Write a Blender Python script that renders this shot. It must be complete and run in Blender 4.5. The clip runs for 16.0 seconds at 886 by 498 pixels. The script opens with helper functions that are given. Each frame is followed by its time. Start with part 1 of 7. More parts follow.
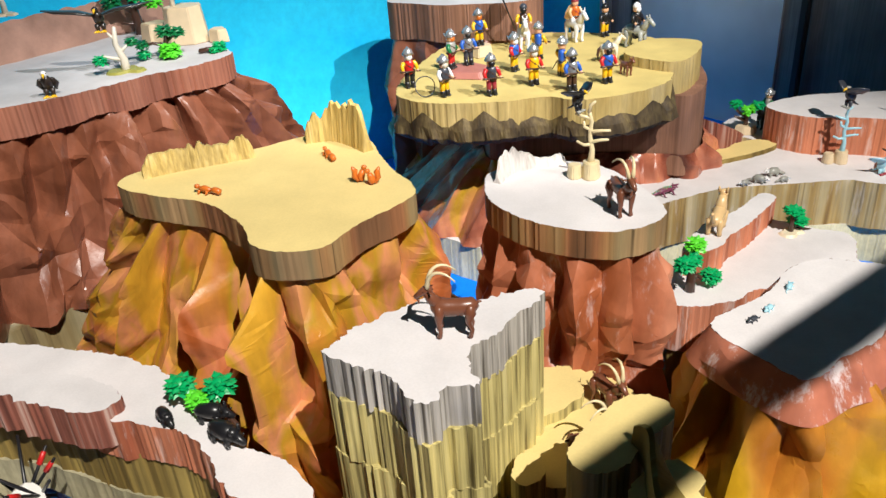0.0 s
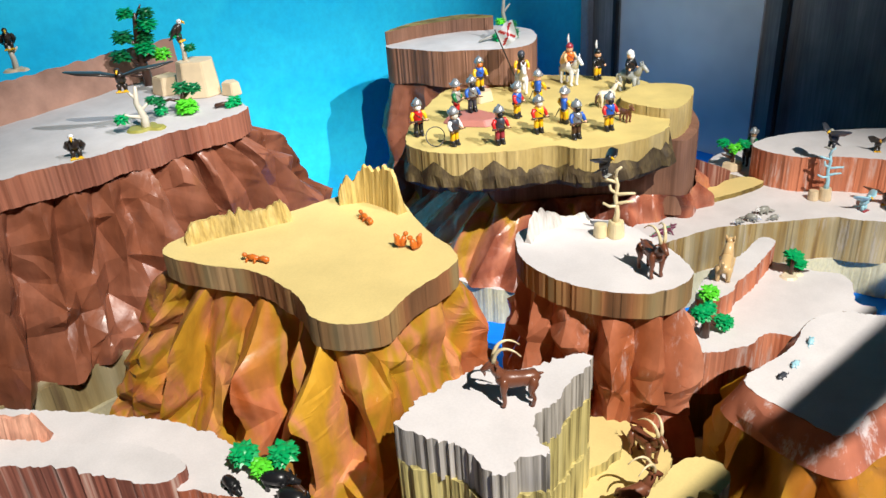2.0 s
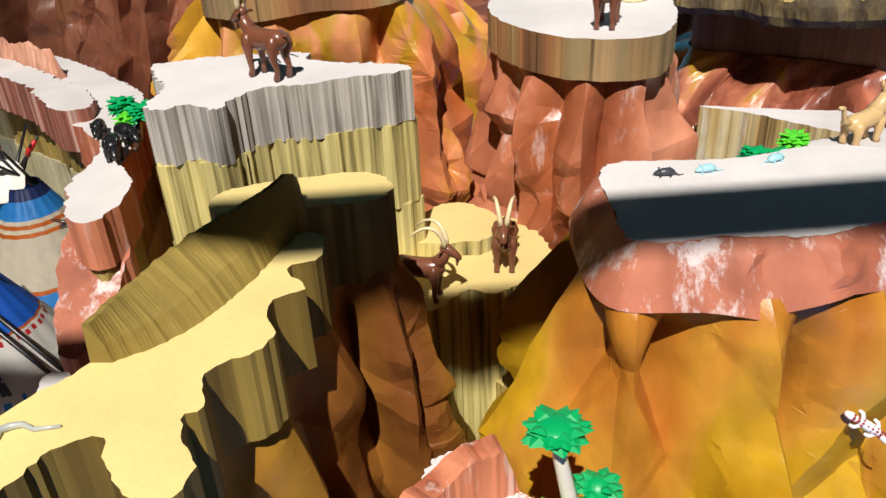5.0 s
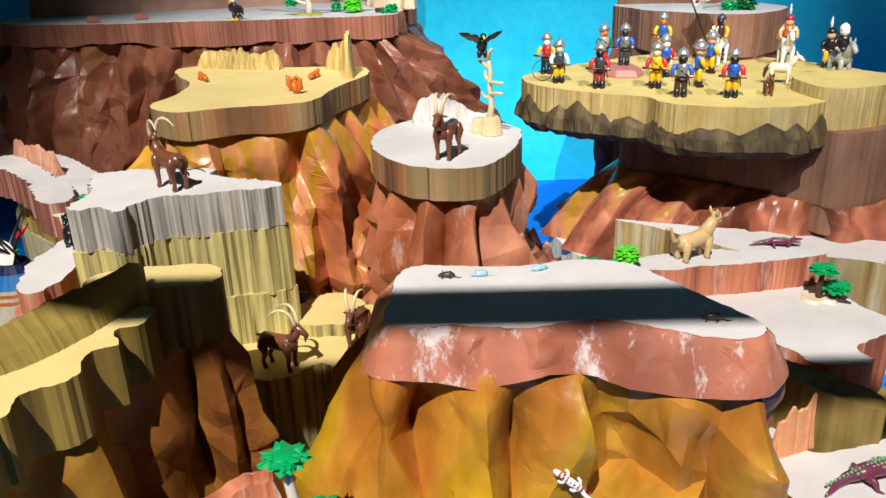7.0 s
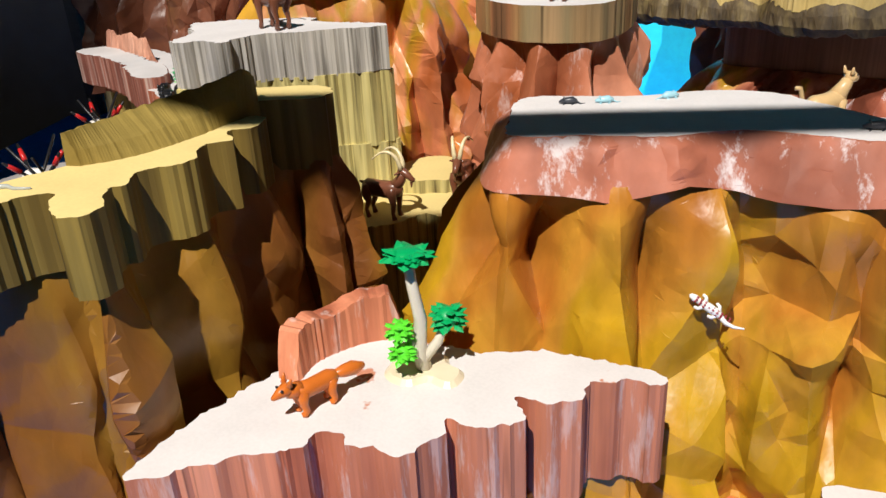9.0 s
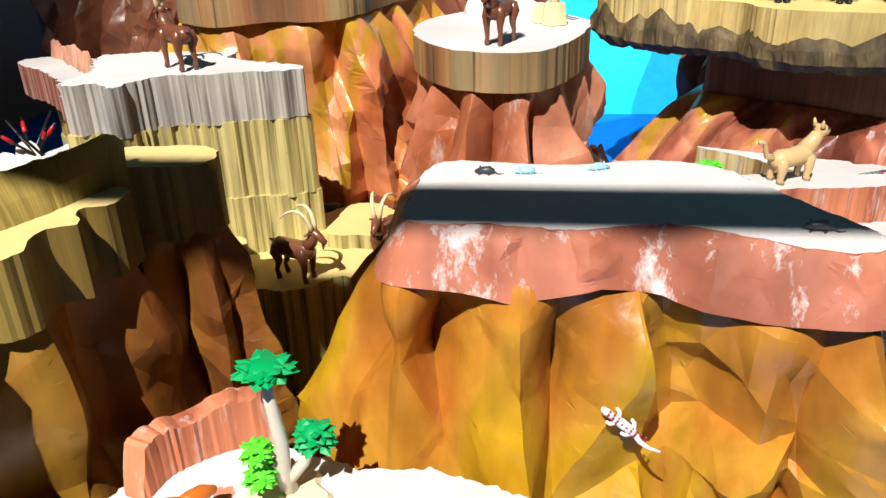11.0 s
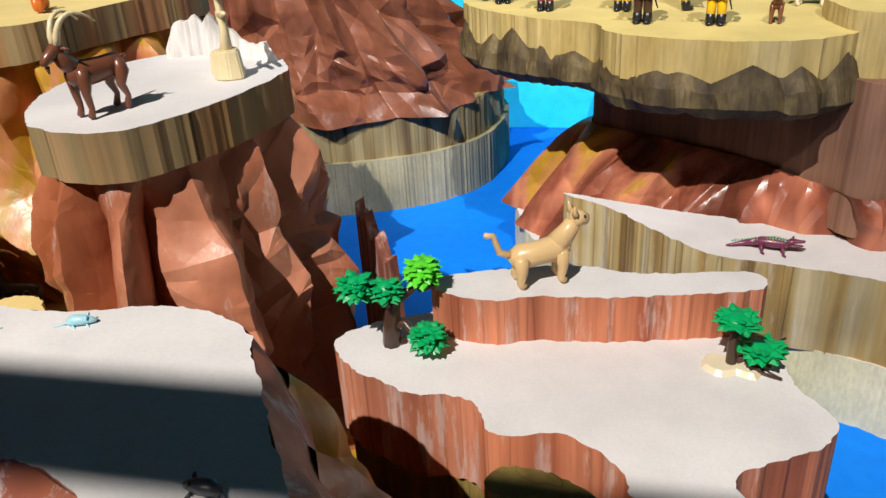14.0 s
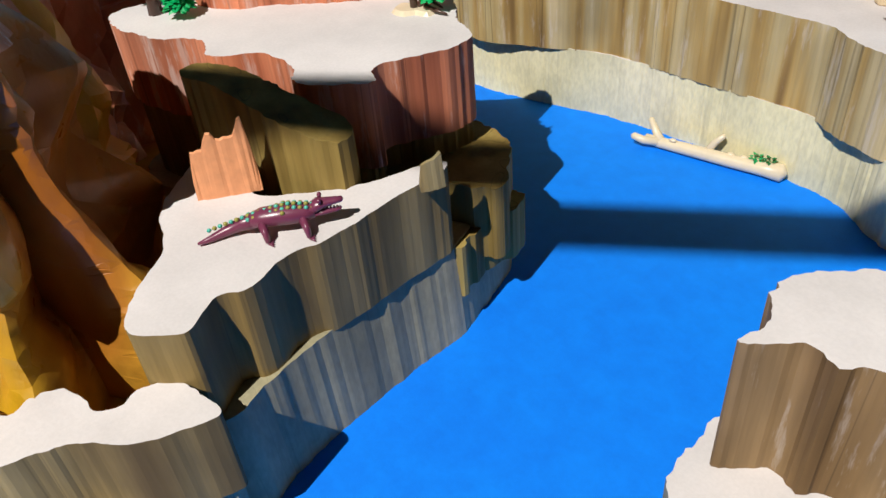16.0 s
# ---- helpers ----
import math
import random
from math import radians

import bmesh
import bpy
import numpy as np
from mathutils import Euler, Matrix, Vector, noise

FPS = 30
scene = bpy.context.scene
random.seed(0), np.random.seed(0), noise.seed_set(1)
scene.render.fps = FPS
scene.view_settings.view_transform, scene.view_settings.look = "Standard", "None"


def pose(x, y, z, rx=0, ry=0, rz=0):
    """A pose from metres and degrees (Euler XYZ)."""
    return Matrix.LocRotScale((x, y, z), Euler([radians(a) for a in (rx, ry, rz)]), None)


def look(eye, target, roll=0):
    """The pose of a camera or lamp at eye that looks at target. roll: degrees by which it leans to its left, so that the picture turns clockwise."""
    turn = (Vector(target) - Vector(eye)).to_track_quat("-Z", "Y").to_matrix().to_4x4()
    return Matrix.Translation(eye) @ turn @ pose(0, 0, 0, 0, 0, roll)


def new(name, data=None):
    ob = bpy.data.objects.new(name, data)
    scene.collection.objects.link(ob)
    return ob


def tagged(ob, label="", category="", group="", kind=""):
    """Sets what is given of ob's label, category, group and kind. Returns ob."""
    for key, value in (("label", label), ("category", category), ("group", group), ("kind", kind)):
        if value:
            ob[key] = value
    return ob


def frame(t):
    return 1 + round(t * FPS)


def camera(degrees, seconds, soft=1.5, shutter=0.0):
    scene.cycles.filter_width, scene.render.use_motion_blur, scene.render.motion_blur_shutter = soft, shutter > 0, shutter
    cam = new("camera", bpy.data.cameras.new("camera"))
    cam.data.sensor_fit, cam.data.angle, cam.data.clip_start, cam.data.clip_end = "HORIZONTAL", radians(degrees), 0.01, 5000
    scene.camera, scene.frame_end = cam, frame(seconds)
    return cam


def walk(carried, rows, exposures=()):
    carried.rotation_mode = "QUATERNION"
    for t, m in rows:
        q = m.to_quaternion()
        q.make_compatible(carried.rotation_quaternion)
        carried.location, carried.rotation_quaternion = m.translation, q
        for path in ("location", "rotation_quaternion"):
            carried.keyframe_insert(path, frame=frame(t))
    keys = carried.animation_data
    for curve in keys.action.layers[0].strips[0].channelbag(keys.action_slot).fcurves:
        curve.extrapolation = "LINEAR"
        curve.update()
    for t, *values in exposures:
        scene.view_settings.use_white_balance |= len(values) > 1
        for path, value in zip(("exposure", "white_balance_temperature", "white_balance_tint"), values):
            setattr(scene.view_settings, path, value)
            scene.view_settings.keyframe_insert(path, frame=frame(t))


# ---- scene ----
cam = camera(59.5, 16.0)
PATH = [
    (0, (0.1168, 0.0784, 0.7969), (-0.0379, 1.8349, -0.1480), -4.30),
    (0.5, (0.0471, 0.0864, 0.8642), (-0.0212, 1.8600, -0.0576), -4.81),
    (1, (0.0192, 0.0814, 0.8975), (0.0191, 1.8550, -0.0276), -4.60),
    (1.5, (0.0204, 0.0644, 0.8916), (0.0283, 1.8370, -0.0364), -4.30),
    (2, (0.0297, 0.0634, 0.8778), (-0.0254, 1.8360, -0.0467), -4.01),
    (2.5, (0.0982, 0.0464, 0.8205), (-0.1021, 1.8100, -0.1016), -4.32),
    (3, (0.2120, 0.0114, 0.7463), (-0.1703, 1.7439, -0.1773), -4.65),
    (3.5, (0.3131, -0.0147, 0.6628), (-0.2480, 1.6619, -0.2712), -4.60),
    (4, (0.3954, 0.0533, 0.6118), (-0.3776, 1.6419, -0.3264), -4.48),
    (4.5, (0.4501, 0.1623, 0.5861), (-0.5108, 1.6378, -0.3617), -4.28),
    (5, (0.5234, 0.2603, 0.5738), (-0.5317, 1.6478, -0.4062), -2.84),
    (5.2, (0.5392, 0.2813, 0.5802), (-0.5370, 1.6568, -0.3944), -1.95),
    (7.3, (0.7631, 0.2693, 0.6308), (-0.4811, 1.6510, -0.1059), -1.99),
    (7.5, (0.7567, 0.2693, 0.6066), (-0.5036, 1.6390, -0.1254), -2.11),
    (8, (0.7288, 0.2563, 0.5589), (-0.5651, 1.5859, -0.1900), -2.63),
    (8.5, (0.7227, 0.2333, 0.5237), (-0.5922, 1.5179, -0.2656), -2.95),
    (8.7, (0.7239, 0.2322, 0.5138), (-0.5934, 1.4979, -0.2987), -3.06),
    (10.8, (0.7186, 0.3283, 0.5256), (-0.5848, 1.5588, -0.3625), -1.95),
    (11, (0.7151, 0.3513, 0.5465), (-0.6059, 1.5789, -0.3180), -1.76),
    (11.5, (0.7455, 0.4013, 0.5722), (-0.6026, 1.6279, -0.2509), -2.28),
    (12, (0.7395, 0.4413, 0.5741), (-0.6377, 1.6639, -0.2038), -2.91),
    (12.5, (0.6525, 0.5043, 0.6109), (-0.7604, 1.7050, -0.1378), -3.64),
    (13, (0.6704, 0.6103, 0.6173), (-0.7620, 1.7739, -0.1549), -3.86),
    (13.5, (0.7369, 0.7043, 0.5979), (-0.7129, 1.7999, -0.2367), -3.99),
    (14, (0.7880, 0.7343, 0.5531), (-0.6472, 1.7979, -0.3461), -3.69),
    (14.5, (0.8589, 0.7423, 0.5179), (-0.5375, 1.7928, -0.4535), -3.16),
    (15, (0.9625, 0.7302, 0.4934), (-0.3750, 1.7868, -0.5535), -3.21),
    (15.5, (1.0350, 0.7232, 0.4762), (-0.2432, 1.7567, -0.6642), -3.26),
    (16, (1.0769, 0.7562, 0.4782), (-0.1750, 1.7107, -0.7555), -5.35),
]
walk(cam, [(t, look(eye, target, roll)) for t, eye, target, roll in PATH],
     [(0, 0.08), (3.0, 0.14), (5.0, 0.12), (7.5, 0.0), (8.5, 0.0), (11.0, 0.36), (11.5, 0.32), (12.0, 0.22), (12.5, 0.10), (13.0, -0.10), (13.5, -0.16), (14.5, -0.03), (16.0, -0.03)])

# ---- world, lights ----
UDIR, VDIR = Vector((0.766, 0.643, 0)), Vector((-0.643, 0.766, 0))


def uv(u, v, z=0.0):
    """A place in the display's own axes: u along the painted back wall, v towards it."""
    p = UDIR * u + VDIR * v
    return Vector((p.x, p.y, z))


world = bpy.data.worlds.new("world")
scene.world = world
world.use_nodes = True
world.node_tree.nodes["Background"].inputs[0].default_value = (1.0, 0.88, 0.77, 1)
world.node_tree.nodes["Background"].inputs[1].default_value = 0.011

def spot_lamp(place, target, energy, cone, blend, soft, colour):
    data = bpy.data.lights.new("spot_lamp", "SPOT")
    data.energy, data.color = energy, colour
    data.spot_size, data.spot_blend, data.shadow_soft_size = radians(cone), blend, soft
    lamp = new("spot_lamp", data)
    lamp.matrix_world = look(place, target)


# ceiling spots: two on one track, the main one from the front, one from the right on the back plateaus
spot_lamp(uv(0.05, -2.40, 4.0), (0.28, 0.80, 0.2), 1430, 28.5, 0.58, 0.018, (1.0, 0.95, 0.87))
spot_lamp(uv(1.9, -2.265, 4.0), (-0.32, 1.76, 0.50), 950, 20.5, 0.9, 0.018, (0.97, 0.97, 1.0))
# small added fill lamp, no such source known, to brighten the side panel
spot_lamp(uv(0.3, 0.3, 1.9), uv(2.07, 1.3, 0.95), 70, 36, 0.8, 0.05, (0.95, 0.97, 1.0))


# ---- materials ----
def material(name, rough=0.6, spec=0.4, metal=0.0):
    m = bpy.data.materials.new(name)
    m.use_nodes = True
    b = m.node_tree.nodes["Principled BSDF"]
    b.inputs["Roughness"].default_value = rough
    b.inputs["Metallic"].default_value = metal
    b.inputs["Specular IOR Level"].default_value = spec
    return m, m.node_tree, b


def node(tree, kind, **values):
    n = tree.nodes.new(kind)
    for key, value in values.items():
        n.inputs[key].default_value = value
    return n


def noise_tex(tree, scale, stretch=(1, 1, 1), detail=3.0, rough=0.55, distort=0.0):
    co = tree.nodes.new("ShaderNodeTexCoord")
    mp = tree.nodes.new("ShaderNodeMapping")
    mp.inputs["Scale"].default_value = stretch
    tree.links.new(co.outputs["Object"], mp.inputs["Vector"])
    n = node(tree, "ShaderNodeTexNoise", Scale=scale, Detail=detail, Roughness=rough, Distortion=distort)
    tree.links.new(mp.outputs["Vector"], n.inputs["Vector"])
    return n.outputs["Fac"]


def ramp(tree, fac, stops):
    r = tree.nodes.new("ShaderNodeValToRGB")
    els = r.color_ramp.elements
    while len(els) < len(stops):
        els.new(0.5)
    for e, (pos, col) in zip(els, stops):
        e.position, e.color = pos, (*col, 1)
    tree.links.new(fac, r.inputs["Fac"])
    return r.outputs["Color"]


def mix(tree, fac, a, b, mode="MIX"):
    m = tree.nodes.new("ShaderNodeMix")
    m.data_type, m.blend_type = "RGBA", mode
    for value, i in ((fac, 0), (a, 6), (b, 7)):
        if isinstance(value, (int, float)):
            m.inputs[i].default_value = value
        elif isinstance(value, tuple):
            m.inputs[i].default_value = (*value, 1)
        else:
            tree.links.new(value, m.inputs[i])
    return m.outputs[2]


def bump(tree, b, height, strength, distance):
    n = node(tree, "ShaderNodeBump", Strength=strength, Distance=distance)
    tree.links.new(height, n.inputs["Height"])
    tree.links.new(n.outputs["Normal"], b.inputs["Normal"])


def painted_top(name, col, var=0.06, rough=0.85):
    """Matt paint over foam board, with faint brush marks and grit."""
    m, t, b = material(name, rough, 0.25)
    lo, hi = tuple(c * (1 - var * 2) for c in col), tuple(min(1, c * (1 + var)) for c in col)
    big = ramp(t, noise_tex(t, 14, detail=4), [(0.3, lo), (0.7, hi)])
    fine = ramp(t, noise_tex(t, 420, detail=2), [(0.35, (0.95, 0.95, 0.95)), (0.65, (1, 1, 1))])
    t.links.new(mix(t, 1.0, big, fine, "MULTIPLY"), b.inputs["Base Color"])
    bump(t, b, noise_tex(t, 300, detail=4), 0.12, 0.0008)
    return m


def torn_top(name, col, under):
    """White painted board whose skin is torn away in places."""
    m = painted_top(name, col)
    t = m.node_tree
    b = t.nodes["Principled BSDF"]
    old = b.inputs["Base Color"].links[0].from_socket
    w = ramp(t, noise_tex(t, 13, detail=5, rough=0.6), [(0.60, (0, 0, 0)), (0.615, (1, 1, 1))])
    t.links.new(mix(t, w, old, under), b.inputs["Base Color"])
    return m


def cut_side(name, cols, scale=150, zs=0.03, rough=0.7, white=0.0, big=9, crack=0.0):
    """A foam edge cut with a hot wire: upright streaks of paint."""
    m, t, b = material(name, rough, 0.3)
    streak = noise_tex(t, scale, (1, 1, zs), detail=1.2 if crack else 3, rough=0.6)
    n = len(cols) - 1
    base = ramp(t, streak, [(0.30 + 0.40 * i / n, c) for i, c in enumerate(cols)])
    tint = ramp(t, noise_tex(t, big, (1, 1, 0.7), detail=3), [(0.3, (0.62, 0.62, 0.64)), (0.7, (1.12, 1.08, 1.0))])
    col = mix(t, 1.0, base, tint, "MULTIPLY")
    f0 = 0.90 if crack else 0.80
    fine = ramp(t, noise_tex(t, 260, (1, 1, zs * 0.8), detail=2), [(0.35, (f0, f0, f0)), (0.65, (1.05, 1.05, 1.05))])
    col = mix(t, 1.0, col, fine, "MULTIPLY")
    if crack:
        lo = (1 - crack,) * 3
        lines = ramp(t, noise_tex(t, 34, (1, 1, 0.02), detail=1), [(0.375, (1, 1, 1)), (0.385, lo), (0.397, (1, 1, 1))])
        col = mix(t, 1.0, col, lines, "MULTIPLY")
    if white:
        w = ramp(t, noise_tex(t, 60, (1, 1, 0.14), detail=5, rough=0.7), [(0.55, (0, 0, 0)), (0.63, (white, white, white))])
        col = mix(t, w, col, (0.72, 0.68, 0.66))
    t.links.new(col, b.inputs["Base Color"])
    bump(t, b, noise_tex(t, max(scale, 60) * 1.6, (1, 1, zs * 1.5), detail=3), 0.12 if crack else 0.5, 0.0015)
    return m


def paper(name, stops, scale=7, rough=0.36, white=0.0, crease=0.050, facet=1.0, scuff=0.56):
    """Crumpled, sprayed and lacquered wrapping paper."""
    m, t, b = material(name, rough, 0.42)
    col = ramp(t, noise_tex(t, scale, (1, 1, 0.35), detail=3, rough=0.5, distort=0.5), stops)
    spray = ramp(t, noise_tex(t, 36, (1, 1, 0.4), detail=5), [(0.3, (0.72, 0.70, 0.70)), (0.7, (1.1, 1.08, 1.06))])
    col = mix(t, 1.0, col, spray, "MULTIPLY")
    col = mix(t, 1.0, col, (1.04, 0.94, 0.80), "MULTIPLY")
    if white:
        w = ramp(t, noise_tex(t, 30, (1, 1, 0.28), detail=7, rough=0.75), [(scuff, (0, 0, 0)), (scuff + 0.1, (white, white, white))])
        col = mix(t, w, col, (0.75, 0.70, 0.70))
    t.links.new(col, b.inputs["Base Color"])
    t.links.new(ramp(t, noise_tex(t, 30, detail=3), [(0.3, (rough - 0.08,) * 3), (0.7, (rough + 0.14,) * 3)]), b.inputs["Roughness"])
    co = t.nodes.new("ShaderNodeTexCoord")
    warp = t.nodes.new("ShaderNodeVectorMath")
    warp.operation = "MULTIPLY_ADD"
    soft = t.nodes.new("ShaderNodeTexNoise")
    soft.inputs["Scale"].default_value = 7
    t.links.new(co.outputs["Object"], soft.inputs["Vector"])
    t.links.new(soft.outputs["Color"], warp.inputs[0])
    warp.inputs[1].default_value = (0.05, 0.05, 0.09)
    t.links.new(co.outputs["Object"], warp.inputs[2])
    heights = []
    for scale_, tall in ((9.5 * facet, 0.45), (24 * facet, 0.6)):
        mp = node(t, "ShaderNodeMapping", Scale=(1, 1, tall))
        t.links.new(warp.outputs["Vector"], mp.inputs["Vector"])
        vor = t.nodes.new("ShaderNodeTexVoronoi")
        vor.feature, vor.inputs["Scale"].default_value = "DISTANCE_TO_EDGE", scale_
        t.links.new(mp.outputs["Vector"], vor.inputs["Vector"])
        heights.append(vor.outputs["Distance"])
    h = mix(t, 0.28, heights[0], heights[1])
    h = mix(t, 0.04, h, noise_tex(t, 120, (1, 1, 0.6), detail=2))
    bump(t, b, h, 0.8, crease * 0.2)
    return m


def plain(name, col, rough=0.35, spec=0.45, metal=0.0, var=0.1, scale=90):
    m, t, b = material(name, rough, spec, metal)
    lo, hi = tuple(c * (1 - var) for c in col), tuple(min(1, c * (1 + var)) for c in col)
    t.links.new(ramp(t, noise_tex(t, scale, detail=3), [(0.3, lo), (0.7, hi)]), b.inputs["Base Color"])
    bump(t, b, noise_tex(t, 500, detail=2), 0.12, 0.0006)
    return m


WHITE_TOP = painted_top("white_painted_board", (0.70, 0.665, 0.665))
TORN_TOP = torn_top("torn_white_board", (0.70, 0.665, 0.665), (0.52, 0.22, 0.14))
GREY_TOP = painted_top("grey_painted_board", (0.56, 0.54, 0.54), 0.08)
SAND_TOP = painted_top("sand_painted_board", (0.74, 0.58, 0.24), 0.05)
OCHRE_TOP = painted_top("ochre_painted_board", (0.60, 0.47, 0.17), 0.08)
BROWN_SIDE = cut_side("brown_cut_edge", [(0.20, 0.10, 0.05), (0.34, 0.15, 0.07), (0.40, 0.23, 0.10), (0.30, 0.23, 0.12), (0.44, 0.29, 0.15)], scale=18, zs=0.06, crack=0.85)
RUST_SIDE = cut_side("rust_cut_edge", [(0.26, 0.095, 0.06), (0.36, 0.14, 0.09), (0.42, 0.18, 0.12)], scale=26)
RED_SIDE = cut_side("red_cut_edge", [(0.40, 0.115, 0.06), (0.62, 0.225, 0.125), (0.72, 0.29, 0.175)], scale=30, zs=0.07, white=0.32, crack=0.4)
DARKRED_SIDE = cut_side("dark_red_cut_edge", [(0.18, 0.06, 0.045), (0.34, 0.12, 0.085), (0.62, 0.45, 0.40)], scale=110)
# The lowest stop paints dark streaks for the shade inside the column's grooves.
GREY_SIDE = cut_side("grey_cut_edge", [(0.09, 0.08, 0.065), (0.50, 0.475, 0.44), (0.66, 0.63, 0.60)], scale=170)
YELLOW_SIDE = cut_side("yellow_cut_edge", [(0.12, 0.095, 0.035), (0.64, 0.55, 0.22), (0.78, 0.69, 0.32)], scale=170)
OLIVE_SIDE = cut_side("olive_cut_edge", [(0.15, 0.10, 0.025), (0.31, 0.22, 0.062), (0.40, 0.30, 0.095)], scale=36, zs=0.06, crack=0.5)
RIM_SIDE = cut_side("pale_olive_rim", [(0.40, 0.29, 0.10), (0.50, 0.38, 0.15), (0.56, 0.44, 0.20)], scale=22, zs=0.2, crack=0.15)
# Darker olive paint, deepened further to paint in the shade below the rim.
DARK_OLIVE_SHADED = cut_side("dark_olive_shaded_foam", [(0.04, 0.028, 0.016), (0.09, 0.064, 0.032), (0.18, 0.135, 0.058)], scale=40, zs=0.5)
BACK_FOAM = painted_top("airbrushed_brown_foam", (0.40, 0.23, 0.17), 0.2)
# Olive-ochre edge, its colour darkened to stand for shade on the stair's front.
STAIR_SIDE_SHADED = cut_side("shaded_ochre_cut_edge", [(0.11, 0.07, 0.012), (0.22, 0.145, 0.027), (0.32, 0.225, 0.048)], scale=40, zs=0.05, crack=0.4)
PINK_SIDE = cut_side("pink_torn_foam", [(0.55, 0.24, 0.16), (0.70, 0.36, 0.26), (0.78, 0.45, 0.34)], scale=40, zs=0.1)
STRIPE_SIDE = cut_side("striped_cut_edge", [(0.13, 0.09, 0.045), (0.26, 0.20, 0.095), (0.32, 0.27, 0.15), (0.42, 0.37, 0.24)], scale=34, zs=0.06, crack=0.6)
SHELF_SIDE = cut_side("brown_shelf_edge", [(0.17, 0.105, 0.03), (0.29, 0.20, 0.07), (0.40, 0.30, 0.13)], scale=22, zs=0.12, crack=0.3)
ROCK_SIDE = cut_side("brown_rock_edge", [(0.13, 0.075, 0.03), (0.25, 0.16, 0.075), (0.34, 0.23, 0.12)], scale=30, zs=0.1, white=0.25, crack=0.4)
PALE_SIDE = cut_side("pale_green_base_edge", [(0.74, 0.70, 0.44), (0.82, 0.78, 0.54), (0.87, 0.83, 0.64)], scale=7, zs=0.5, crack=0.12)
LEDGE_SIDE = cut_side("tan_striped_edge", [(0.22, 0.135, 0.05), (0.44, 0.30, 0.11), (0.52, 0.42, 0.22), (0.64, 0.53, 0.32)], scale=48, zs=0.05, white=0.25, crack=0.6)
SLATE_SIDE = cut_side("slate_base_edge", [(0.36, 0.33, 0.20), (0.42, 0.39, 0.26), (0.47, 0.44, 0.31)], scale=9, zs=0.5, crack=0.15)
CARD_SIDE = cut_side("brown_cardboard", [(0.24, 0.12, 0.075), (0.29, 0.15, 0.10), (0.33, 0.175, 0.12)], scale=30, rough=0.8)
BROWN_PAPER = paper("brown_paper", [(0.25, (0.09, 0.032, 0.018)), (0.45, (0.20, 0.075, 0.045)), (0.60, (0.27, 0.115, 0.08)), (0.75, (0.28, 0.15, 0.04))], 6, 0.34, crease=0.075, facet=0.65)
OCHRE_PAPER = paper("ochre_paper", [(0.34, (0.36, 0.10, 0.03)), (0.42, (0.56, 0.21, 0.11)), (0.48, (0.52, 0.24, 0.04)), (0.53, (0.44, 0.28, 0.025)), (0.58, (0.62, 0.28, 0.15)), (0.66, (0.60, 0.36, 0.04))], 11, 0.36, crease=0.062, facet=0.8)
GOLD_PAPER = paper("gold_paper", [(0.34, (0.37, 0.135, 0.02)), (0.44, (0.46, 0.21, 0.03)), (0.52, (0.52, 0.29, 0.04)), (0.60, (0.48, 0.305, 0.016)), (0.68, (0.42, 0.26, 0.014))], 8, 0.33, crease=0.06, facet=0.75)
ROSE_PAPER = paper("rose_paper", [(0.30, (0.34, 0.11, 0.05)), (0.50, (0.50, 0.20, 0.13)), (0.70, (0.60, 0.30, 0.22))], 7, white=0.4, crease=0.06, facet=0.8)
RED_PAPER = paper("red_white_paper", [(0.30, (0.29, 0.095, 0.06)), (0.5, (0.47, 0.175, 0.12)), (0.72, (0.58, 0.26, 0.195))], 9, 0.6, white=0.75, crease=0.020, scuff=0.53)
# Gold-brown paper with the shadow around the stair mixed into its colour.
SHADED_GOLD_PAPER = paper("shaded_gold_paper", [(0.32, (0.10, 0.034, 0.014)), (0.45, (0.19, 0.075, 0.02)), (0.55, (0.25, 0.115, 0.024)), (0.66, (0.27, 0.16, 0.022))], 8, 0.36)
BLOTCH_PAPER = paper("blotched_paper", [(0.32, (0.14, 0.045, 0.03)), (0.44, (0.28, 0.09, 0.06)), (0.52, (0.48, 0.19, 0.13)), (0.58, (0.58, 0.26, 0.15)), (0.64, (0.50, 0.32, 0.03)), (0.72, (0.40, 0.15, 0.10))], 11, 0.27)


# ---- mesh helpers ----
from mathutils.bvhtree import BVHTree
from mathutils.geometry import delaunay_2d_cdt, tessellate_polygon


def part(name, bm, mats, parent=None, label="", smooth=False):
    me = bpy.data.meshes.new(name)
    bm.normal_update()
    bm.to_mesh(me)
    bm.free()
    for m in (mats if isinstance(mats, (list, tuple)) else [mats]):
        me.materials.append(m)
    if smooth:
        me.shade_smooth()
    ob = new(name, me)
    if parent is not None:
        ob.parent = parent
    if label:
        ob["label"] = label
    return ob


def thing(name, label, category, group="", kind="", m=None):
    ob = new(name)
    ob.empty_display_size = 0.02
    if m is not None:
        ob.matrix_basis = m
    return tagged(ob, label, category, group, kind)


def curve(ctrl, step=0.003, closed=True):
    """A smooth line through the plan's corners, in even steps."""
    p = [np.array(c, float) for c in ctrl]
    n = len(p)
    out = []
    for i in range(n if closed else n - 1):
        a, b, c, d = (p[(i + k) % n] if closed else p[min(max(i + k, 0), n - 1)] for k in (-1, 0, 1, 2))
        m = max(2, int(np.linalg.norm(c - b) / step))
        for j in range(m):
            s = j / m
            out.append(0.5 * (2 * b + (c - a) * s + (2 * a - 5 * b + 4 * c - d) * s * s + (3 * b - a - 3 * c + d) * s ** 3))
    if not closed:
        out.append(p[-1])
    return np.array(out)


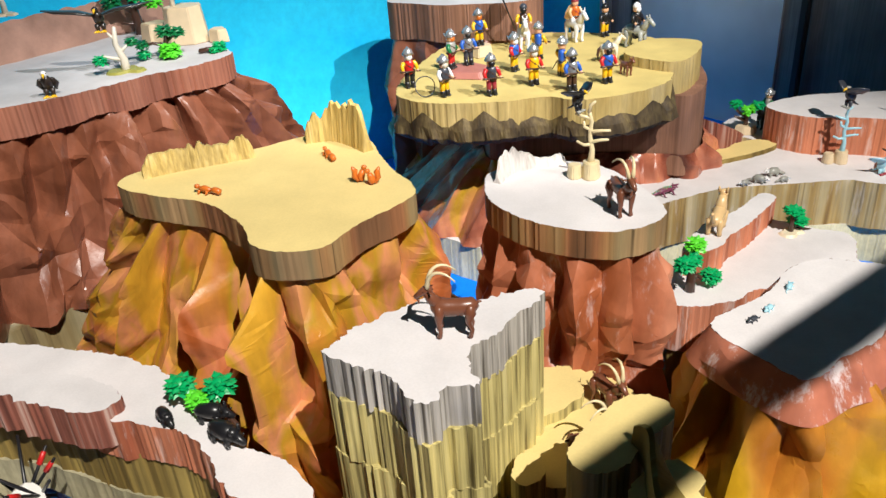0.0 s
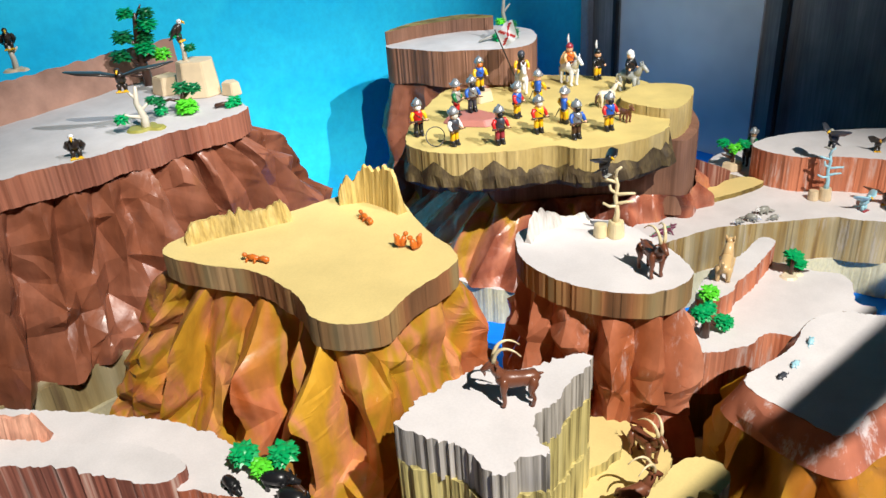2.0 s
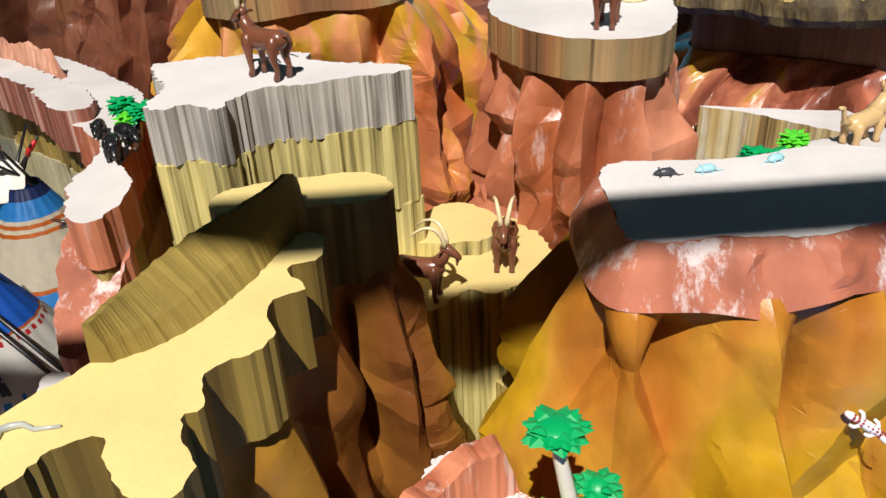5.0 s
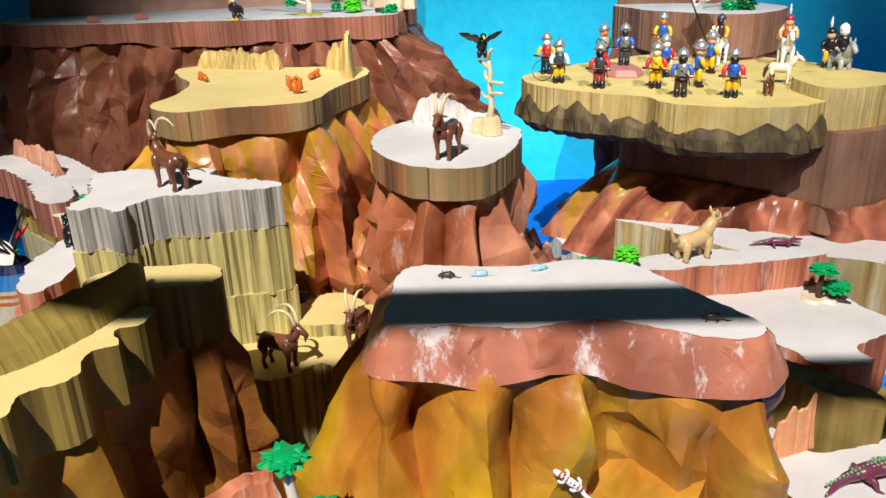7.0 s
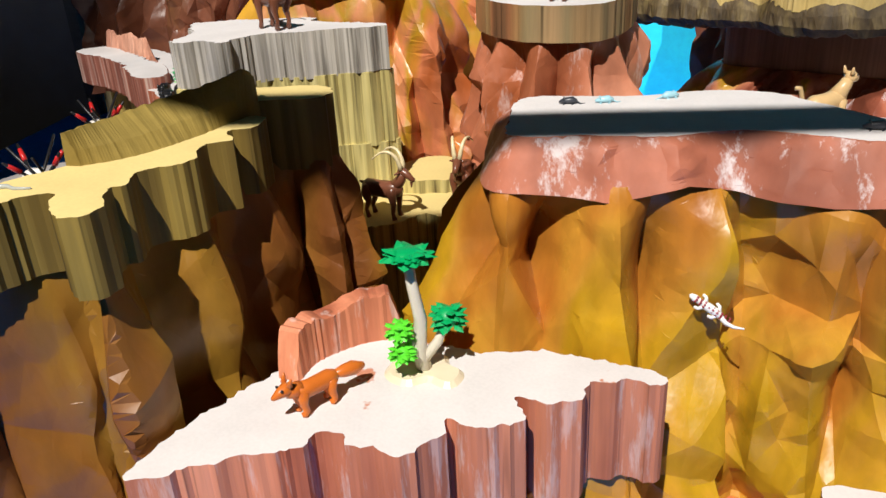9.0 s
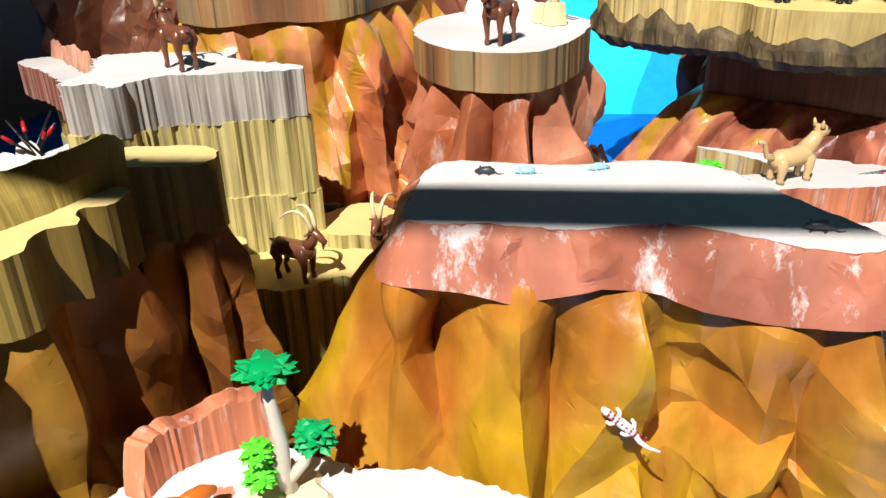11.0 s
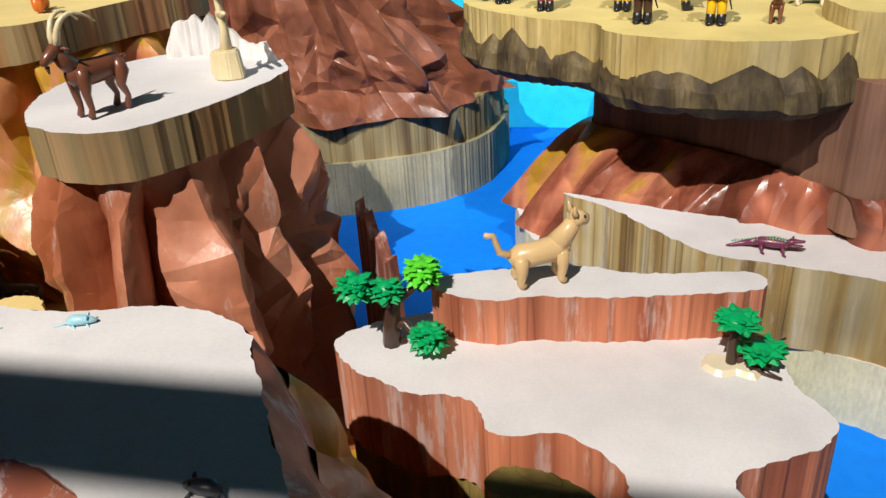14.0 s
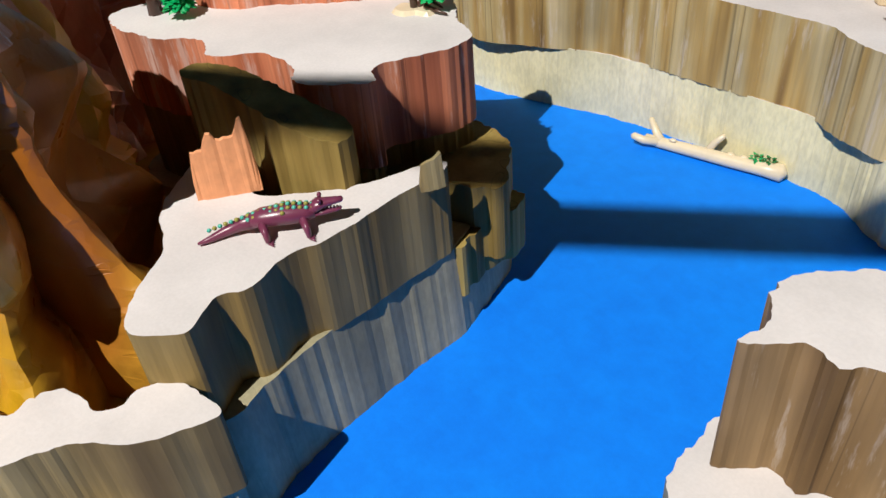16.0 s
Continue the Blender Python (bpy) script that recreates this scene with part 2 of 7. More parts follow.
def normals(pts, closed=True):
    if closed:
        t = np.roll(pts, -2, 0) - np.roll(pts, 2, 0)
    else:
        t = np.gradient(pts, axis=0)
    t /= np.linalg.norm(t, axis=1, keepdims=True) + 1e-9
    return np.stack([t[:, 1], -t[:, 0]], 1)


def n1(x, seed, y=0.0):
    return noise.noise((x, seed * 7.31 + y, seed * 3.7))


def jagged(ctrl, jag=0.0015, groove=0.0012, seed=0.0, step=0.003, out=0.0):
    """An outline (counter-clockwise) with the unevenness of a hand-guided cut."""
    pts = curve(ctrl, step)
    nor = normals(pts)
    d = np.array([jag * (n1(i * step * 70, seed) + 0.6 * n1(i * step * 160, seed + 3)) + groove * (abs(n1(i * step * 330, seed + 5)) * 2 - 0.5 + 0.7 * n1(i * step * 700, seed + 9)) for i in range(len(pts))])
    return pts + nor * (d + out)[:, None]


def slab_bm(outline, z0, z1, flare=0.0, tilt=None, bottom=0.0, seed=0.0):
    """A board with upright cut sides: faces of the top take material 0, sides 1. tilt: (slope x, slope y, x, y); bottom: unevenness of the lower edge."""
    bm = bmesh.new()
    nor = normals(outline)
    top, low = [], []
    for i, (p, q) in enumerate(zip(outline, nor)):
        z = z1 + (tilt[0] * (p[0] - tilt[2]) + tilt[1] * (p[1] - tilt[3]) if tilt else 0)
        top.append(bm.verts.new((p[0], p[1], z)))
        o = p + q * flare
        low.append(bm.verts.new((o[0], o[1], z0 + bottom * n1(i * 0.05, seed + 2))))
    n = len(top)
    for i in range(n):
        f = bm.faces.new((low[i], low[(i + 1) % n], top[(i + 1) % n], top[i]))
        f.material_index = 1
    for ring, index, flip in ((top, 0, False), (low, 1, True)):
        for tri in tessellate_polygon([[Vector((v.co.x, v.co.y, 0)) for v in ring]]):
            p, q, r = (ring[k] for k in tri)
            up = (q.co.xy - p.co.xy).cross(r.co.xy - p.co.xy) > 0
            try:
                f = bm.faces.new((p, q, r) if up != flip else (r, q, p))
                f.material_index = index
            except ValueError:
                pass
    return bm


def slab(name, parent, ctrl, z0, z1, top, side, label="", seed=None, jag=0.0015, groove=0.0012, flare=0.0, tilt=None, out=0.0, bottom=0.0):
    seed = (ctrl[0][0] * 13.7 + ctrl[0][1] * 5.1 + z1 * 3) if seed is None else seed
    return part(name, slab_bm(jagged(ctrl, jag, groove, seed, out=out), z0, z1, flare, tilt, bottom, seed), [top, side], parent, label)


def resample(pts, n, closed=True):
    q = np.vstack([pts, pts[:1]]) if closed else pts
    s = np.concatenate([[0], np.cumsum(np.linalg.norm(np.diff(q, axis=0), axis=1))])
    k = np.linspace(0, s[-1], n, endpoint=not closed)
    return np.stack([np.interp(k, s, q[:, 0]), np.interp(k, s, q[:, 1])], 1)


def facets(whole, tall, cell, stretch, seed, closed):
    """Random flat facets over a sheet: corner places, their heights, triangles and crease lines."""
    nx = max(4, round(whole / cell))
    step_x, step_z = whole / nx, cell * stretch
    sites, heights = [], []
    for r in range(max(1, math.ceil(tall / step_z)) + 3):
        for c in range(-2, nx + 2):
            rng = random.Random(f"{seed:.3f} {r} {c % nx if closed else c}")
            jx, jz, h = rng.uniform(-0.44, 0.44), rng.uniform(-0.46, 0.46), rng.uniform(-1, 1)
            sites.append(Vector(((c + 0.5 * (r % 2) + jx) * step_x, (r - 1 + jz) * step_z)))
            heights.append(0.62 * (1 if (c + r // 3) % 2 else -1) + 0.55 * h)
    verts, edges, faces, origin, *_ = delaunay_2d_cdt(sites, [], [], 0, 1e-7)
    return np.array([(v.x, v.y) for v in verts]), np.array([heights[o[0]] for o in origin]), faces, edges


def pleats(whole, tall, cell, seed, closed):
    """Long upright folds: ridge and valley lines that wander down a sheet, some dying away."""
    nx = max(4, 2 * round(whole / cell / 2))
    nz = max(2, round(tall / (cell * 1.5)))
    step_x, step_z = whole / nx, tall / nz
    verts, heights, faces, edges = [], [], [], []
    for c in range(-2, nx + 3):
        col = random.Random(f"{seed:.3f} column {c % nx if closed else c}")
        start, depth, lean = col.uniform(-0.36, 0.36), col.uniform(0.25, 1.0), col.uniform(-0.25, 0.25)
        die = col.randrange(0, nz + 1) if col.random() < 0.45 else nz + 9
        for r in range(-1, nz + 2):
            rng = random.Random(f"{seed:.3f} {c % nx if closed else c} {r}")
            verts.append(((c + start + lean * (r / nz - 0.5) + rng.uniform(-0.16, 0.16)) * step_x, (r + (rng.uniform(-0.4, 0.4) if 0 < r < nz else 0)) * step_z))
            fade = 0.25 if r > die else 1.0
            heights.append((1 if c % 2 else -1) * depth * fade * rng.uniform(0.65, 1.1) + rng.uniform(-0.22, 0.22))
    rows = nz + 3
    for c in range(nx + 4):
        for r in range(rows - 1):
            i, j, k, m = c * rows + r, (c + 1) * rows + r, (c + 1) * rows + r + 1, c * rows + r + 1
            faces += [(i, j, k), (i, k, m)] if (c * 7 + r * 3 + int(seed)) % 2 else [(i, j, m), (j, k, m)]
            edges += [(i, m), (i, k) if (c * 7 + r * 3 + int(seed)) % 2 else (j, m)]
    return np.array(verts), np.array(heights), faces, edges


def height_on(sheet, pts):
    """Heights of points on such a sheet."""
    verts, heights, faces, _ = sheet
    order = np.argsort(pts[:, 0], kind="stable")
    every, out = pts[order], np.zeros(len(pts))
    for i, j, k in faces:
        (x0, z0), (x1, z1), (x2, z2) = verts[i], verts[j], verts[k]
        det = (z1 - z2) * (x0 - x2) + (x2 - x1) * (z0 - z2)
        lo, hi = np.searchsorted(every[:, 0], (min(x0, x1, x2) - 1e-6, max(x0, x1, x2) + 1e-6))
        if abs(det) < 1e-12 or lo == hi:
            continue
        pts = every[lo:hi]
        u = ((z1 - z2) * (pts[:, 0] - x2) + (x2 - x1) * (pts[:, 1] - z2)) / det
        v = ((z2 - z0) * (pts[:, 0] - x2) + (x0 - x2) * (pts[:, 1] - z2)) / det
        inside = (u >= -1e-6) & (v >= -1e-6) & (u + v <= 1 + 1e-6)
        out[order[lo:hi][inside]] = (u * heights[i] + v * heights[j] + (1 - u - v) * heights[k])[inside]
    return out


def rounded(sheet, pts, radius, whole, closed):
    """Heights with the creases partly rounded over a radius."""
    ring = [(0, 0)] + [(radius * f * math.cos(a), radius * f * math.sin(a)) for f, n in ((0.5, 5), (1.0, 8)) for a in np.arange(n) * 2 * math.pi / n]
    cloud = np.concatenate([pts + np.array(o) for o in ring])
    if closed:
        cloud[:, 0] %= whole
    cloud[:, 1] = np.maximum(cloud[:, 1], 0)
    h = height_on(sheet, cloud).reshape(len(ring), len(pts))
    return 0.72 * h[0] + 0.28 * h.mean(0)


def clipped(p, q, wide, tall):
    """The piece of a crease line that lies on the sheet."""
    lo, hi = 0.0, 1.0
    for start, run, size in ((p[0], q[0] - p[0], wide), (p[1], q[1] - p[1], tall)):
        if abs(run) < 1e-12:
            if not 0 < start < size:
                return None
            continue
        t0, t1 = sorted((-start / run, (size - start) / run))
        lo, hi = max(lo, t0), min(hi, t1)
    return (p + (q - p) * lo, p + (q - p) * hi) if hi - lo > 1e-6 else None


def paired(top_ctrl, bot_ctrl, closed):
    """Two outlines as lines of as many points each, corner to corner where their corners match."""
    if len(top_ctrl) != len(bot_ctrl):
        return [resample(curve(c, 0.004, closed), 2400, closed) for c in (top_ctrl, bot_ctrl)]
    n = len(top_ctrl)
    lines = []
    for ctrl in (top_ctrl, bot_ctrl):
        p = [np.array(c, float) for c in ctrl]
        out = []
        for i in range(n if closed else n - 1):
            a, b, c, d = (p[(i + k) % n] if closed else p[min(max(i + k, 0), n - 1)] for k in (-1, 0, 1, 2))
            span = 0.5 * (math.dist(top_ctrl[i], top_ctrl[(i + 1) % n]) + math.dist(bot_ctrl[i], bot_ctrl[(i + 1) % n]))
            for s in np.arange(0, 1, 1 / max(3, round(span / 0.0015))):
                out.append(0.5 * (2 * b + (c - a) * s + (2 * a - 5 * b + 4 * c - d) * s * s + (3 * b - a - 3 * c + d) * s ** 3))
        if not closed:
            out.append(p[-1])
        lines.append(np.array(out))
    return lines


def drape(name, parent, top_ctrl, bot_ctrl, z1, z0, mat, label="", fold=0.012, cell=0.045, crumple=0.006, seed=1, closed=True, power=0.8, topwave=0.0, step=0.0065, gather=0.5, inner=-1.0):
    """Paper hung from one outline and spread to another: long upright pleats gathered at the top, flat facets and straight creases."""
    a, b = paired(top_ctrl, bot_ctrl, closed)
    whole = 0.5 * sum(np.linalg.norm(np.diff(c, axis=0), axis=1).sum() for c in (a, b))
    tall = z1 - (min(z0) if isinstance(z0, list) else z0)
    na, nb = normals(a, closed), normals(b, closed)
    big = pleats(whole, tall, cell * 0.42, seed, closed)
    mid = facets(whole, tall, cell * 0.52, 1.6, seed + 0.37, closed)
    fine = facets(whole, tall, max(0.016, cell * 0.24), 1.3, seed + 0.71, closed)
    rng = np.random.default_rng(int(seed * 17) + 5)
    pts, lines = [], []
    nx, nz = max(4, round(whole / step)), max(3, round(tall / step))
    for i in range(nx + 1):
        for j in range(nz + 1):
            jx, jz = rng.uniform(-0.35, 0.35, 2)
            pts.append((whole * (i + (jx if 0 < i < nx else 0)) / nx, tall * (j + (jz if 0 < j < nz and 0 < i < nx else 0)) / nz))
    lines += [(i * (nz + 1) + j, (i + 1) * (nz + 1) + j) for i in range(nx) for j in (0, nz)]
    lines += [(i * (nz + 1) + j, i * (nz + 1) + j + 1) for i in (0, nx) for j in range(nz)]
    for verts, _, _, edges in (big, mid, fine):
        for e in edges:
            piece = clipped(verts[e[0]], verts[e[1]], whole, tall)
            if piece is not None:
                bits = max(1, math.ceil(math.dist(*piece) / (step * 1.2)))
                lines += [(len(pts) + k, len(pts) + k + 1) for k in range(bits)]
                pts += [tuple(piece[0] + (piece[1] - piece[0]) * k / bits) for k in range(bits + 1)]
    verts, _, faces, *_ = delaunay_2d_cdt([Vector(p) for p in pts], lines, [], 0, 2e-4)
    P = np.array([(v.x, v.y) for v in verts])
    faces = [t for t in faces if abs((P[t[1]][0] - P[t[0]][0]) * (P[t[2]][1] - P[t[0]][1]) - (P[t[2]][0] - P[t[0]][0]) * (P[t[1]][1] - P[t[0]][1])) > 1e-9]
    P = np.clip(P, 0, (whole, tall))
    x, y = P[:, 0] / whole, P[:, 1] / tall
    around = P.copy()
    if closed:
        around[:, 0] = np.where(P[:, 0] > whole - 1e-6, 0, P[:, 0])
    ease = np.clip(0.12 + y * 5, 0, 1)
    hb, hm, hf = (rounded(sheet, around, r, whole, closed) for sheet, r in ((big, 0.008), (mid, 0.006), (fine, 0.003)))
    turn = around[:, 0] / whole * 2 * math.pi
    ring = whole / (2 * math.pi) * 9
    crushed = np.array([noise.noise((ring * math.cos(u), ring * math.sin(u), v * 7 + seed)) for u, v in zip(turn, P[:, 1])])
    crushed = np.clip(0.35 + 1.6 * crushed, 0.0, 1.0)
    h = fold * (1.8 * hb + 0.80 * hm + 0.34 * hf * crushed) * ease
    h += fold * gather * hb * np.exp(-y * 4.0) * np.clip(y * 12, 0, 1)
    wrinkle = np.array([noise.noise((p[0] * 75 if not closed else 12 * math.cos(p[0] / whole * 2 * math.pi) * whole, p[1] * 75, seed + (12 * math.sin(p[0] / whole * 2 * math.pi) * whole if closed else 0))) for p in around])
    h += crumple * 0.25 * wrinkle * ease
    h = np.maximum(h, inner)
    k = x * (len(a) if closed else len(a) - 1)

    def along(line):
        full = np.vstack([line, line[:1]]) if closed else line
        return np.stack([np.interp(k, np.arange(len(full)), full[:, c]) for c in (0, 1)], 1)

    s = (y ** power)[:, None]
    base = along(a) * (1 - s) + along(b) * s
    out = along(na) * (1 - y[:, None]) + along(nb) * y[:, None]
    low = np.interp(x * len(z0), np.arange(len(z0) + 1), list(z0) + [z0[0]]) if isinstance(z0, list) else z0
    z = z1 + (low - z1) * y
    foot = along(a)
    wob = np.array([noise.noise((p[0] * 60, p[1] * 60, seed)) for p in foot])
    z = z + topwave * (1 - y) * wob
    slip = fold * 0.45 * hb * ease
    X, Y = base[:, 0] + out[:, 0] * h - out[:, 1] * slip, base[:, 1] + out[:, 1] * h + out[:, 0] * slip
    me = bpy.data.meshes.new(name)
    me.from_pydata(np.stack([X, Y, z], 1).tolist(), [], [tuple(t)[::-1] for t in faces])
    me.materials.append(mat)
    me.shade_smooth()
    me.set_sharp_from_angle(angle=radians(14))
    ob = new(name, me)
    ob.parent = parent
    if label:
        ob["label"] = label
    return ob


def grow(ctrl, d, shift=(0, 0)):
    """The plan outline moved outwards by d."""
    p = np.array(ctrl, float)
    t = np.roll(p, -1, 0) - np.roll(p, 1, 0)
    t /= np.linalg.norm(t, axis=1, keepdims=True) + 1e-9
    return [tuple(x) for x in p + np.stack([t[:, 1], -t[:, 0]], 1) * d + np.array(shift)]


def box_bm(cx, cy, cz, sx, sy, sz, rot=0.0, bevel=0.0):
    bm = bmesh.new()
    bmesh.ops.create_cube(bm, size=1, matrix=Matrix.LocRotScale((cx, cy, cz), Euler((0, 0, rot)), (sx, sy, sz)))
    if bevel:
        bmesh.ops.bevel(bm, geom=bm.edges[:], offset=bevel, segments=2, affect="EDGES")
    return bm


# ---- the display case ----
YAW = math.atan2(UDIR.y, UDIR.x)


def backdrop_material(name, lo, hi):
    m, t, b = material(name, 0.75, 0.25)
    col = ramp(t, noise_tex(t, 3.5, detail=6, rough=0.6, distort=0.5), [(0.3, lo), (0.7, hi)])
    mottle = ramp(t, noise_tex(t, 45, detail=6, rough=0.7), [(0.3, (0.86, 0.88, 0.92)), (0.7, (1.08, 1.08, 1.05))])
    col = mix(t, 1.0, col, mottle, "MULTIPLY")
    t.links.new(col, b.inputs["Base Color"])
    bump(t, b, noise_tex(t, 160, detail=4), 0.2, 0.001)
    return m


SKY_PAINT = backdrop_material("sky_blue_paint", (0.008, 0.58, 0.97), (0.03, 0.72, 1.0))
WATER_PAINT = backdrop_material("deep_blue_felt", (0.0, 0.19, 0.88), (0.0, 0.24, 0.97))
DARK_WALL = plain("dark_grey_panel", (0.075, 0.085, 0.095), 0.5, var=0.3, scale=4)
# Grey side pane; its faint upright reflections are painted as lighter streaks.
REFLECTION_STREAKS = cut_side("grey_reflection_streaks", [(0.14, 0.15, 0.16), (0.19, 0.20, 0.21), (0.30, 0.31, 0.32)], scale=9, zs=0.04, rough=0.6)
LIGHT_PANEL = plain("light_grey_panel", (0.66, 0.68, 0.70), 0.5, var=0.15, scale=4)
GREY_METAL = plain("grey_aluminium", (0.36, 0.38, 0.40), 0.45, metal=0.3)
BLACK_METAL = plain("black_steel", (0.02, 0.02, 0.022), 0.4)
FLOOR_MAT = plain("dark_floor", (0.05, 0.05, 0.055), 0.5, var=0.3, scale=3)


def wall_box(name, u0, u1, v0, v1, z0, z1, mat, label, bevel=0.0, category="", kind="structure"):
    c = uv((u0 + u1) / 2, (v0 + v1) / 2, (z0 + z1) / 2)
    ob = part(name, box_bm(c.x, c.y, c.z, u1 - u0, v1 - v0, z1 - z0, YAW, bevel), mat)
    return tagged(ob, label, category or "wall", kind=kind)


tagged(part("floor", box_bm(0.5, 0.5, -0.86, 12, 12, 0.02), FLOOR_MAT), "dark gallery floor under the display", "floor", kind="structure")
wall_box("water", -0.55, 2.066, -0.6, 1.74, -0.06, 0.0, WATER_PAINT, "bright blue felt sheet laid as a river", category="water")
wall_box("plinth", -0.55, 2.066, -0.6, 1.74, -0.85, -0.062, DARK_WALL, "dark plinth that carries the model landscape", category="plinth")
wall_box("wall_back", -0.45, 2.07, 1.744, 1.79, -0.85, 2.2, SKY_PAINT, "sky-blue painted back wall of the display", category="wall")
wall_box("wall_right", 2.072, 2.11, -1.5, 1.79, -0.85, 2.2, REFLECTION_STREAKS, "dark grey side panel of the display case", category="wall")
wall_box("wall_left", -1.2, -0.454, 1.76, 1.80, -0.85, 2.2, LIGHT_PANEL, "dark grey panel beside the blue wall", category="wall")
wall_box("side_panel", 2.062, 2.070, 1.12, 1.59, -0.85, 2.2, LIGHT_PANEL, "pale grey panel between two slim posts", category="wall")

# ---- posts and rail of the case ----
def case_post(u, v, w, mat, label):
    c = uv(u, v, 0.5)
    return tagged(part("case_post", box_bm(c.x, c.y, 0.5, w, w, 2.7, YAW, 0.003), mat), label, "post")


case_post(2.05, 1.715, 0.03, GREY_METAL, "grey aluminium corner post of the display case")
case_post(2.05, 1.60, 0.016, BLACK_METAL, "slim dark post against the side panel")
case_post(2.05, 1.05, 0.02, BLACK_METAL, "slim dark post against the side panel")
case_post(-0.47, 1.73, 0.03, GREY_METAL, "grey aluminium post at the end of the blue wall")
rail_c = uv(0.56, -0.569, 1.5)
rail = thing("overhead_rail", "black steel rail of the case front, held above", "rail")
part("bar", box_bm(rail_c.x, rail_c.y, 1.5, 4.4, 0.030, 0.03, YAW, 0.003), BLACK_METAL, rail)
for u in (-1.4, 2.8):
    c = uv(u, -0.569, 0)
    part("upright", box_bm(c.x, c.y, 0.322, 0.04, 0.04, 2.33, YAW, 0.003), BLACK_METAL, rail)

# ---- the high plateau with the birds of prey ----
EAGLE = [(-1.0, 0.92), (-0.88, 0.94), (-0.74, 1.02), (-0.634, 1.115), (-0.557, 1.172), (-0.503, 1.214), (-0.437, 1.288), (-0.389, 1.322), (-0.343, 1.383), (-0.36, 1.43), (-0.43, 1.53), (-0.55, 1.66), (-0.75, 1.52), (-0.92, 1.30), (-1.06, 1.12), (-1.05, 0.97)]
EAGLE_FOOT = [(-0.98, 0.86), (-0.86, 0.86), (-0.72, 0.95), (-0.62, 1.03), (-0.55, 1.10), (-0.47, 1.17), (-0.38, 1.27), (-0.30, 1.38), (-0.245, 1.52), (-0.27, 1.66), (-0.40, 1.80), (-0.60, 1.80), (-0.80, 1.60), (-0.96, 1.36), (-1.10, 1.14), (-1.09, 0.95)]
eagle = thing("eagle_plateau", "tall mesa with grey top and brown crumpled paper sides", "rock")
slab("top_board", eagle, EAGLE, 0.441, 0.485, GREY_TOP, RUST_SIDE, jag=0.007, bottom=0.012)
drape("paper_skirt", eagle, grow(EAGLE, -0.012), EAGLE_FOOT, 0.445, 0.165, BROWN_PAPER, fold=0.025, cell=0.08, crumple=0.004, seed=2, power=0.9)
slab("striped_base", eagle, grow(EAGLE_FOOT, -0.008), 0.095, 0.168, STRIPE_SIDE, STRIPE_SIDE)
slab("grey_base", eagle, grow(EAGLE_FOOT, 0.0), 0.0, 0.096, SLATE_SIDE, SLATE_SIDE)
ridge = thing("back_ridge", "low brown painted ridge behind the birds", "rock")
drape("face", ridge, [(-1.05, 1.02), (-0.90, 1.24), (-0.757, 1.45), (-0.70, 1.53), (-0.64, 1.62), (-0.56, 1.72)], [(-1.03, 1.0), (-0.88, 1.22), (-0.74, 1.43), (-0.685, 1.51), (-0.625, 1.61), (-0.55, 1.70)], 0.552, 0.484, BACK_FOAM, closed=False, fold=0.003, cell=0.09, crumple=0.001, topwave=0.004)

# ---- the sand-coloured plateau ----
YELLOW = [(-0.345, 0.918), (-0.29, 0.887), (-0.221, 0.862), (-0.174, 0.819), (-0.152, 0.79), (-0.136, 0.755), (-0.103, 0.737), (-0.06, 0.742), (-0.033, 0.79), (0.012, 0.845), (0.02, 0.88), (-0.01, 0.935), (-0.035, 0.99), (-0.06, 1.05), (-0.11, 1.085), (-0.16, 1.06), (-0.22, 1.018), (-0.30, 0.99), (-0.345, 0.955)]
YELLOW_FOOT = [(-0.56, 1.00), (-0.44, 0.88), (-0.31, 0.80), (-0.24, 0.76), (-0.19, 0.73), (-0.14, 0.71), (-0.07, 0.70), (-0.01, 0.735), (0.03, 0.80), (0.065, 0.86), (0.09, 0.92), (0.10, 0.99), (0.07, 1.08), (0.0, 1.16), (-0.10, 1.20), (-0.22, 1.2), (-0.36, 1.19), (-0.47, 1.14), (-0.55, 1.07)]
yellow = thing("sand_plateau", "sand-yellow plateau on draped ochre and copper paper", "rock")
slab("top_board", yellow, YELLOW, 0.412, 0.446, SAND_TOP, BROWN_SIDE, groove=0.0006, bottom=0.004)
drape("paper_skirt", yellow, grow(YELLOW, -0.010), YELLOW_FOOT, 0.414, 0.0, OCHRE_PAPER, fold=0.025, cell=0.085, crumple=0.003, seed=5, power=0.75)


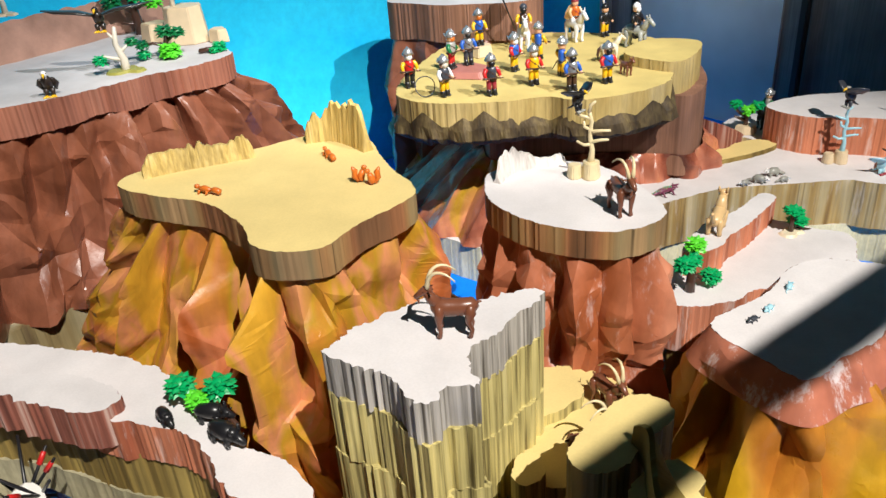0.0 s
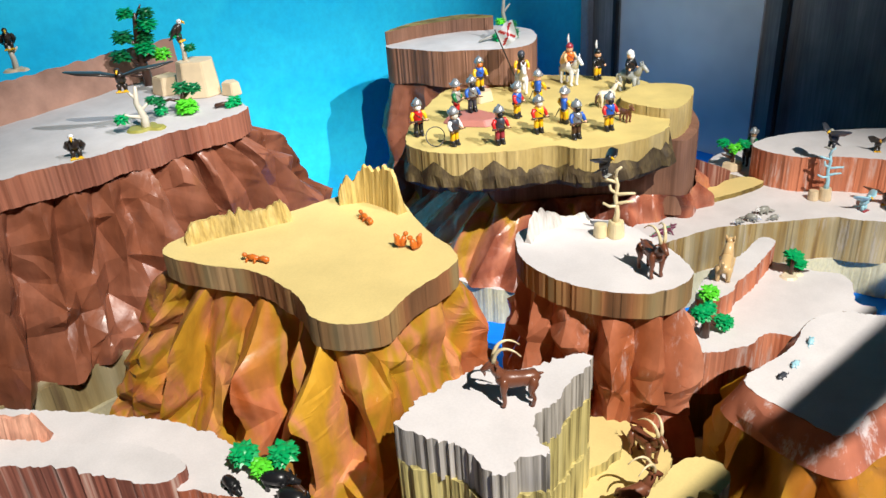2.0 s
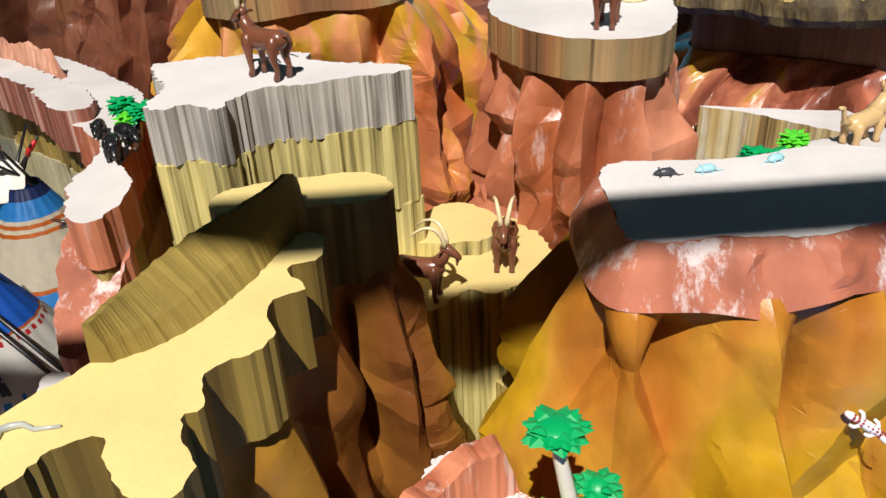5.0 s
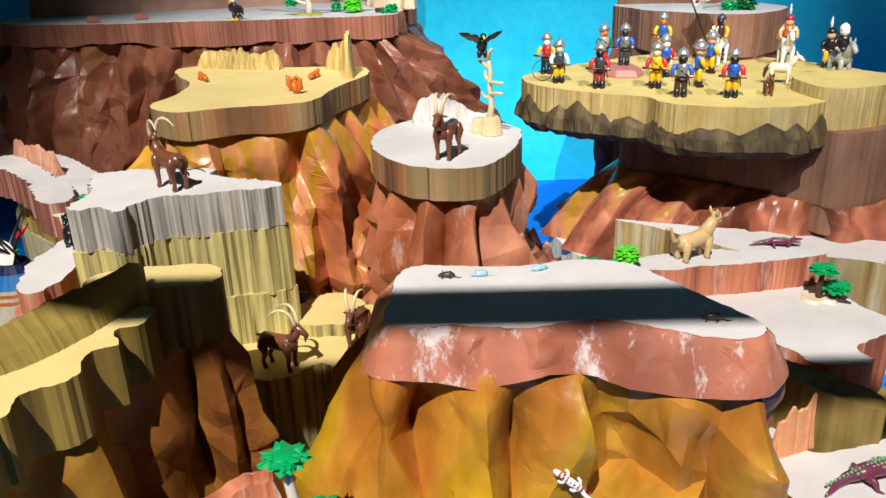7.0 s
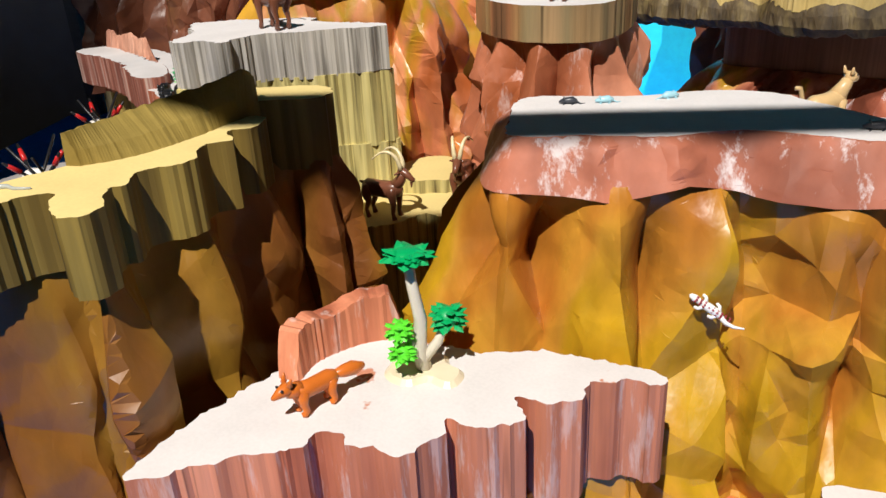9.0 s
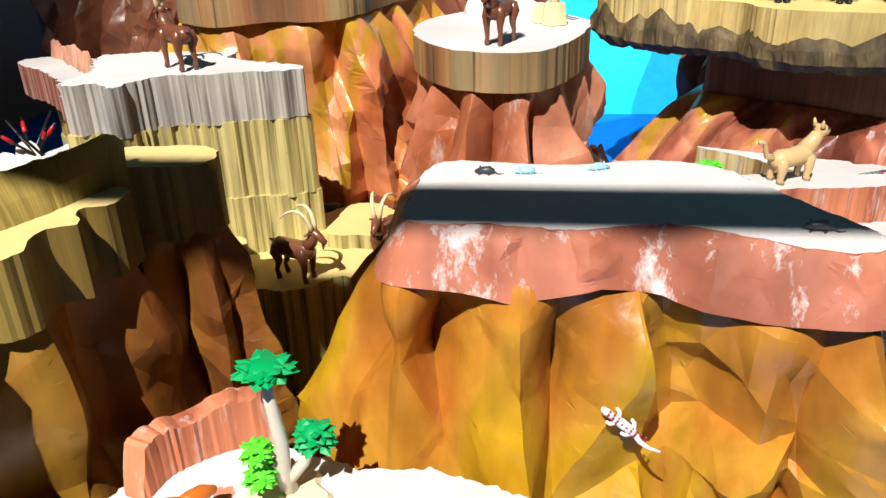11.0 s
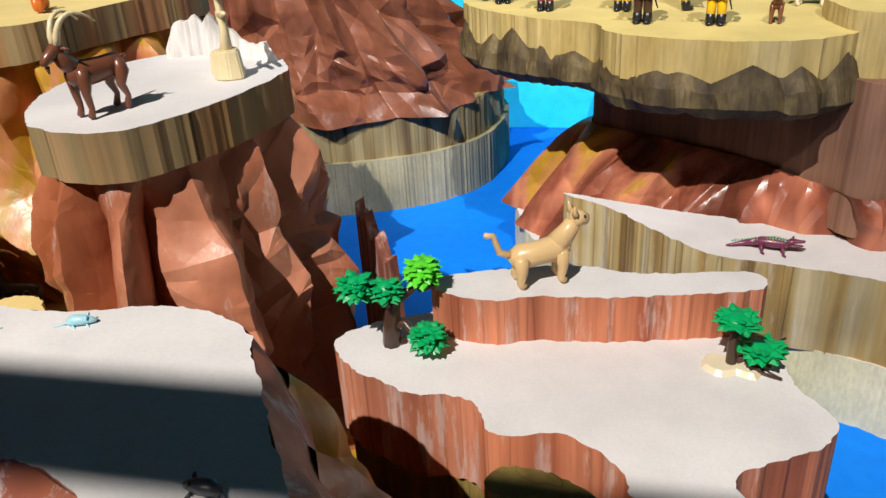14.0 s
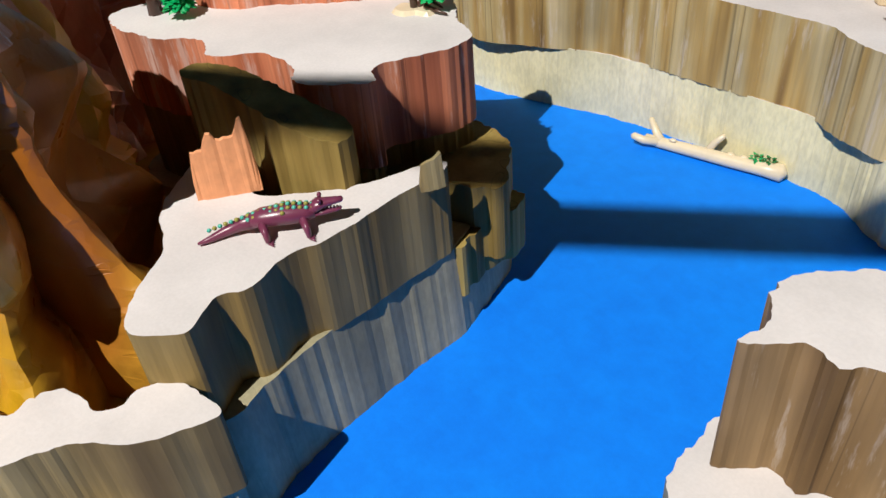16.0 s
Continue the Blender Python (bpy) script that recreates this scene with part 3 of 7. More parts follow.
def jagged_fence(ctrl, z, h, thick, mat, label, seed, lean=0.0, torn=1.0, parent=None, foot=1.6, tip=0.4, ends=0.35):
    """A torn-edged strip of foam standing on a plateau."""
    pts = curve(ctrl, 0.0025, closed=False)
    nor = normals(pts, False)
    bm = bmesh.new()
    rows = []
    for i, (p, q) in enumerate(zip(pts, nor)):
        k = i / (len(pts) - 1)
        hh = h * (0.62 + 0.5 * n1(i * 0.07, seed) * torn + 0.45 * abs(n1(i * 0.22, seed + 4)) * torn + 0.3 * (1 - torn)) * min(1, ends + 6 * k, ends + 6 * (1 - k))
        g = 0.0016 * n1(i * 0.8, seed + 8)
        a, b, c, d = p + q * (thick / 2 * foot + g), p + q * (thick / 2 * tip + g + lean), p - q * (thick / 2 * tip - lean), p - q * thick / 2 * foot
        rows.append([bm.verts.new(v) for v in ((*a, z), (*b, z + hh), (*c, z + hh * 1.02), (*d, z))])
    for r, s in zip(rows, rows[1:]):
        for j in range(4):
            bm.faces.new((r[j], s[j], s[(j + 1) % 4], r[(j + 1) % 4]))
    bm.faces.new(rows[0])
    bm.faces.new(rows[-1][::-1])
    bmesh.ops.recalc_face_normals(bm, faces=bm.faces[:])
    if parent:
        return part("foam_ridge", bm, mat, parent)
    return tagged(part("foam_ridge", bm, mat), label, "rock")


SAND_SIDE = cut_side("sand_cut_edge", [(0.42, 0.30, 0.09), (0.62, 0.46, 0.16), (0.72, 0.56, 0.24)], scale=120)
WHITE_SIDE = cut_side("white_cut_edge", [(0.45, 0.43, 0.42), (0.72, 0.69, 0.68), (0.80, 0.77, 0.77)], scale=60)
jagged_fence([(-0.325, 0.945), (-0.29, 0.965), (-0.25, 0.982), (-0.20, 1.005)], 0.446, 0.035, 0.012, SAND_SIDE, "torn-edged sand foam ridge standing on the sand plateau", 3.0)
jagged_fence([(-0.14, 1.045), (-0.105, 1.05), (-0.075, 1.03), (-0.05, 1.0)], 0.446, 0.066, 0.012, SAND_SIDE, "pointed sand foam peak at the plateau's edge", 6.0, foot=1.3)

# ---- the round white pillar ----
DISC = [(0.097, 0.966), (0.104, 0.905), (0.139, 0.857), (0.187, 0.826), (0.235, 0.816), (0.278, 0.832), (0.297, 0.862), (0.289, 0.91), (0.27, 0.955), (0.24, 1.0), (0.197, 1.018), (0.134, 1.008), (0.105, 0.992)]
disc = thing("round_pillar", "round white-topped pillar wrapped in rose-brown paper", "rock")
slab("top_board", disc, DISC, 0.380, 0.414, WHITE_TOP, BROWN_SIDE, jag=0.002, groove=0.0006)
drape("paper_skirt", disc, grow(DISC, -0.008), grow(DISC, 0.018), 0.382, 0.0, ROSE_PAPER, fold=0.018, cell=0.068, crumple=0.003, seed=8, power=1.0)
jagged_fence([(0.112, 0.955), (0.128, 0.985), (0.16, 1.003), (0.2, 1.01)], 0.414, 0.036, 0.007, WHITE_SIDE, "white jagged ice-like foam ridge on the pillar", 9.0)

# ---- the grooved column ----
COL = [(-0.043, 0.631), (-0.015, 0.607), (0.017, 0.589), (0.047, 0.553), (0.06, 0.556), (0.066, 0.573), (0.094, 0.577), (0.087, 0.596), (0.085, 0.626), (0.109, 0.65), (0.13, 0.68), (0.153, 0.711), (0.146, 0.723), (0.10, 0.708), (0.064, 0.70), (0.043, 0.711), (-0.002, 0.677)]
column = thing("grooved_column", "pale grooved foam column in grey and yellow layers", "rock")
slab("top_layer", column, COL, 0.361, 0.404, WHITE_TOP, GREY_SIDE, jag=0.003, groove=0.0034, seed=1.2, bottom=0.004)
slab("second_layer", column, COL, 0.292, 0.3625, YELLOW_SIDE, YELLOW_SIDE, jag=0.003, groove=0.0034, seed=2.4, out=0.001, bottom=0.004)
slab("third_layer", column, COL, 0.20, 0.2935, YELLOW_SIDE, YELLOW_SIDE, jag=0.003, groove=0.0034, seed=3.1, out=0.003, bottom=0.004)
slab("foot_layer", column, COL, 0.0, 0.202, YELLOW_SIDE, YELLOW_SIDE, jag=0.004, groove=0.0034, seed=4.7, out=0.006)

# ---- goats' steps ----
steps = thing("goat_steps", "sand-yellow foam steps at the column's foot", "rock")
slab("upper_step", steps, [(0.13, 0.63), (0.19, 0.632), (0.212, 0.655), (0.218, 0.69), (0.243, 0.705), (0.252, 0.745), (0.25, 0.776), (0.20, 0.815), (0.158, 0.812), (0.115, 0.779), (0.12, 0.70)], 0.0, 0.238, SAND_TOP, YELLOW_SIDE, jag=0.003, groove=0.002)
slab("lower_step", steps, [(0.24, 0.70), (0.29, 0.735), (0.345, 0.80), (0.345, 0.86), (0.28, 0.87), (0.24, 0.80)], 0.0, 0.15, OCHRE_TOP, OLIVE_SIDE, jag=0.003)
slab("raised_step", steps, [(0.125, 0.72), (0.15, 0.712), (0.185, 0.735), (0.2, 0.755), (0.19, 0.785), (0.155, 0.80), (0.125, 0.785)], 0.236, 0.252, SAND_TOP, YELLOW_SIDE, jag=0.002, groove=0.002)
slab("small_step", steps, [(0.118, 0.618), (0.13, 0.607), (0.148, 0.618), (0.146, 0.645), (0.125, 0.648)], 0.0, 0.262, SAND_TOP, YELLOW_SIDE)

# ---- the snake's stair ----
SNAKE = [(0.238, 0.296), (0.245, 0.284), (0.256, 0.278), (0.268, 0.281), (0.276, 0.297), (0.277, 0.315), (0.273, 0.340), (0.275, 0.355), (0.283, 0.360), (0.291, 0.353), (0.302, 0.351), (0.314, 0.347), (0.325, 0.347), (0.331, 0.356), (0.328, 0.363), (0.318, 0.372), (0.308, 0.377), (0.300, 0.382), (0.301, 0.392), (0.287, 0.403), (0.284, 0.412), (0.290, 0.425), (0.289, 0.440), (0.274, 0.449), (0.267, 0.458), (0.272, 0.472), (0.270, 0.480), (0.256, 0.484), (0.251, 0.490), (0.257, 0.500), (0.252, 0.511), (0.238, 0.522), (0.205, 0.50), (0.193, 0.458), (0.194, 0.446), (0.207, 0.438), (0.213, 0.430), (0.207, 0.416), (0.218, 0.403), (0.231, 0.392), (0.236, 0.380), (0.234, 0.355), (0.234, 0.335), (0.236, 0.315)]
SNAKE_SKIRT = [(0.244, 0.300), (0.258, 0.288), (0.270, 0.300), (0.268, 0.345), (0.280, 0.368), (0.318, 0.358), (0.292, 0.385), (0.278, 0.415), (0.278, 0.440), (0.258, 0.470), (0.250, 0.500), (0.236, 0.515), (0.208, 0.495), (0.200, 0.455), (0.218, 0.425), (0.240, 0.385), (0.242, 0.340)]
stair = thing("snake_stair", "ochre foam stair with scalloped edge over paper darkened for shade", "rock")
slab("long_step", stair, SNAKE, 0.325, 0.373, SAND_TOP, STAIR_SIDE_SHADED, jag=0.003)
slab("end_block", stair, [(0.160, 0.520), (0.172, 0.502), (0.200, 0.508), (0.222, 0.535), (0.246, 0.560), (0.247, 0.576), (0.237, 0.587), (0.213, 0.588), (0.190, 0.566), (0.172, 0.545)], 0.325, 0.380, SAND_TOP, STAIR_SIDE_SHADED)
base_line, ridge_line = curve([(0.244, 0.389), (0.253, 0.415), (0.252, 0.441), (0.245, 0.470), (0.233, 0.502), (0.226, 0.528)], 0.0025, False), curve([(0.241, 0.385), (0.230, 0.412), (0.221, 0.440), (0.217, 0.465), (0.219, 0.495), (0.221, 0.518), (0.214, 0.534)], 0.0025, False)
base_line, ridge_line = resample(base_line, 80, False), resample(ridge_line, 80, False)
bm = bmesh.new()
rows_ = []
for i, (p, q) in enumerate(zip(base_line, ridge_line)):
    k = i / 79
    top = 0.394 + 0.015 * k ** 3 - 0.012 * max(0, k - 0.92) / 0.08 + 0.0016 * n1(i * 0.35, 4.0) + 0.0012 * abs(n1(i * 0.9, 6.0))
    side = 0.0012 * n1(i * 0.6, 8.0)
    rows_.append([bm.verts.new(v) for v in ((p[0] + side, p[1], 0.371), (q[0] * 0.35 + p[0] * 0.65 + side, q[1] * 0.35 + p[1] * 0.65, 0.371 + (top - 0.371) * 0.5), (q[0], q[1], top), (q[0] - 0.004, q[1] - 0.001, top - 0.001), (q[0] - 0.006, q[1] - 0.002, 0.371))])
for r, t in zip(rows_, rows_[1:]):
    for j in range(5):
        bm.faces.new((r[j], t[j], t[(j + 1) % 5], r[(j + 1) % 5]))
bm.faces.new(rows_[0])
bm.faces.new(rows_[-1][::-1])
bmesh.ops.recalc_face_normals(bm, faces=bm.faces[:])
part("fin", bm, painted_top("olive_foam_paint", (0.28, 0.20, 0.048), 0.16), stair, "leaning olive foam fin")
drape("paper_skirt", stair, grow(SNAKE_SKIRT, -0.003), grow(SNAKE_SKIRT, 0.034), 0.332, 0.0, SHADED_GOLD_PAPER, fold=0.010, cell=0.10, crumple=0.003, seed=11)
drape("end_skirt", stair, [(0.163, 0.522), (0.185, 0.506), (0.222, 0.538), (0.247, 0.566), (0.240, 0.584), (0.212, 0.585), (0.180, 0.556)], [(0.15, 0.53), (0.19, 0.485), (0.245, 0.53), (0.285, 0.57), (0.262, 0.605), (0.21, 0.60), (0.165, 0.56)], 0.332, 0.0, SHADED_GOLD_PAPER, fold=0.011, cell=0.05, crumple=0.003, seed=38)

# ---- beetle plateau ----
BEETLE = [(0.318, 0.722), (0.345, 0.672), (0.378, 0.635), (0.417, 0.664), (0.464, 0.695), (0.493, 0.735), (0.542, 0.754), (0.575, 0.762), (0.599, 0.78), (0.60, 0.80), (0.565, 0.815), (0.505, 0.834), (0.471, 0.845), (0.427, 0.827), (0.40, 0.79), (0.369, 0.763)]
beetle = thing("beetle_plateau", "white plateau with red-white paper collar over golden paper", "rock")
slab("top_board", beetle, grow(BEETLE, 0.0012), 0.335, 0.3565, WHITE_TOP, RED_SIDE, jag=0.002)
drape("paper_collar", beetle, grow(BEETLE, 0.0008), grow(BEETLE, 0.022), 0.3562, [0.318, 0.32, 0.32, 0.321, 0.316, 0.327, 0.317, 0.315, 0.322, 0.32, 0.31, 0.30, 0.30, 0.30, 0.31, 0.31], RED_PAPER, fold=0.0045, cell=0.085, crumple=0.002, seed=14, power=0.9, gather=0.1, inner=0.0)
gold_sheet = drape("paper_skirt", beetle, grow(BEETLE, 0.014), grow(BEETLE, 0.058), 0.326, 0.0, GOLD_PAPER, fold=0.024, cell=0.09, crumple=0.003, seed=52, power=1.0)

# ---- puma terrace ----
PUMA = [(0.33, 0.98), (0.355, 0.953), (0.407, 0.962), (0.43, 0.97), (0.459, 0.992), (0.497, 0.984), (0.524, 1.012), (0.563, 1.016), (0.597, 1.004), (0.636, 1.042), (0.616, 1.056), (0.62, 1.08), (0.633, 1.107), (0.63, 1.147), (0.596, 1.159), (0.555, 1.19), (0.50, 1.20), (0.42, 1.13), (0.36, 1.06)]
PUMA_STEP = [(0.385, 1.03), (0.424, 1.052), (0.435, 1.072), (0.474, 1.111), (0.507, 1.151), (0.541, 1.199), (0.52, 1.213), (0.467, 1.155), (0.42, 1.125), (0.366, 1.045)]
puma_rock = thing("puma_terrace", "white terrace with red step and layered cut sides", "rock")
slab("terrace", puma_rock, PUMA, 0.155, 0.228, WHITE_TOP, RED_SIDE, jag=0.003)
slab("back_step", puma_rock, PUMA_STEP, 0.226, 0.266, WHITE_TOP, RED_SIDE, jag=0.002)
slab("under_layer", puma_rock, grow(PUMA, -0.006), 0.07, 0.157, OLIVE_SIDE, OLIVE_SIDE, jag=0.003)
slab("foot_layer", puma_rock, grow(PUMA, 0.012), 0.0, 0.072, SLATE_SIDE, SLATE_SIDE)
slab("tip_layer", puma_rock, [(0.61, 1.06), (0.66, 1.082), (0.698, 1.108), (0.682, 1.132), (0.655, 1.158), (0.616, 1.17), (0.60, 1.15)], 0.06, 0.132, OLIVE_SIDE, OLIVE_SIDE, jag=0.004)
slab("tip_foot", puma_rock, [(0.62, 1.05), (0.687, 1.062), (0.690, 1.08), (0.683, 1.105), (0.686, 1.136), (0.673, 1.153), (0.63, 1.12)], 0.04, 0.092, OLIVE_SIDE, OLIVE_SIDE, jag=0.004)

# ---- crocodile shelf ----
CROC = [(0.689, 0.812), (0.715, 0.836), (0.70, 0.865), (0.708, 0.884), (0.697, 0.915), (0.701, 0.944), (0.70, 0.966), (0.695, 1.02), (0.693, 1.058), (0.68, 1.058), (0.663, 1.0), (0.633, 0.954), (0.611, 0.94), (0.57, 0.958), (0.525, 0.955), (0.555, 0.91), (0.586, 0.88), (0.629, 0.863), (0.648, 0.841), (0.66, 0.828)]
CROC_BASE = [(0.686, 0.808), (0.722, 0.838), (0.714, 0.870), (0.703, 0.92), (0.697, 0.97), (0.692, 1.02), (0.690, 1.06), (0.672, 1.11), (0.655, 1.15), (0.62, 1.18), (0.60, 1.10), (0.60, 1.0), (0.56, 0.955), (0.53, 0.95), (0.56, 0.905), (0.63, 0.860)]
croc_rock = thing("crocodile_shelf", "low white shelf with striped olive edge above grey base", "rock")
slab("shelf", croc_rock, CROC, 0.092, 0.171, WHITE_TOP, SHELF_SIDE, jag=0.0015, groove=0.0)
slab("grey_base", croc_rock, CROC_BASE, 0.0, 0.094, SLATE_SIDE, SLATE_SIDE, jag=0.0015, groove=0.0, flare=0.006)
slab("back_wall", croc_rock, [(0.535, 0.94), (0.57, 0.955), (0.61, 0.965), (0.65, 0.98), (0.662, 0.998), (0.645, 1.01), (0.60, 0.995), (0.54, 0.97)], 0.10, 0.21, OLIVE_SIDE, OLIVE_SIDE, tilt=(-0.25, 0, 0.66, 1.0), jag=0.002)
jagged_fence([(0.590, 0.908), (0.602, 0.928), (0.613, 0.949)], 0.171, 0.055, 0.005, plain("orange_foam", (0.75, 0.33, 0.16), 0.7), "small torn orange foam spike on the white shelf", 12.0)
LOW = [(0.60, 0.70), (0.653, 0.732), (0.651, 0.753), (0.66, 0.768), (0.677, 0.776), (0.69, 0.776), (0.699, 0.789), (0.694, 0.806), (0.705, 0.823), (0.722, 0.830), (0.747, 0.832), (0.744, 0.811), (0.732, 0.784), (0.707, 0.758), (0.700, 0.742), (0.69, 0.715), (0.66, 0.69), (0.63, 0.67)]
low = thing("low_shelf", "small white shelf with striped edge at the water", "rock")
slab("shelf", low, LOW[::-1], 0.06, 0.13, WHITE_TOP, SHELF_SIDE, jag=0.002, groove=0.0003)
slab("lower_lip", low, [(0.63, 0.66), (0.69, 0.69), (0.712, 0.726), (0.722, 0.745), (0.732, 0.79), (0.744, 0.826), (0.72, 0.828), (0.69, 0.80), (0.66, 0.76), (0.62, 0.72)], 0.0, 0.062, WHITE_TOP, SLATE_SIDE)

# ---- rock across the water ----
rock = thing("water_rock", "brown striped rock with white tops in the water", "rock")
slab("upper_board", rock, [(0.946, 1.068), (0.956, 1.05), (0.954, 1.026), (0.978, 1.048), (0.995, 1.044), (1.01, 1.056), (1.06, 1.07), (1.07, 1.13), (1.0, 1.135), (0.964, 1.112), (0.946, 1.088)], 0.09, 0.199, WHITE_TOP, ROCK_SIDE, jag=0.002)
slab("lower_board", rock, [(0.938, 1.066), (0.938, 1.035), (0.941, 1.008), (0.957, 0.98), (1.0, 0.955), (1.08, 0.98), (1.10, 1.08), (1.08, 1.12), (0.97, 1.1)], 0.0, 0.10, WHITE_TOP, SLATE_SIDE, jag=0.003)

# ---- soldiers' overhang ----
SOLD = [(-0.071, 1.47), (-0.05, 1.42), (-0.012, 1.389), (0.06, 1.376), (0.132, 1.377), (0.20, 1.392), (0.255, 1.366), (0.334, 1.385), (0.393, 1.418), (0.432, 1.475), (0.45, 1.60), (0.464, 1.695), (0.42, 1.80), (0.20, 1.87), (0.03, 1.82), (-0.05, 1.62)]
BLOCK = [(0.085, 1.62), (0.104, 1.508), (0.20, 1.512), (0.32, 1.52), (0.42, 1.505), (0.48, 1.50), (0.53, 1.62), (0.52, 1.80), (0.40, 1.92), (0.12, 1.92), (0.09, 1.75)]
SOLD_FOOT = [(-0.055, 1.59), (-0.030, 1.505), (0.03, 1.450), (0.10, 1.410), (0.16, 1.412), (0.30, 1.43), (0.44, 1.49), (0.56, 1.58), (0.62, 1.72), (0.55, 1.92), (0.25, 2.02), (-0.05, 1.98), (-0.10, 1.78)]
over = thing("soldier_overhang", "overhanging ochre plateau with jagged rim on red paper", "rock")
slab("top_board", over, SOLD, 0.338, 0.383, OCHRE_TOP, RIM_SIDE, jag=0.003, groove=0.0006)
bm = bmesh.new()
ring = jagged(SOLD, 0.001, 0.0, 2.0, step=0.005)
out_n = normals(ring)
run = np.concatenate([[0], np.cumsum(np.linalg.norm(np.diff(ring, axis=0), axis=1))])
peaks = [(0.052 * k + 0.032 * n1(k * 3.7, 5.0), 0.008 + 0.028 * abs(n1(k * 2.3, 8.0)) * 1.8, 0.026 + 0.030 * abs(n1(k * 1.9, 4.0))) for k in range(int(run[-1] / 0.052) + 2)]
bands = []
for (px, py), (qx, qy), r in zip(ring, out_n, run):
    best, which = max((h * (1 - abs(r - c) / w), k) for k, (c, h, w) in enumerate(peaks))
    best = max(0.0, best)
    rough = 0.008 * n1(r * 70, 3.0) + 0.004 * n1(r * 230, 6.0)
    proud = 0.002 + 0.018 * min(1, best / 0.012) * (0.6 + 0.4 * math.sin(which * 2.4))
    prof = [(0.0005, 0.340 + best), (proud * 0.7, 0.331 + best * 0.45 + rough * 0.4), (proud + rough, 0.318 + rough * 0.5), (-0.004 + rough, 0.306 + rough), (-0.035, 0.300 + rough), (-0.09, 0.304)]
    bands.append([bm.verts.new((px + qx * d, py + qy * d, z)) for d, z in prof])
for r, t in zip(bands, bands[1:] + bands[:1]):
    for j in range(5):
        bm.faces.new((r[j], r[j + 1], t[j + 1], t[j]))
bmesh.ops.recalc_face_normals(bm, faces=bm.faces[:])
part("rock_fringe", bm, DARK_OLIVE_SHADED, over, "dark olive torn lumps under the rim, deepened for shade")
slab("neck_board", over, BLOCK, 0.18, 0.34, CARD_SIDE, CARD_SIDE, jag=0.001, groove=0.0003)
drape("paper_skirt", over, grow(BLOCK, 0.004), grow(SOLD_FOOT, 0.016), 0.225, 0.079, BLOTCH_PAPER, fold=0.010, cell=0.085, crumple=0.003, seed=24)
slab("raised_board", over, [(0.367, 1.611), (0.372, 1.555), (0.442, 1.503), (0.494, 1.564), (0.515, 1.65), (0.429, 1.681)], 0.338, 0.402, OCHRE_TOP, RIM_SIDE)
TOWER = [(-0.126, 1.878), (-0.06, 1.83), (0.0, 1.795), (0.055, 1.79), (0.143, 1.782), (0.202, 1.811), (0.225, 1.90), (0.20, 1.99), (0.06, 2.06), (-0.08, 2.0)]
tower = thing("back_tower", "brown tower with grey top behind the toy soldiers", "rock")
slab("top_board", tower, TOWER, 0.39, 0.47, GREY_TOP, CARD_SIDE, bottom=0.006)
drape("paper_skirt", tower, grow(TOWER, -0.006), grow(TOWER, 0.02), 0.392, 0.0, BROWN_PAPER, fold=0.016, cell=0.09, crumple=0.004, seed=27)
slab("parapet", tower, [(-0.126, 1.89), (-0.05, 1.945), (0.05, 1.985), (0.12, 1.985), (0.125, 2.01), (0.05, 2.04), (-0.06, 1.985)], 0.468, 0.50, OLIVE_SIDE, CARD_SIDE)

# ---- the long ledge ----
LEDGE = [(0.163, 1.396), (0.233, 1.387), (0.308, 1.376), (0.385, 1.371), (0.45, 1.40), (0.534, 1.437), (0.626, 1.445), (0.72, 1.452), (0.77, 1.454), (0.81, 1.434), (0.90, 1.41), (1.0, 1.38), (1.15, 1.35), (1.28, 1.40), (1.24, 1.62), (1.0, 1.75), (0.72, 1.86), (0.60, 1.76), (0.664, 1.66), (0.50, 1.55), (0.30, 1.45)]
ledge = thing("long_ledge", "long white ledge with striped edge along the water", "rock")
slab("ledge_board", ledge, grow(LEDGE, -0.006), 0.078, 0.172, WHITE_TOP, LEDGE_SIDE, jag=0.002)
BASE = [(-0.06, 1.59), (-0.036, 1.503), (0.024, 1.448), (0.095, 1.407), (0.177, 1.40), (0.29, 1.395), (0.40, 1.405), (0.554, 1.449), (0.70, 1.461), (0.814, 1.46), (0.88, 1.425), (1.0, 1.38), (1.2, 1.35), (1.3, 1.45), (1.26, 1.66), (0.95, 1.80), (0.62, 1.95), (0.25, 2.05), (-0.06, 2.0), (-0.11, 1.80)]
slab("pale_base", ledge, grow(BASE, 0.004), 0.0, 0.080, WHITE_TOP, PALE_SIDE, jag=0.002, groove=0.0006)
RLEDGE = [(0.675, 1.68), (0.73, 1.60), (0.83, 1.58), (0.96, 1.53), (1.12, 1.49), (1.25, 1.52), (1.2, 1.66), (1.0, 1.73), (0.9, 1.74), (0.77, 1.735)]
rledge = thing("red_ledge", "red cut ledge with white top where the vultures sit", "rock")
slab("ledge_board", rledge, RLEDGE, 0.171, 0.25, WHITE_TOP, RED_SIDE, jag=0.002)
slab("side_board", rledge, [(0.53, 1.66), (0.58, 1.62), (0.64, 1.70), (0.66, 1.80), (0.58, 1.84), (0.54, 1.76)], 0.10, 0.215, WHITE_TOP, DARKRED_SIDE, tilt=(-0.4, -0.3, 0.56, 1.70))

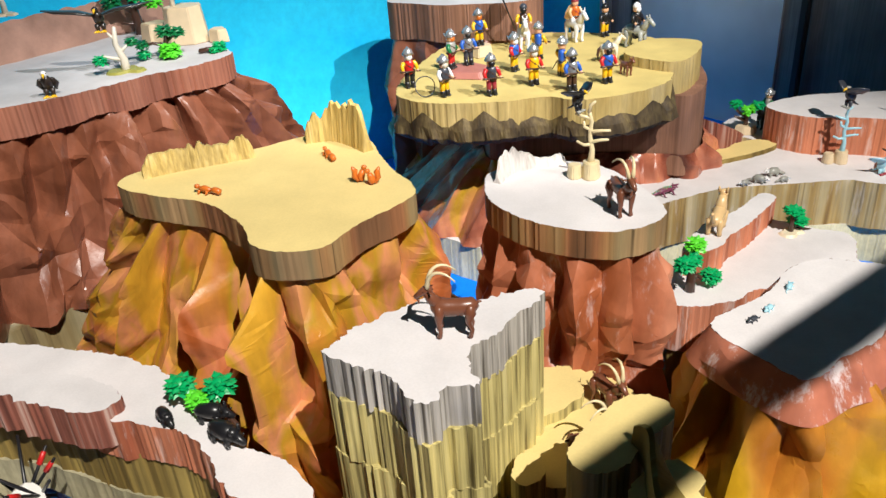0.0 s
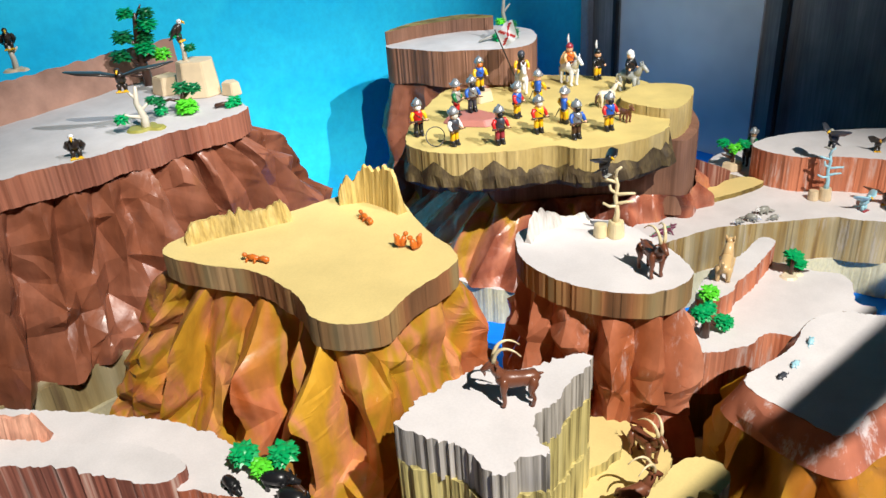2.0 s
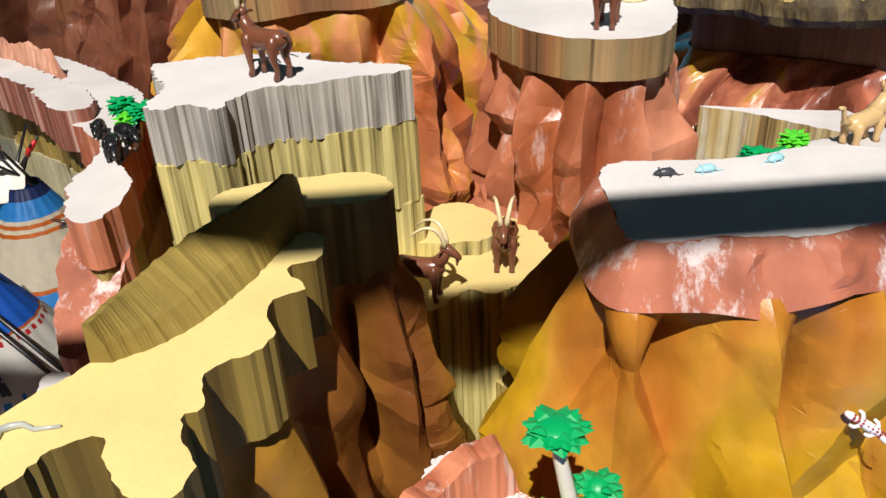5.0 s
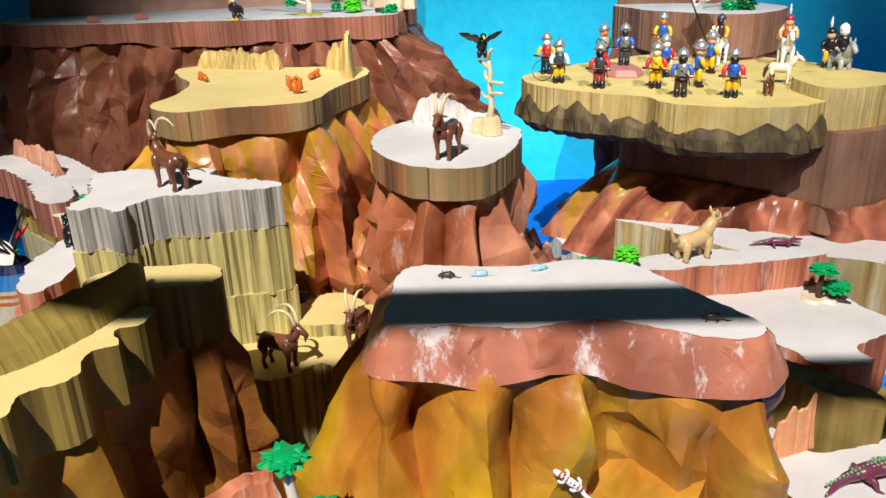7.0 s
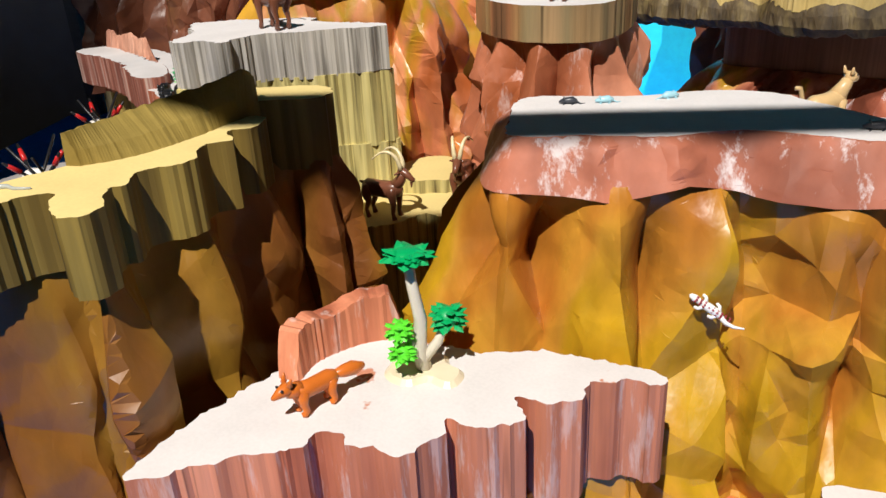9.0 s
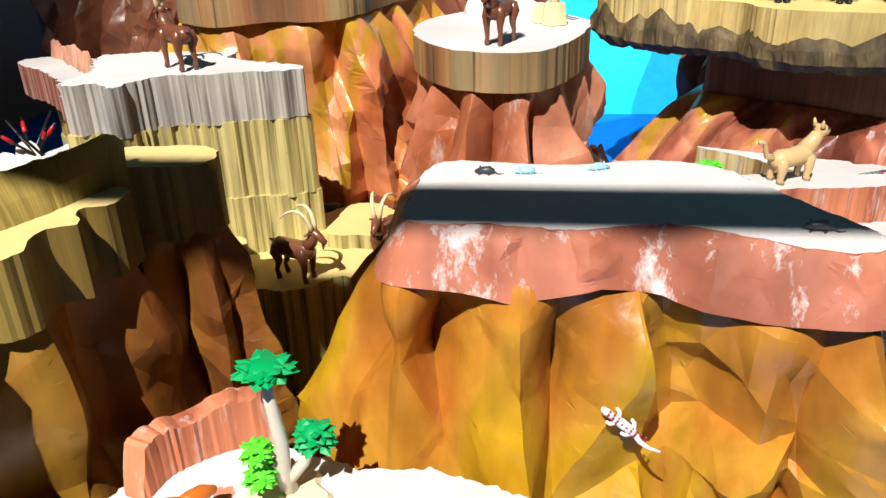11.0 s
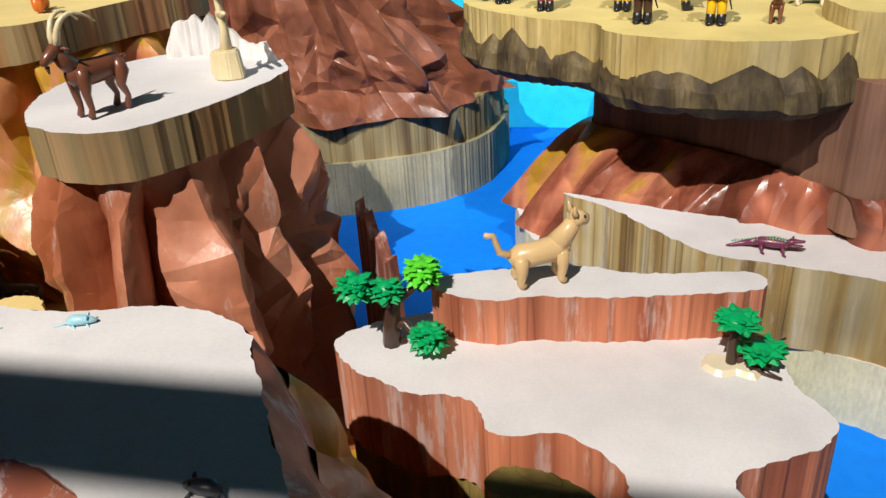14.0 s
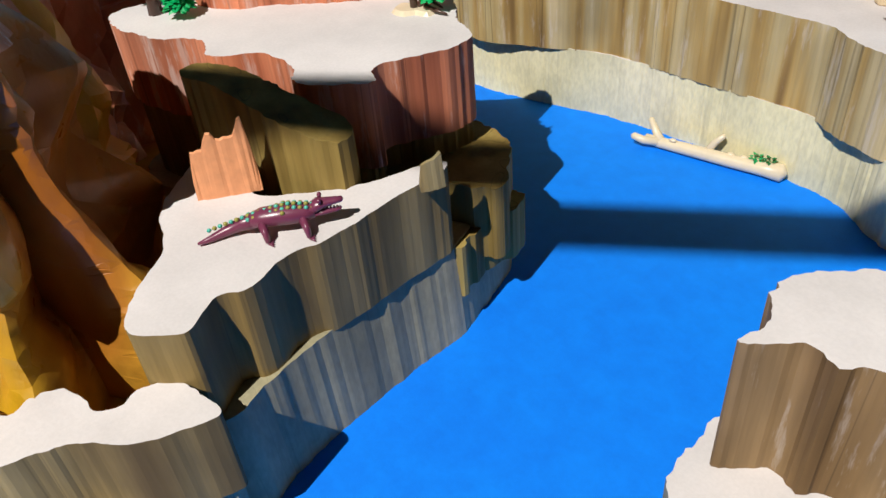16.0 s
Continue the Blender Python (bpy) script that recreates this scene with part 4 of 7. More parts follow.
# ---- left red plateau and camp ground ----
LEFT = [(-0.60, 0.735), (-0.435, 0.721), (-0.297, 0.672), (-0.195, 0.643), (-0.14, 0.577), (-0.105, 0.552), (-0.072, 0.535), (-0.049, 0.548), (-0.082, 0.601), (-0.137, 0.632), (-0.21, 0.70), (-0.26, 0.748), (-0.333, 0.782), (-0.43, 0.803), (-0.53, 0.818), (-0.62, 0.81)]
left = thing("left_plateau", "curved white plateau with red torn edge over grey wall", "rock")
slab("top_board", left, LEFT, 0.245, 0.295, WHITE_TOP, RED_SIDE, jag=0.004, bottom=0.01)
slab("olive_layer", left, grow(LEFT, -0.004), 0.185, 0.25, OLIVE_SIDE, OLIVE_SIDE, jag=0.003, bottom=0.01)
slab("grey_layer", left, grow(LEFT, -0.001), 0.0, 0.19, SLATE_SIDE, SLATE_SIDE, jag=0.002, groove=0.0004)
slab("raised_piece", left, [(-0.60, 0.70), (-0.50, 0.70), (-0.42, 0.695), (-0.36, 0.675), (-0.30, 0.665), (-0.28, 0.69), (-0.33, 0.72), (-0.43, 0.735), (-0.52, 0.745), (-0.60, 0.75)], 0.262, 0.31, WHITE_TOP, DARKRED_SIDE, jag=0.005)
CAMP = [(-0.80, 0.72), (-0.72, 0.40), (-0.50, 0.22), (-0.20, 0.18), (-0.02, 0.30), (0.02, 0.42), (-0.02, 0.50), (-0.10, 0.56), (-0.22, 0.66), (-0.45, 0.74)]
camp = thing("camp_ground", "flat pale camp ground among the rocks", "ground")
slab("board", camp, CAMP, 0.0, 0.08, WHITE_TOP, SLATE_SIDE, jag=0.002)
gs = thing("snake_shelf", "small white shelf with red edges and green snake", "rock")
slab("shelf", gs, [(0.028, 0.38), (0.03, 0.345), (0.06, 0.32), (0.12, 0.35), (0.112, 0.382), (0.102, 0.41), (0.105, 0.43), (0.097, 0.447), (0.081, 0.448), (0.061, 0.433), (0.033, 0.437), (0.020, 0.431), (0.017, 0.41)], 0.15, 0.21, TORN_TOP, RED_SIDE, jag=0.003)
slab("small_step", gs, [(0.010, 0.445), (0.030, 0.428), (0.052, 0.424), (0.063, 0.445), (0.045, 0.452), (0.019, 0.456)], 0.15, 0.226, WHITE_TOP, DARKRED_SIDE, jag=0.003)
jagged_fence([(0.090, 0.447), (0.102, 0.430), (0.106, 0.405), (0.114, 0.378)], 0.20, 0.040, 0.010, RED_SIDE, "", 44.0, torn=0.6, parent=gs, foot=1.2, tip=0.6)
drape("paper_skirt", gs, [(0.035, 0.35), (0.06, 0.325), (0.118, 0.335), (0.126, 0.37), (0.14, 0.405), (0.12, 0.43), (0.076, 0.443), (0.06, 0.44), (0.042, 0.406)], [(0.02, 0.33), (0.06, 0.30), (0.13, 0.31), (0.15, 0.37), (0.17, 0.41), (0.13, 0.45), (0.076, 0.46), (0.04, 0.455), (0.02, 0.406)], 0.155, 0.0, ROSE_PAPER, fold=0.008, crumple=0.004, seed=31)
ramp_rock = thing("leaning_slab", "tan grooved slab leaning at the column's foot", "rock")
slab("slab", ramp_rock, [(-0.085, 0.60), (-0.05, 0.545), (-0.012, 0.53), (0.02, 0.555), (0.0, 0.61), (-0.05, 0.665)], 0.0, 0.185, YELLOW_SIDE, YELLOW_SIDE, tilt=(0.15, 0.25, -0.03, 0.60), groove=0.002)
dark = thing("dark_step", "olive foam step in the rail's shadow", "rock")
slab("step", dark, [(0.004, 0.523), (0.026, 0.497), (0.06, 0.520), (0.10, 0.543), (0.098, 0.562), (0.06, 0.562), (0.02, 0.55)], 0.0, 0.245, OCHRE_TOP, OLIVE_SIDE)

# ---- palm shelf in front ----
PALM = [(0.30, 0.535), (0.322, 0.468), (0.328, 0.42), (0.335, 0.37), (0.348, 0.335), (0.360, 0.342), (0.381, 0.384), (0.400, 0.414), (0.399, 0.430), (0.408, 0.441), (0.420, 0.437), (0.433, 0.445), (0.452, 0.449), (0.453, 0.468), (0.456, 0.482), (0.447, 0.492), (0.460, 0.495), (0.477, 0.509), (0.479, 0.524), (0.464, 0.535), (0.482, 0.543), (0.495, 0.560), (0.488, 0.576), (0.500, 0.590), (0.510, 0.600), (0.524, 0.604), (0.521, 0.614), (0.505, 0.614), (0.478, 0.603), (0.443, 0.587), (0.414, 0.562), (0.364, 0.54), (0.33, 0.55)]
PALM_SKIRT = [(0.31, 0.53), (0.332, 0.465), (0.340, 0.40), (0.352, 0.350), (0.372, 0.384), (0.395, 0.428), (0.440, 0.455), (0.445, 0.490), (0.465, 0.520), (0.475, 0.550), (0.485, 0.580), (0.505, 0.606), (0.470, 0.592), (0.414, 0.552), (0.364, 0.532), (0.33, 0.54)]
palm_shelf = thing("palm_shelf", "white shelf with pink torn edge under the palm", "rock")
slab("shelf", palm_shelf, PALM, 0.15, 0.228, TORN_TOP, RED_SIDE, jag=0.003, groove=0.002)
drape("paper_skirt", palm_shelf, PALM_SKIRT, grow(PALM_SKIRT, 0.02), 0.155, 0.0, GOLD_PAPER, fold=0.01, crumple=0.004, seed=34)
flake = jagged_fence([(0.340, 0.452), (0.330, 0.475), (0.331, 0.50), (0.338, 0.522), (0.352, 0.543)], 0.215, 0.052, 0.016, RED_SIDE, "curved red foam flake with white torn rim", 15.0, torn=0.25, foot=1.0, tip=0.9)
jagged_fence([(0.15, 1.106), (0.18, 1.088), (0.22, 1.078), (0.262, 1.072)], 0.0, 0.27, 0.012, DARKRED_SIDE, "dark red grooved foam shard beside the pillar", 18.0, torn=0.25, foot=1.0, tip=0.8)
slab("low_tongue", left, [(-0.115, 0.552), (-0.085, 0.51), (-0.05, 0.485), (-0.03, 0.50), (-0.045, 0.55), (-0.075, 0.58)], 0.0, 0.235, RED_PAPER, RED_SIDE, jag=0.004, tilt=(-0.4, 0.6, -0.07, 0.53))
tagged(slab("ground_between", None, [(-0.06, 0.22), (0.15, 0.20), (0.36, 0.30), (0.54, 0.56), (0.66, 0.72), (0.62, 0.84), (0.50, 0.95), (0.32, 1.0), (0.12, 1.02), (-0.03, 0.9), (-0.08, 0.6)], 0.001, 0.055, OCHRE_PAPER, OLIVE_SIDE), "brown paper-covered ground between the rocks", "ground", kind="structure")
jagged_fence([(-0.60, 0.752), (-0.55, 0.757), (-0.50, 0.758), (-0.462, 0.760)], 0.294, 0.045, 0.012, PINK_SIDE, "pink torn foam piece standing on the white plateau", 24.0, torn=0.5)
jagged_fence([(0.700, 1.028), (0.704, 1.036), (0.706, 1.046)], 0.170, 0.032, 0.006, STRIPE_SIDE, "", 27.0, parent=croc_rock)


# ---- toy plastics ----
def plastic(name, col, rough=0.32):
    return plain(name, col, rough, 0.5, var=0.06, scale=60)


IBEX_BROWN = plastic("chestnut_plastic", (0.17, 0.06, 0.032), 0.28)
DARK_BROWN = plastic("dark_brown_plastic", (0.06, 0.028, 0.018), 0.3)
SLATE = plastic("slate_plastic", (0.045, 0.05, 0.065), 0.35)
CREAM = plastic("cream_plastic", (0.72, 0.60, 0.36))
TAN = plastic("tan_plastic", (0.66, 0.45, 0.22))
BEIGE = plastic("beige_plastic", (0.72, 0.62, 0.45))
BONE = plastic("bone_plastic", (0.62, 0.57, 0.47))
ORANGE = plastic("orange_plastic", (0.60, 0.15, 0.02))
BLACK = plastic("black_plastic", (0.012, 0.012, 0.014))
WHITE = plastic("white_plastic", (0.78, 0.78, 0.78))
SILVER = plain("silver_plastic", (0.42, 0.44, 0.46), 0.25, metal=0.6, var=0.05)
RED = plastic("red_plastic", (0.55, 0.02, 0.02))
DARK_RED = plastic("maroon_plastic", (0.30, 0.03, 0.045))
BLUE = plastic("blue_plastic", (0.02, 0.10, 0.46))
YELLOW_P = plastic("yellow_plastic", (0.78, 0.45, 0.01))
SKIN = plastic("peach_plastic", (0.75, 0.42, 0.26))
LEAF = plastic("green_plastic", (0.0, 0.34, 0.10), 0.4)
LIME = plastic("lime_plastic", (0.10, 0.62, 0.03), 0.4)
DARK_LEAF = plastic("dark_green_plastic", (0.005, 0.16, 0.045), 0.4)
PURPLE = plastic("purple_plastic", (0.16, 0.035, 0.075), 0.3)
TURQUOISE = plastic("turquoise_plastic", (0.08, 0.45, 0.36), 0.35)
ICE = plastic("ice_blue_plastic", (0.35, 0.62, 0.72))
GREY_P = plastic("grey_plastic", (0.30, 0.30, 0.27))
GREY_SNAKE = plastic("pale_grey_plastic", (0.36, 0.38, 0.36))
PINK_STONE = plastic("pink_stone_plastic", (0.42, 0.16, 0.13), 0.5)
STONE = plastic("sand_stone_plastic", (0.66, 0.52, 0.34), 0.5)
MOSS = plastic("moss_plastic", (0.30, 0.28, 0.06), 0.5)


# ---- small solid shapes ----
def tube(bm, pts, radii, mat=0, seg=8, flat=1.0):
    """A round limb along a line, closed at both ends. flat squeezes it upright."""
    pts = [Vector(p) for p in pts]
    if isinstance(radii, (int, float)):
        radii = [radii] * len(pts)
    side = None
    rings = []
    for i, (p, r) in enumerate(zip(pts, radii)):
        d = (pts[min(i + 1, len(pts) - 1)] - pts[max(i - 1, 0)]).normalized()
        if side is None:
            side = d.orthogonal().normalized() if abs(d.z) > 0.95 else Vector((0, 0, 1)).cross(d).normalized()
        side = (side - d * side.dot(d)).normalized()
        up = d.cross(side)
        rings.append([bm.verts.new(p + side * (r * math.cos(a)) + up * (r * flat * math.sin(a))) for a in (2 * math.pi * k / seg for k in range(seg))])
    for a, b in zip(rings, rings[1:]):
        for k in range(seg):
            f = bm.faces.new((a[k], a[(k + 1) % seg], b[(k + 1) % seg], b[k]))
            f.material_index, f.smooth = mat, True
    for ring, end, inner, flip in ((rings[0], pts[0], pts[1], True), (rings[-1], pts[-1], pts[-2], False)):
        tip = bm.verts.new(end + (end - inner).normalized() * (radii[0] if flip else radii[-1]) * 0.6)
        for k in range(seg):
            f = bm.faces.new((ring[(k + 1) % seg], ring[k], tip) if flip else (ring[k], ring[(k + 1) % seg], tip))
            f.material_index, f.smooth = mat, True


def ball(bm, c, r, mat=0, seg=10, rot=(0, 0, 0)):
    r = (r, r, r) if isinstance(r, (int, float)) else r
    old = set(bm.faces)
    bmesh.ops.create_uvsphere(bm, u_segments=seg, v_segments=max(5, seg * 2 // 3), radius=1, matrix=Matrix.LocRotScale(c, Euler(rot), r))
    for f in bm.faces:
        if f not in old:
            f.material_index, f.smooth = mat, True


def block(bm, c, size, mat=0, rot=(0, 0, 0), bevel=0.0):
    old = set(bm.faces)
    made = bmesh.ops.create_cube(bm, size=1, matrix=Matrix.LocRotScale(c, Euler(rot), size))
    if bevel:
        bmesh.ops.bevel(bm, geom=list({e for v in made["verts"] for e in v.link_edges}), offset=bevel, segments=2, affect="EDGES")
    for f in bm.faces:
        if f not in old:
            f.material_index = mat


def leaf_clump(bm, c, r, n, mat=0, squash=0.75, size=0.42, seed=0, low=-0.35):
    """A rosette of moulded leaves over a dome, each folded along its rib."""
    rng = random.Random(seed)
    c = Vector(c)
    for i in range(n):
        z = 1 - (1 - low) * (i + 0.5) / n
        a = i * 2.39996 + rng.uniform(-0.3, 0.3)
        rad = math.sqrt(max(0, 1 - z * z))
        out = Vector((rad * math.cos(a), rad * math.sin(a), z))
        base = c + Vector((out.x * r * 0.45, out.y * r * 0.45, out.z * r * squash * 0.55))
        flat = Vector((math.cos(a), math.sin(a), 0))
        way = (flat * (0.75 + 0.3 * rad) + Vector((0, 0, z * 0.55 - 0.25 + rng.uniform(-0.15, 0.15)))).normalized()
        nor = (out * 0.8 + Vector((0, 0, 0.6))).normalized()
        side = way.cross(nor).normalized()
        nor = side.cross(way)
        length, w = r * size * rng.uniform(1.25, 1.7), r * size * rng.uniform(0.55, 0.72)
        tip = base + way * length - nor * length * 0.12
        mid = base + way * length * 0.5 + nor * w * 0.12
        l, q = (base + way * length * 0.48 + side * (w * s) - nor * w * 0.28 for s in (1, -1))
        vs = [bm.verts.new(p) for p in (base, l, tip, q, mid)]
        lower = bm.verts.new(base + way * length * 0.45 - nor * w * 0.55)
        for tri in ((0, 1, 4), (1, 2, 4), (2, 3, 4), (3, 0, 4)):
            bm.faces.new([vs[k] for k in tri]).material_index = mat
        for tri in ((1, 0, 5), (2, 1, 5), (3, 2, 5), (0, 3, 5)):
            bm.faces.new([(vs + [lower])[k] for k in tri]).material_index = mat


def at(x, y, z, yaw=0.0, s=1.0, rx=0.0, ry=0.0):
    return pose(x, y, z, rx, ry, yaw) @ Matrix.Scale(s, 4)


def facing(x, y):
    return math.degrees(math.atan2(y, x))


# ---- four-legged toys ----
def limb(name, parent, pts, radii, mat, seg=8, label="", flat=1.0):
    bm = bmesh.new()
    tube(bm, pts, radii, 0, seg, flat)
    return part(name, bm, mat, parent, label)


def ibex(m, coat, label):
    ob = thing("toy_ibex", label, "toy ibex", "toy ibexes", m=m @ Matrix.Scale(0.74, 4))
    bm = bmesh.new()
    tube(bm, [(-0.027, 0, 0.040), (-0.022, 0, 0.0405), (-0.008, 0, 0.039), (0.008, 0, 0.0385), (0.02, 0, 0.041), (0.024, 0, 0.043)], [0.006, 0.0098, 0.0102, 0.0108, 0.0105, 0.007], 0, 12, 1.08)
    tube(bm, [(0.018, 0, 0.044), (0.026, 0, 0.053), (0.030, 0, 0.061)], [0.0085, 0.0068, 0.0056], 0, 10)
    tube(bm, [(-0.027, 0, 0.045), (-0.033, 0, 0.046)], [0.0025, 0.0012])
    part("body", bm, coat, ob)
    bm = bmesh.new()
    tube(bm, [(0.025, 0, 0.064), (0.031, 0, 0.0635), (0.039, 0, 0.058), (0.044, 0, 0.0535)], [0.0048, 0.0058, 0.0042, 0.0032], 0, 10)
    for s in (1, -1):
        tube(bm, [(0.027, s * 0.005, 0.064), (0.024, s * 0.011, 0.063)], [0.0022, 0.0009], 0, 6)
        ball(bm, (0.034, s * 0.0042, 0.0625), 0.0011, 1, 6)
    tube(bm, [(0.041, 0, 0.051), (0.0405, 0, 0.045)], [0.0022, 0.0008], 0, 6)
    part("head", bm, [coat, BLACK], ob)
    for s in (1, -1):
        pts = [(0.029 - 0.036 * math.sin(t * 1.35) * t * 0.95, s * (0.003 + 0.010 * t), 0.067 + 0.024 * math.sin(t * 2.5)) for t in (k / 9 for k in range(10))]
        limb("horn", ob, pts, [0.0030 - 0.0023 * k / 9 + (0.0003 if k % 2 else 0) for k in range(10)], CREAM, 8, "curved cream ridged horn")
        limb("front_leg", ob, [(0.017, s * 0.0075, 0.043), (0.017, s * 0.009, 0.034), (0.018, s * 0.0085, 0.022), (0.0165, s * 0.0085, 0.009), (0.0185, s * 0.0085, 0.002)], [0.0055, 0.0062, 0.0038, 0.0027, 0.0034], coat)
        limb("hind_leg", ob, [(-0.020, s * 0.0072, 0.044), (-0.020, s * 0.009, 0.035), (-0.017, s * 0.0085, 0.023), (-0.0215, s * 0.0085, 0.012), (-0.0185, s * 0.0085, 0.002)], [0.0055, 0.0070, 0.0042, 0.0026, 0.0034], coat)
    return ob


ibex(at(0.072, 0.648, 0.404, 180), IBEX_BROWN, "brown plastic ibex with long cream horns on the column")
ibex(at(0.247, 0.862, 0.414, facing(0.3, -0.95)), IBEX_BROWN, "brown plastic ibex with long cream horns on the pillar")
ibex(at(0.193, 0.664, 0.237, facing(0.9, 0.35)), IBEX_BROWN, "brown plastic ibex with long cream horns on the steps")
ibex(at(0.222, 0.742, 0.237, facing(0.5, -0.85)), IBEX_BROWN, "brown plastic ibex with long cream horns on the steps")
slab("ibex_stone", steps, [(-0.01, 0.76), (0.05, 0.755), (0.10, 0.77), (0.115, 0.80), (0.10, 0.84), (0.03, 0.84)], 0.0, 0.19, OCHRE_TOP, OLIVE_SIDE)
ibex(at(0.045, 0.795, 0.19, facing(-0.75, -0.65)), SLATE, "slate-grey plastic ibex with cream horns in the shade")
drape("paper_slope", stair, [(0.165, 0.425), (0.19, 0.412), (0.21, 0.43), (0.212, 0.475), (0.21, 0.52), (0.19, 0.538), (0.168, 0.528), (0.162, 0.475)], [(0.075, 0.40), (0.14, 0.375), (0.205, 0.40), (0.215, 0.47), (0.218, 0.535), (0.16, 0.57), (0.085, 0.555), (0.06, 0.475)], 0.30, 0.05, SHADED_GOLD_PAPER, fold=0.007, cell=0.08, crumple=0.003, seed=41, power=1.0)
ibex(at(0.133, 0.476, 0.207, facing(-0.05, 1.0)), SLATE, "slate-grey plastic ibex climbing beside the snake stair")


def beast(name, label, category, m, coat, body, neck, head, legs, tail, leg_r=0.003, ears=True, group="", tail_mat=None, seg=10):
    """A walking toy animal: each of body, neck, head and tail is a line of (x, z, radius)."""
    ob = thing(name, label, category, group, m=m)
    bm = bmesh.new()
    for line in (body, neck):
        tube(bm, [(x, 0, z) for x, z, _ in line], [r for *_, r in line], 0, seg)
    part("body", bm, coat, ob)
    bm = bmesh.new()
    tube(bm, [(x, 0, z) for x, z, _ in head], [r for *_, r in head], 0, seg)
    hx, hz, hr = head[0]
    if ears:
        for s in (1, -1):
            tube(bm, [(hx, s * hr * 0.7, hz + hr * 0.6), (hx - hr * 0.2, s * hr * 0.9, hz + hr * 1.6)], [hr * 0.4, hr * 0.15], 0, 6)
            ball(bm, (hx + hr * 1.0, s * hr * 0.62, hz + hr * 0.35), hr * 0.2, 1, 6)
    part("head", bm, [coat, BLACK], ob)
    for x, z, r in legs:
        for s in (1, -1):
            limb("leg", ob, [(x, s * r, z), (x + 0.001, s * (r + 0.001), z * 0.55), (x - 0.001, s * (r + 0.001), z * 0.2), (x + 0.002, s * (r + 0.001), leg_r * 0.6)], [leg_r * 1.7, leg_r * 1.15, leg_r * 0.85, leg_r], coat)
    if tail:
        limb("tail", ob, [(x, 0, z) for x, z, _ in tail], [r for *_, r in tail], tail_mat or coat)
    return ob


beast("toy_puma", "tan plastic puma standing on the red step", "toy puma", at(0.424, 1.094, 0.266, facing(0.45, 0.89), 0.80), TAN,
      [(-0.029, 0.029, 0.007), (-0.022, 0.029, 0.0125), (-0.004, 0.030, 0.0118), (0.014, 0.033, 0.0128), (0.024, 0.036, 0.009)], [(0.016, 0.038, 0.0115), (0.026, 0.050, 0.0088), (0.030, 0.056, 0.0078)],
      [(0.030, 0.060, 0.0088), (0.037, 0.060, 0.0076), (0.043, 0.0575, 0.0052)], [(0.017, 0.032, 0.0075), (-0.022, 0.030, 0.0085)], [(-0.030, 0.032, 0.0042), (-0.040, 0.036, 0.0034), (-0.043, 0.046, 0.003), (-0.046, 0.054, 0.003), (-0.053, 0.055, 0.003)], 0.0046)
beast("toy_fox", "orange plastic fox walking on the white shelf", "toy fox", at(0.378, 0.446, 0.228, facing(-0.1, -1), 0.8), ORANGE,
      [(-0.02, 0.021, 0.005), (-0.014, 0.021, 0.0075), (0.004, 0.020, 0.0072), (0.014, 0.021, 0.0082)], [(0.012, 0.022, 0.0072), (0.021, 0.026, 0.0062)],
      [(0.021, 0.0275, 0.0064), (0.028, 0.026, 0.0042), (0.034, 0.024, 0.0018)], [(0.011, 0.021, 0.004), (-0.014, 0.021, 0.004)], [(-0.019, 0.022, 0.003), (-0.027, 0.021, 0.0052), (-0.037, 0.020, 0.0062), (-0.046, 0.019, 0.0024)], 0.003)


def squirrel(x, y, yaw, sitting, label):
    ob = thing("toy_squirrel", label, "toy squirrel", "toy squirrels", m=at(x, y, 0.446, yaw))
    bm = bmesh.new()
    if sitting:
        tube(bm, [(0, 0, 0.003), (0.001, 0, 0.008), (0.003, 0, 0.014)], [0.004, 0.0048, 0.003], 0, 8)
        ball(bm, (0.005, 0, 0.0175), (0.0036, 0.003, 0.003), 0, 8)
        tail = [(-0.003, 0, 0.002), (-0.007, 0, 0.008), (-0.006, 0, 0.015), (-0.009, 0, 0.02)]
    else:
        tube(bm, [(-0.008, 0, 0.006), (0, 0, 0.007), (0.007, 0, 0.006)], [0.0025, 0.004, 0.003], 0, 8)
        ball(bm, (0.011, 0, 0.0085), (0.0036, 0.003, 0.003), 0, 8)
        for lx in (-0.005, 0.006):
            for s in (1, -1):
                tube(bm, [(lx, s * 0.003, 0.005), (lx + 0.002, s * 0.004, 0.001)], [0.002, 0.0012], 0, 6)
        tail = [(-0.008, 0, 0.006), (-0.014, 0, 0.007), (-0.021, 0, 0.005)]
    part("body", bm, ORANGE, ob)
    limb("tail", ob, tail, [0.0018, 0.0035, 0.0038, 0.0015][:len(tail)], ORANGE)


squirrel(-0.225, 0.885, 160, False, "small orange plastic squirrel crouching on the sand plateau")
squirrel(-0.099, 0.985, 120, False, "small orange plastic squirrel crouching on the sand plateau")
squirrel(-0.045, 0.902, 20, True, "small orange plastic squirrel sitting upright on the plateau")
squirrel(-0.030, 0.893, 200, True, "small orange plastic squirrel sitting upright on the plateau")


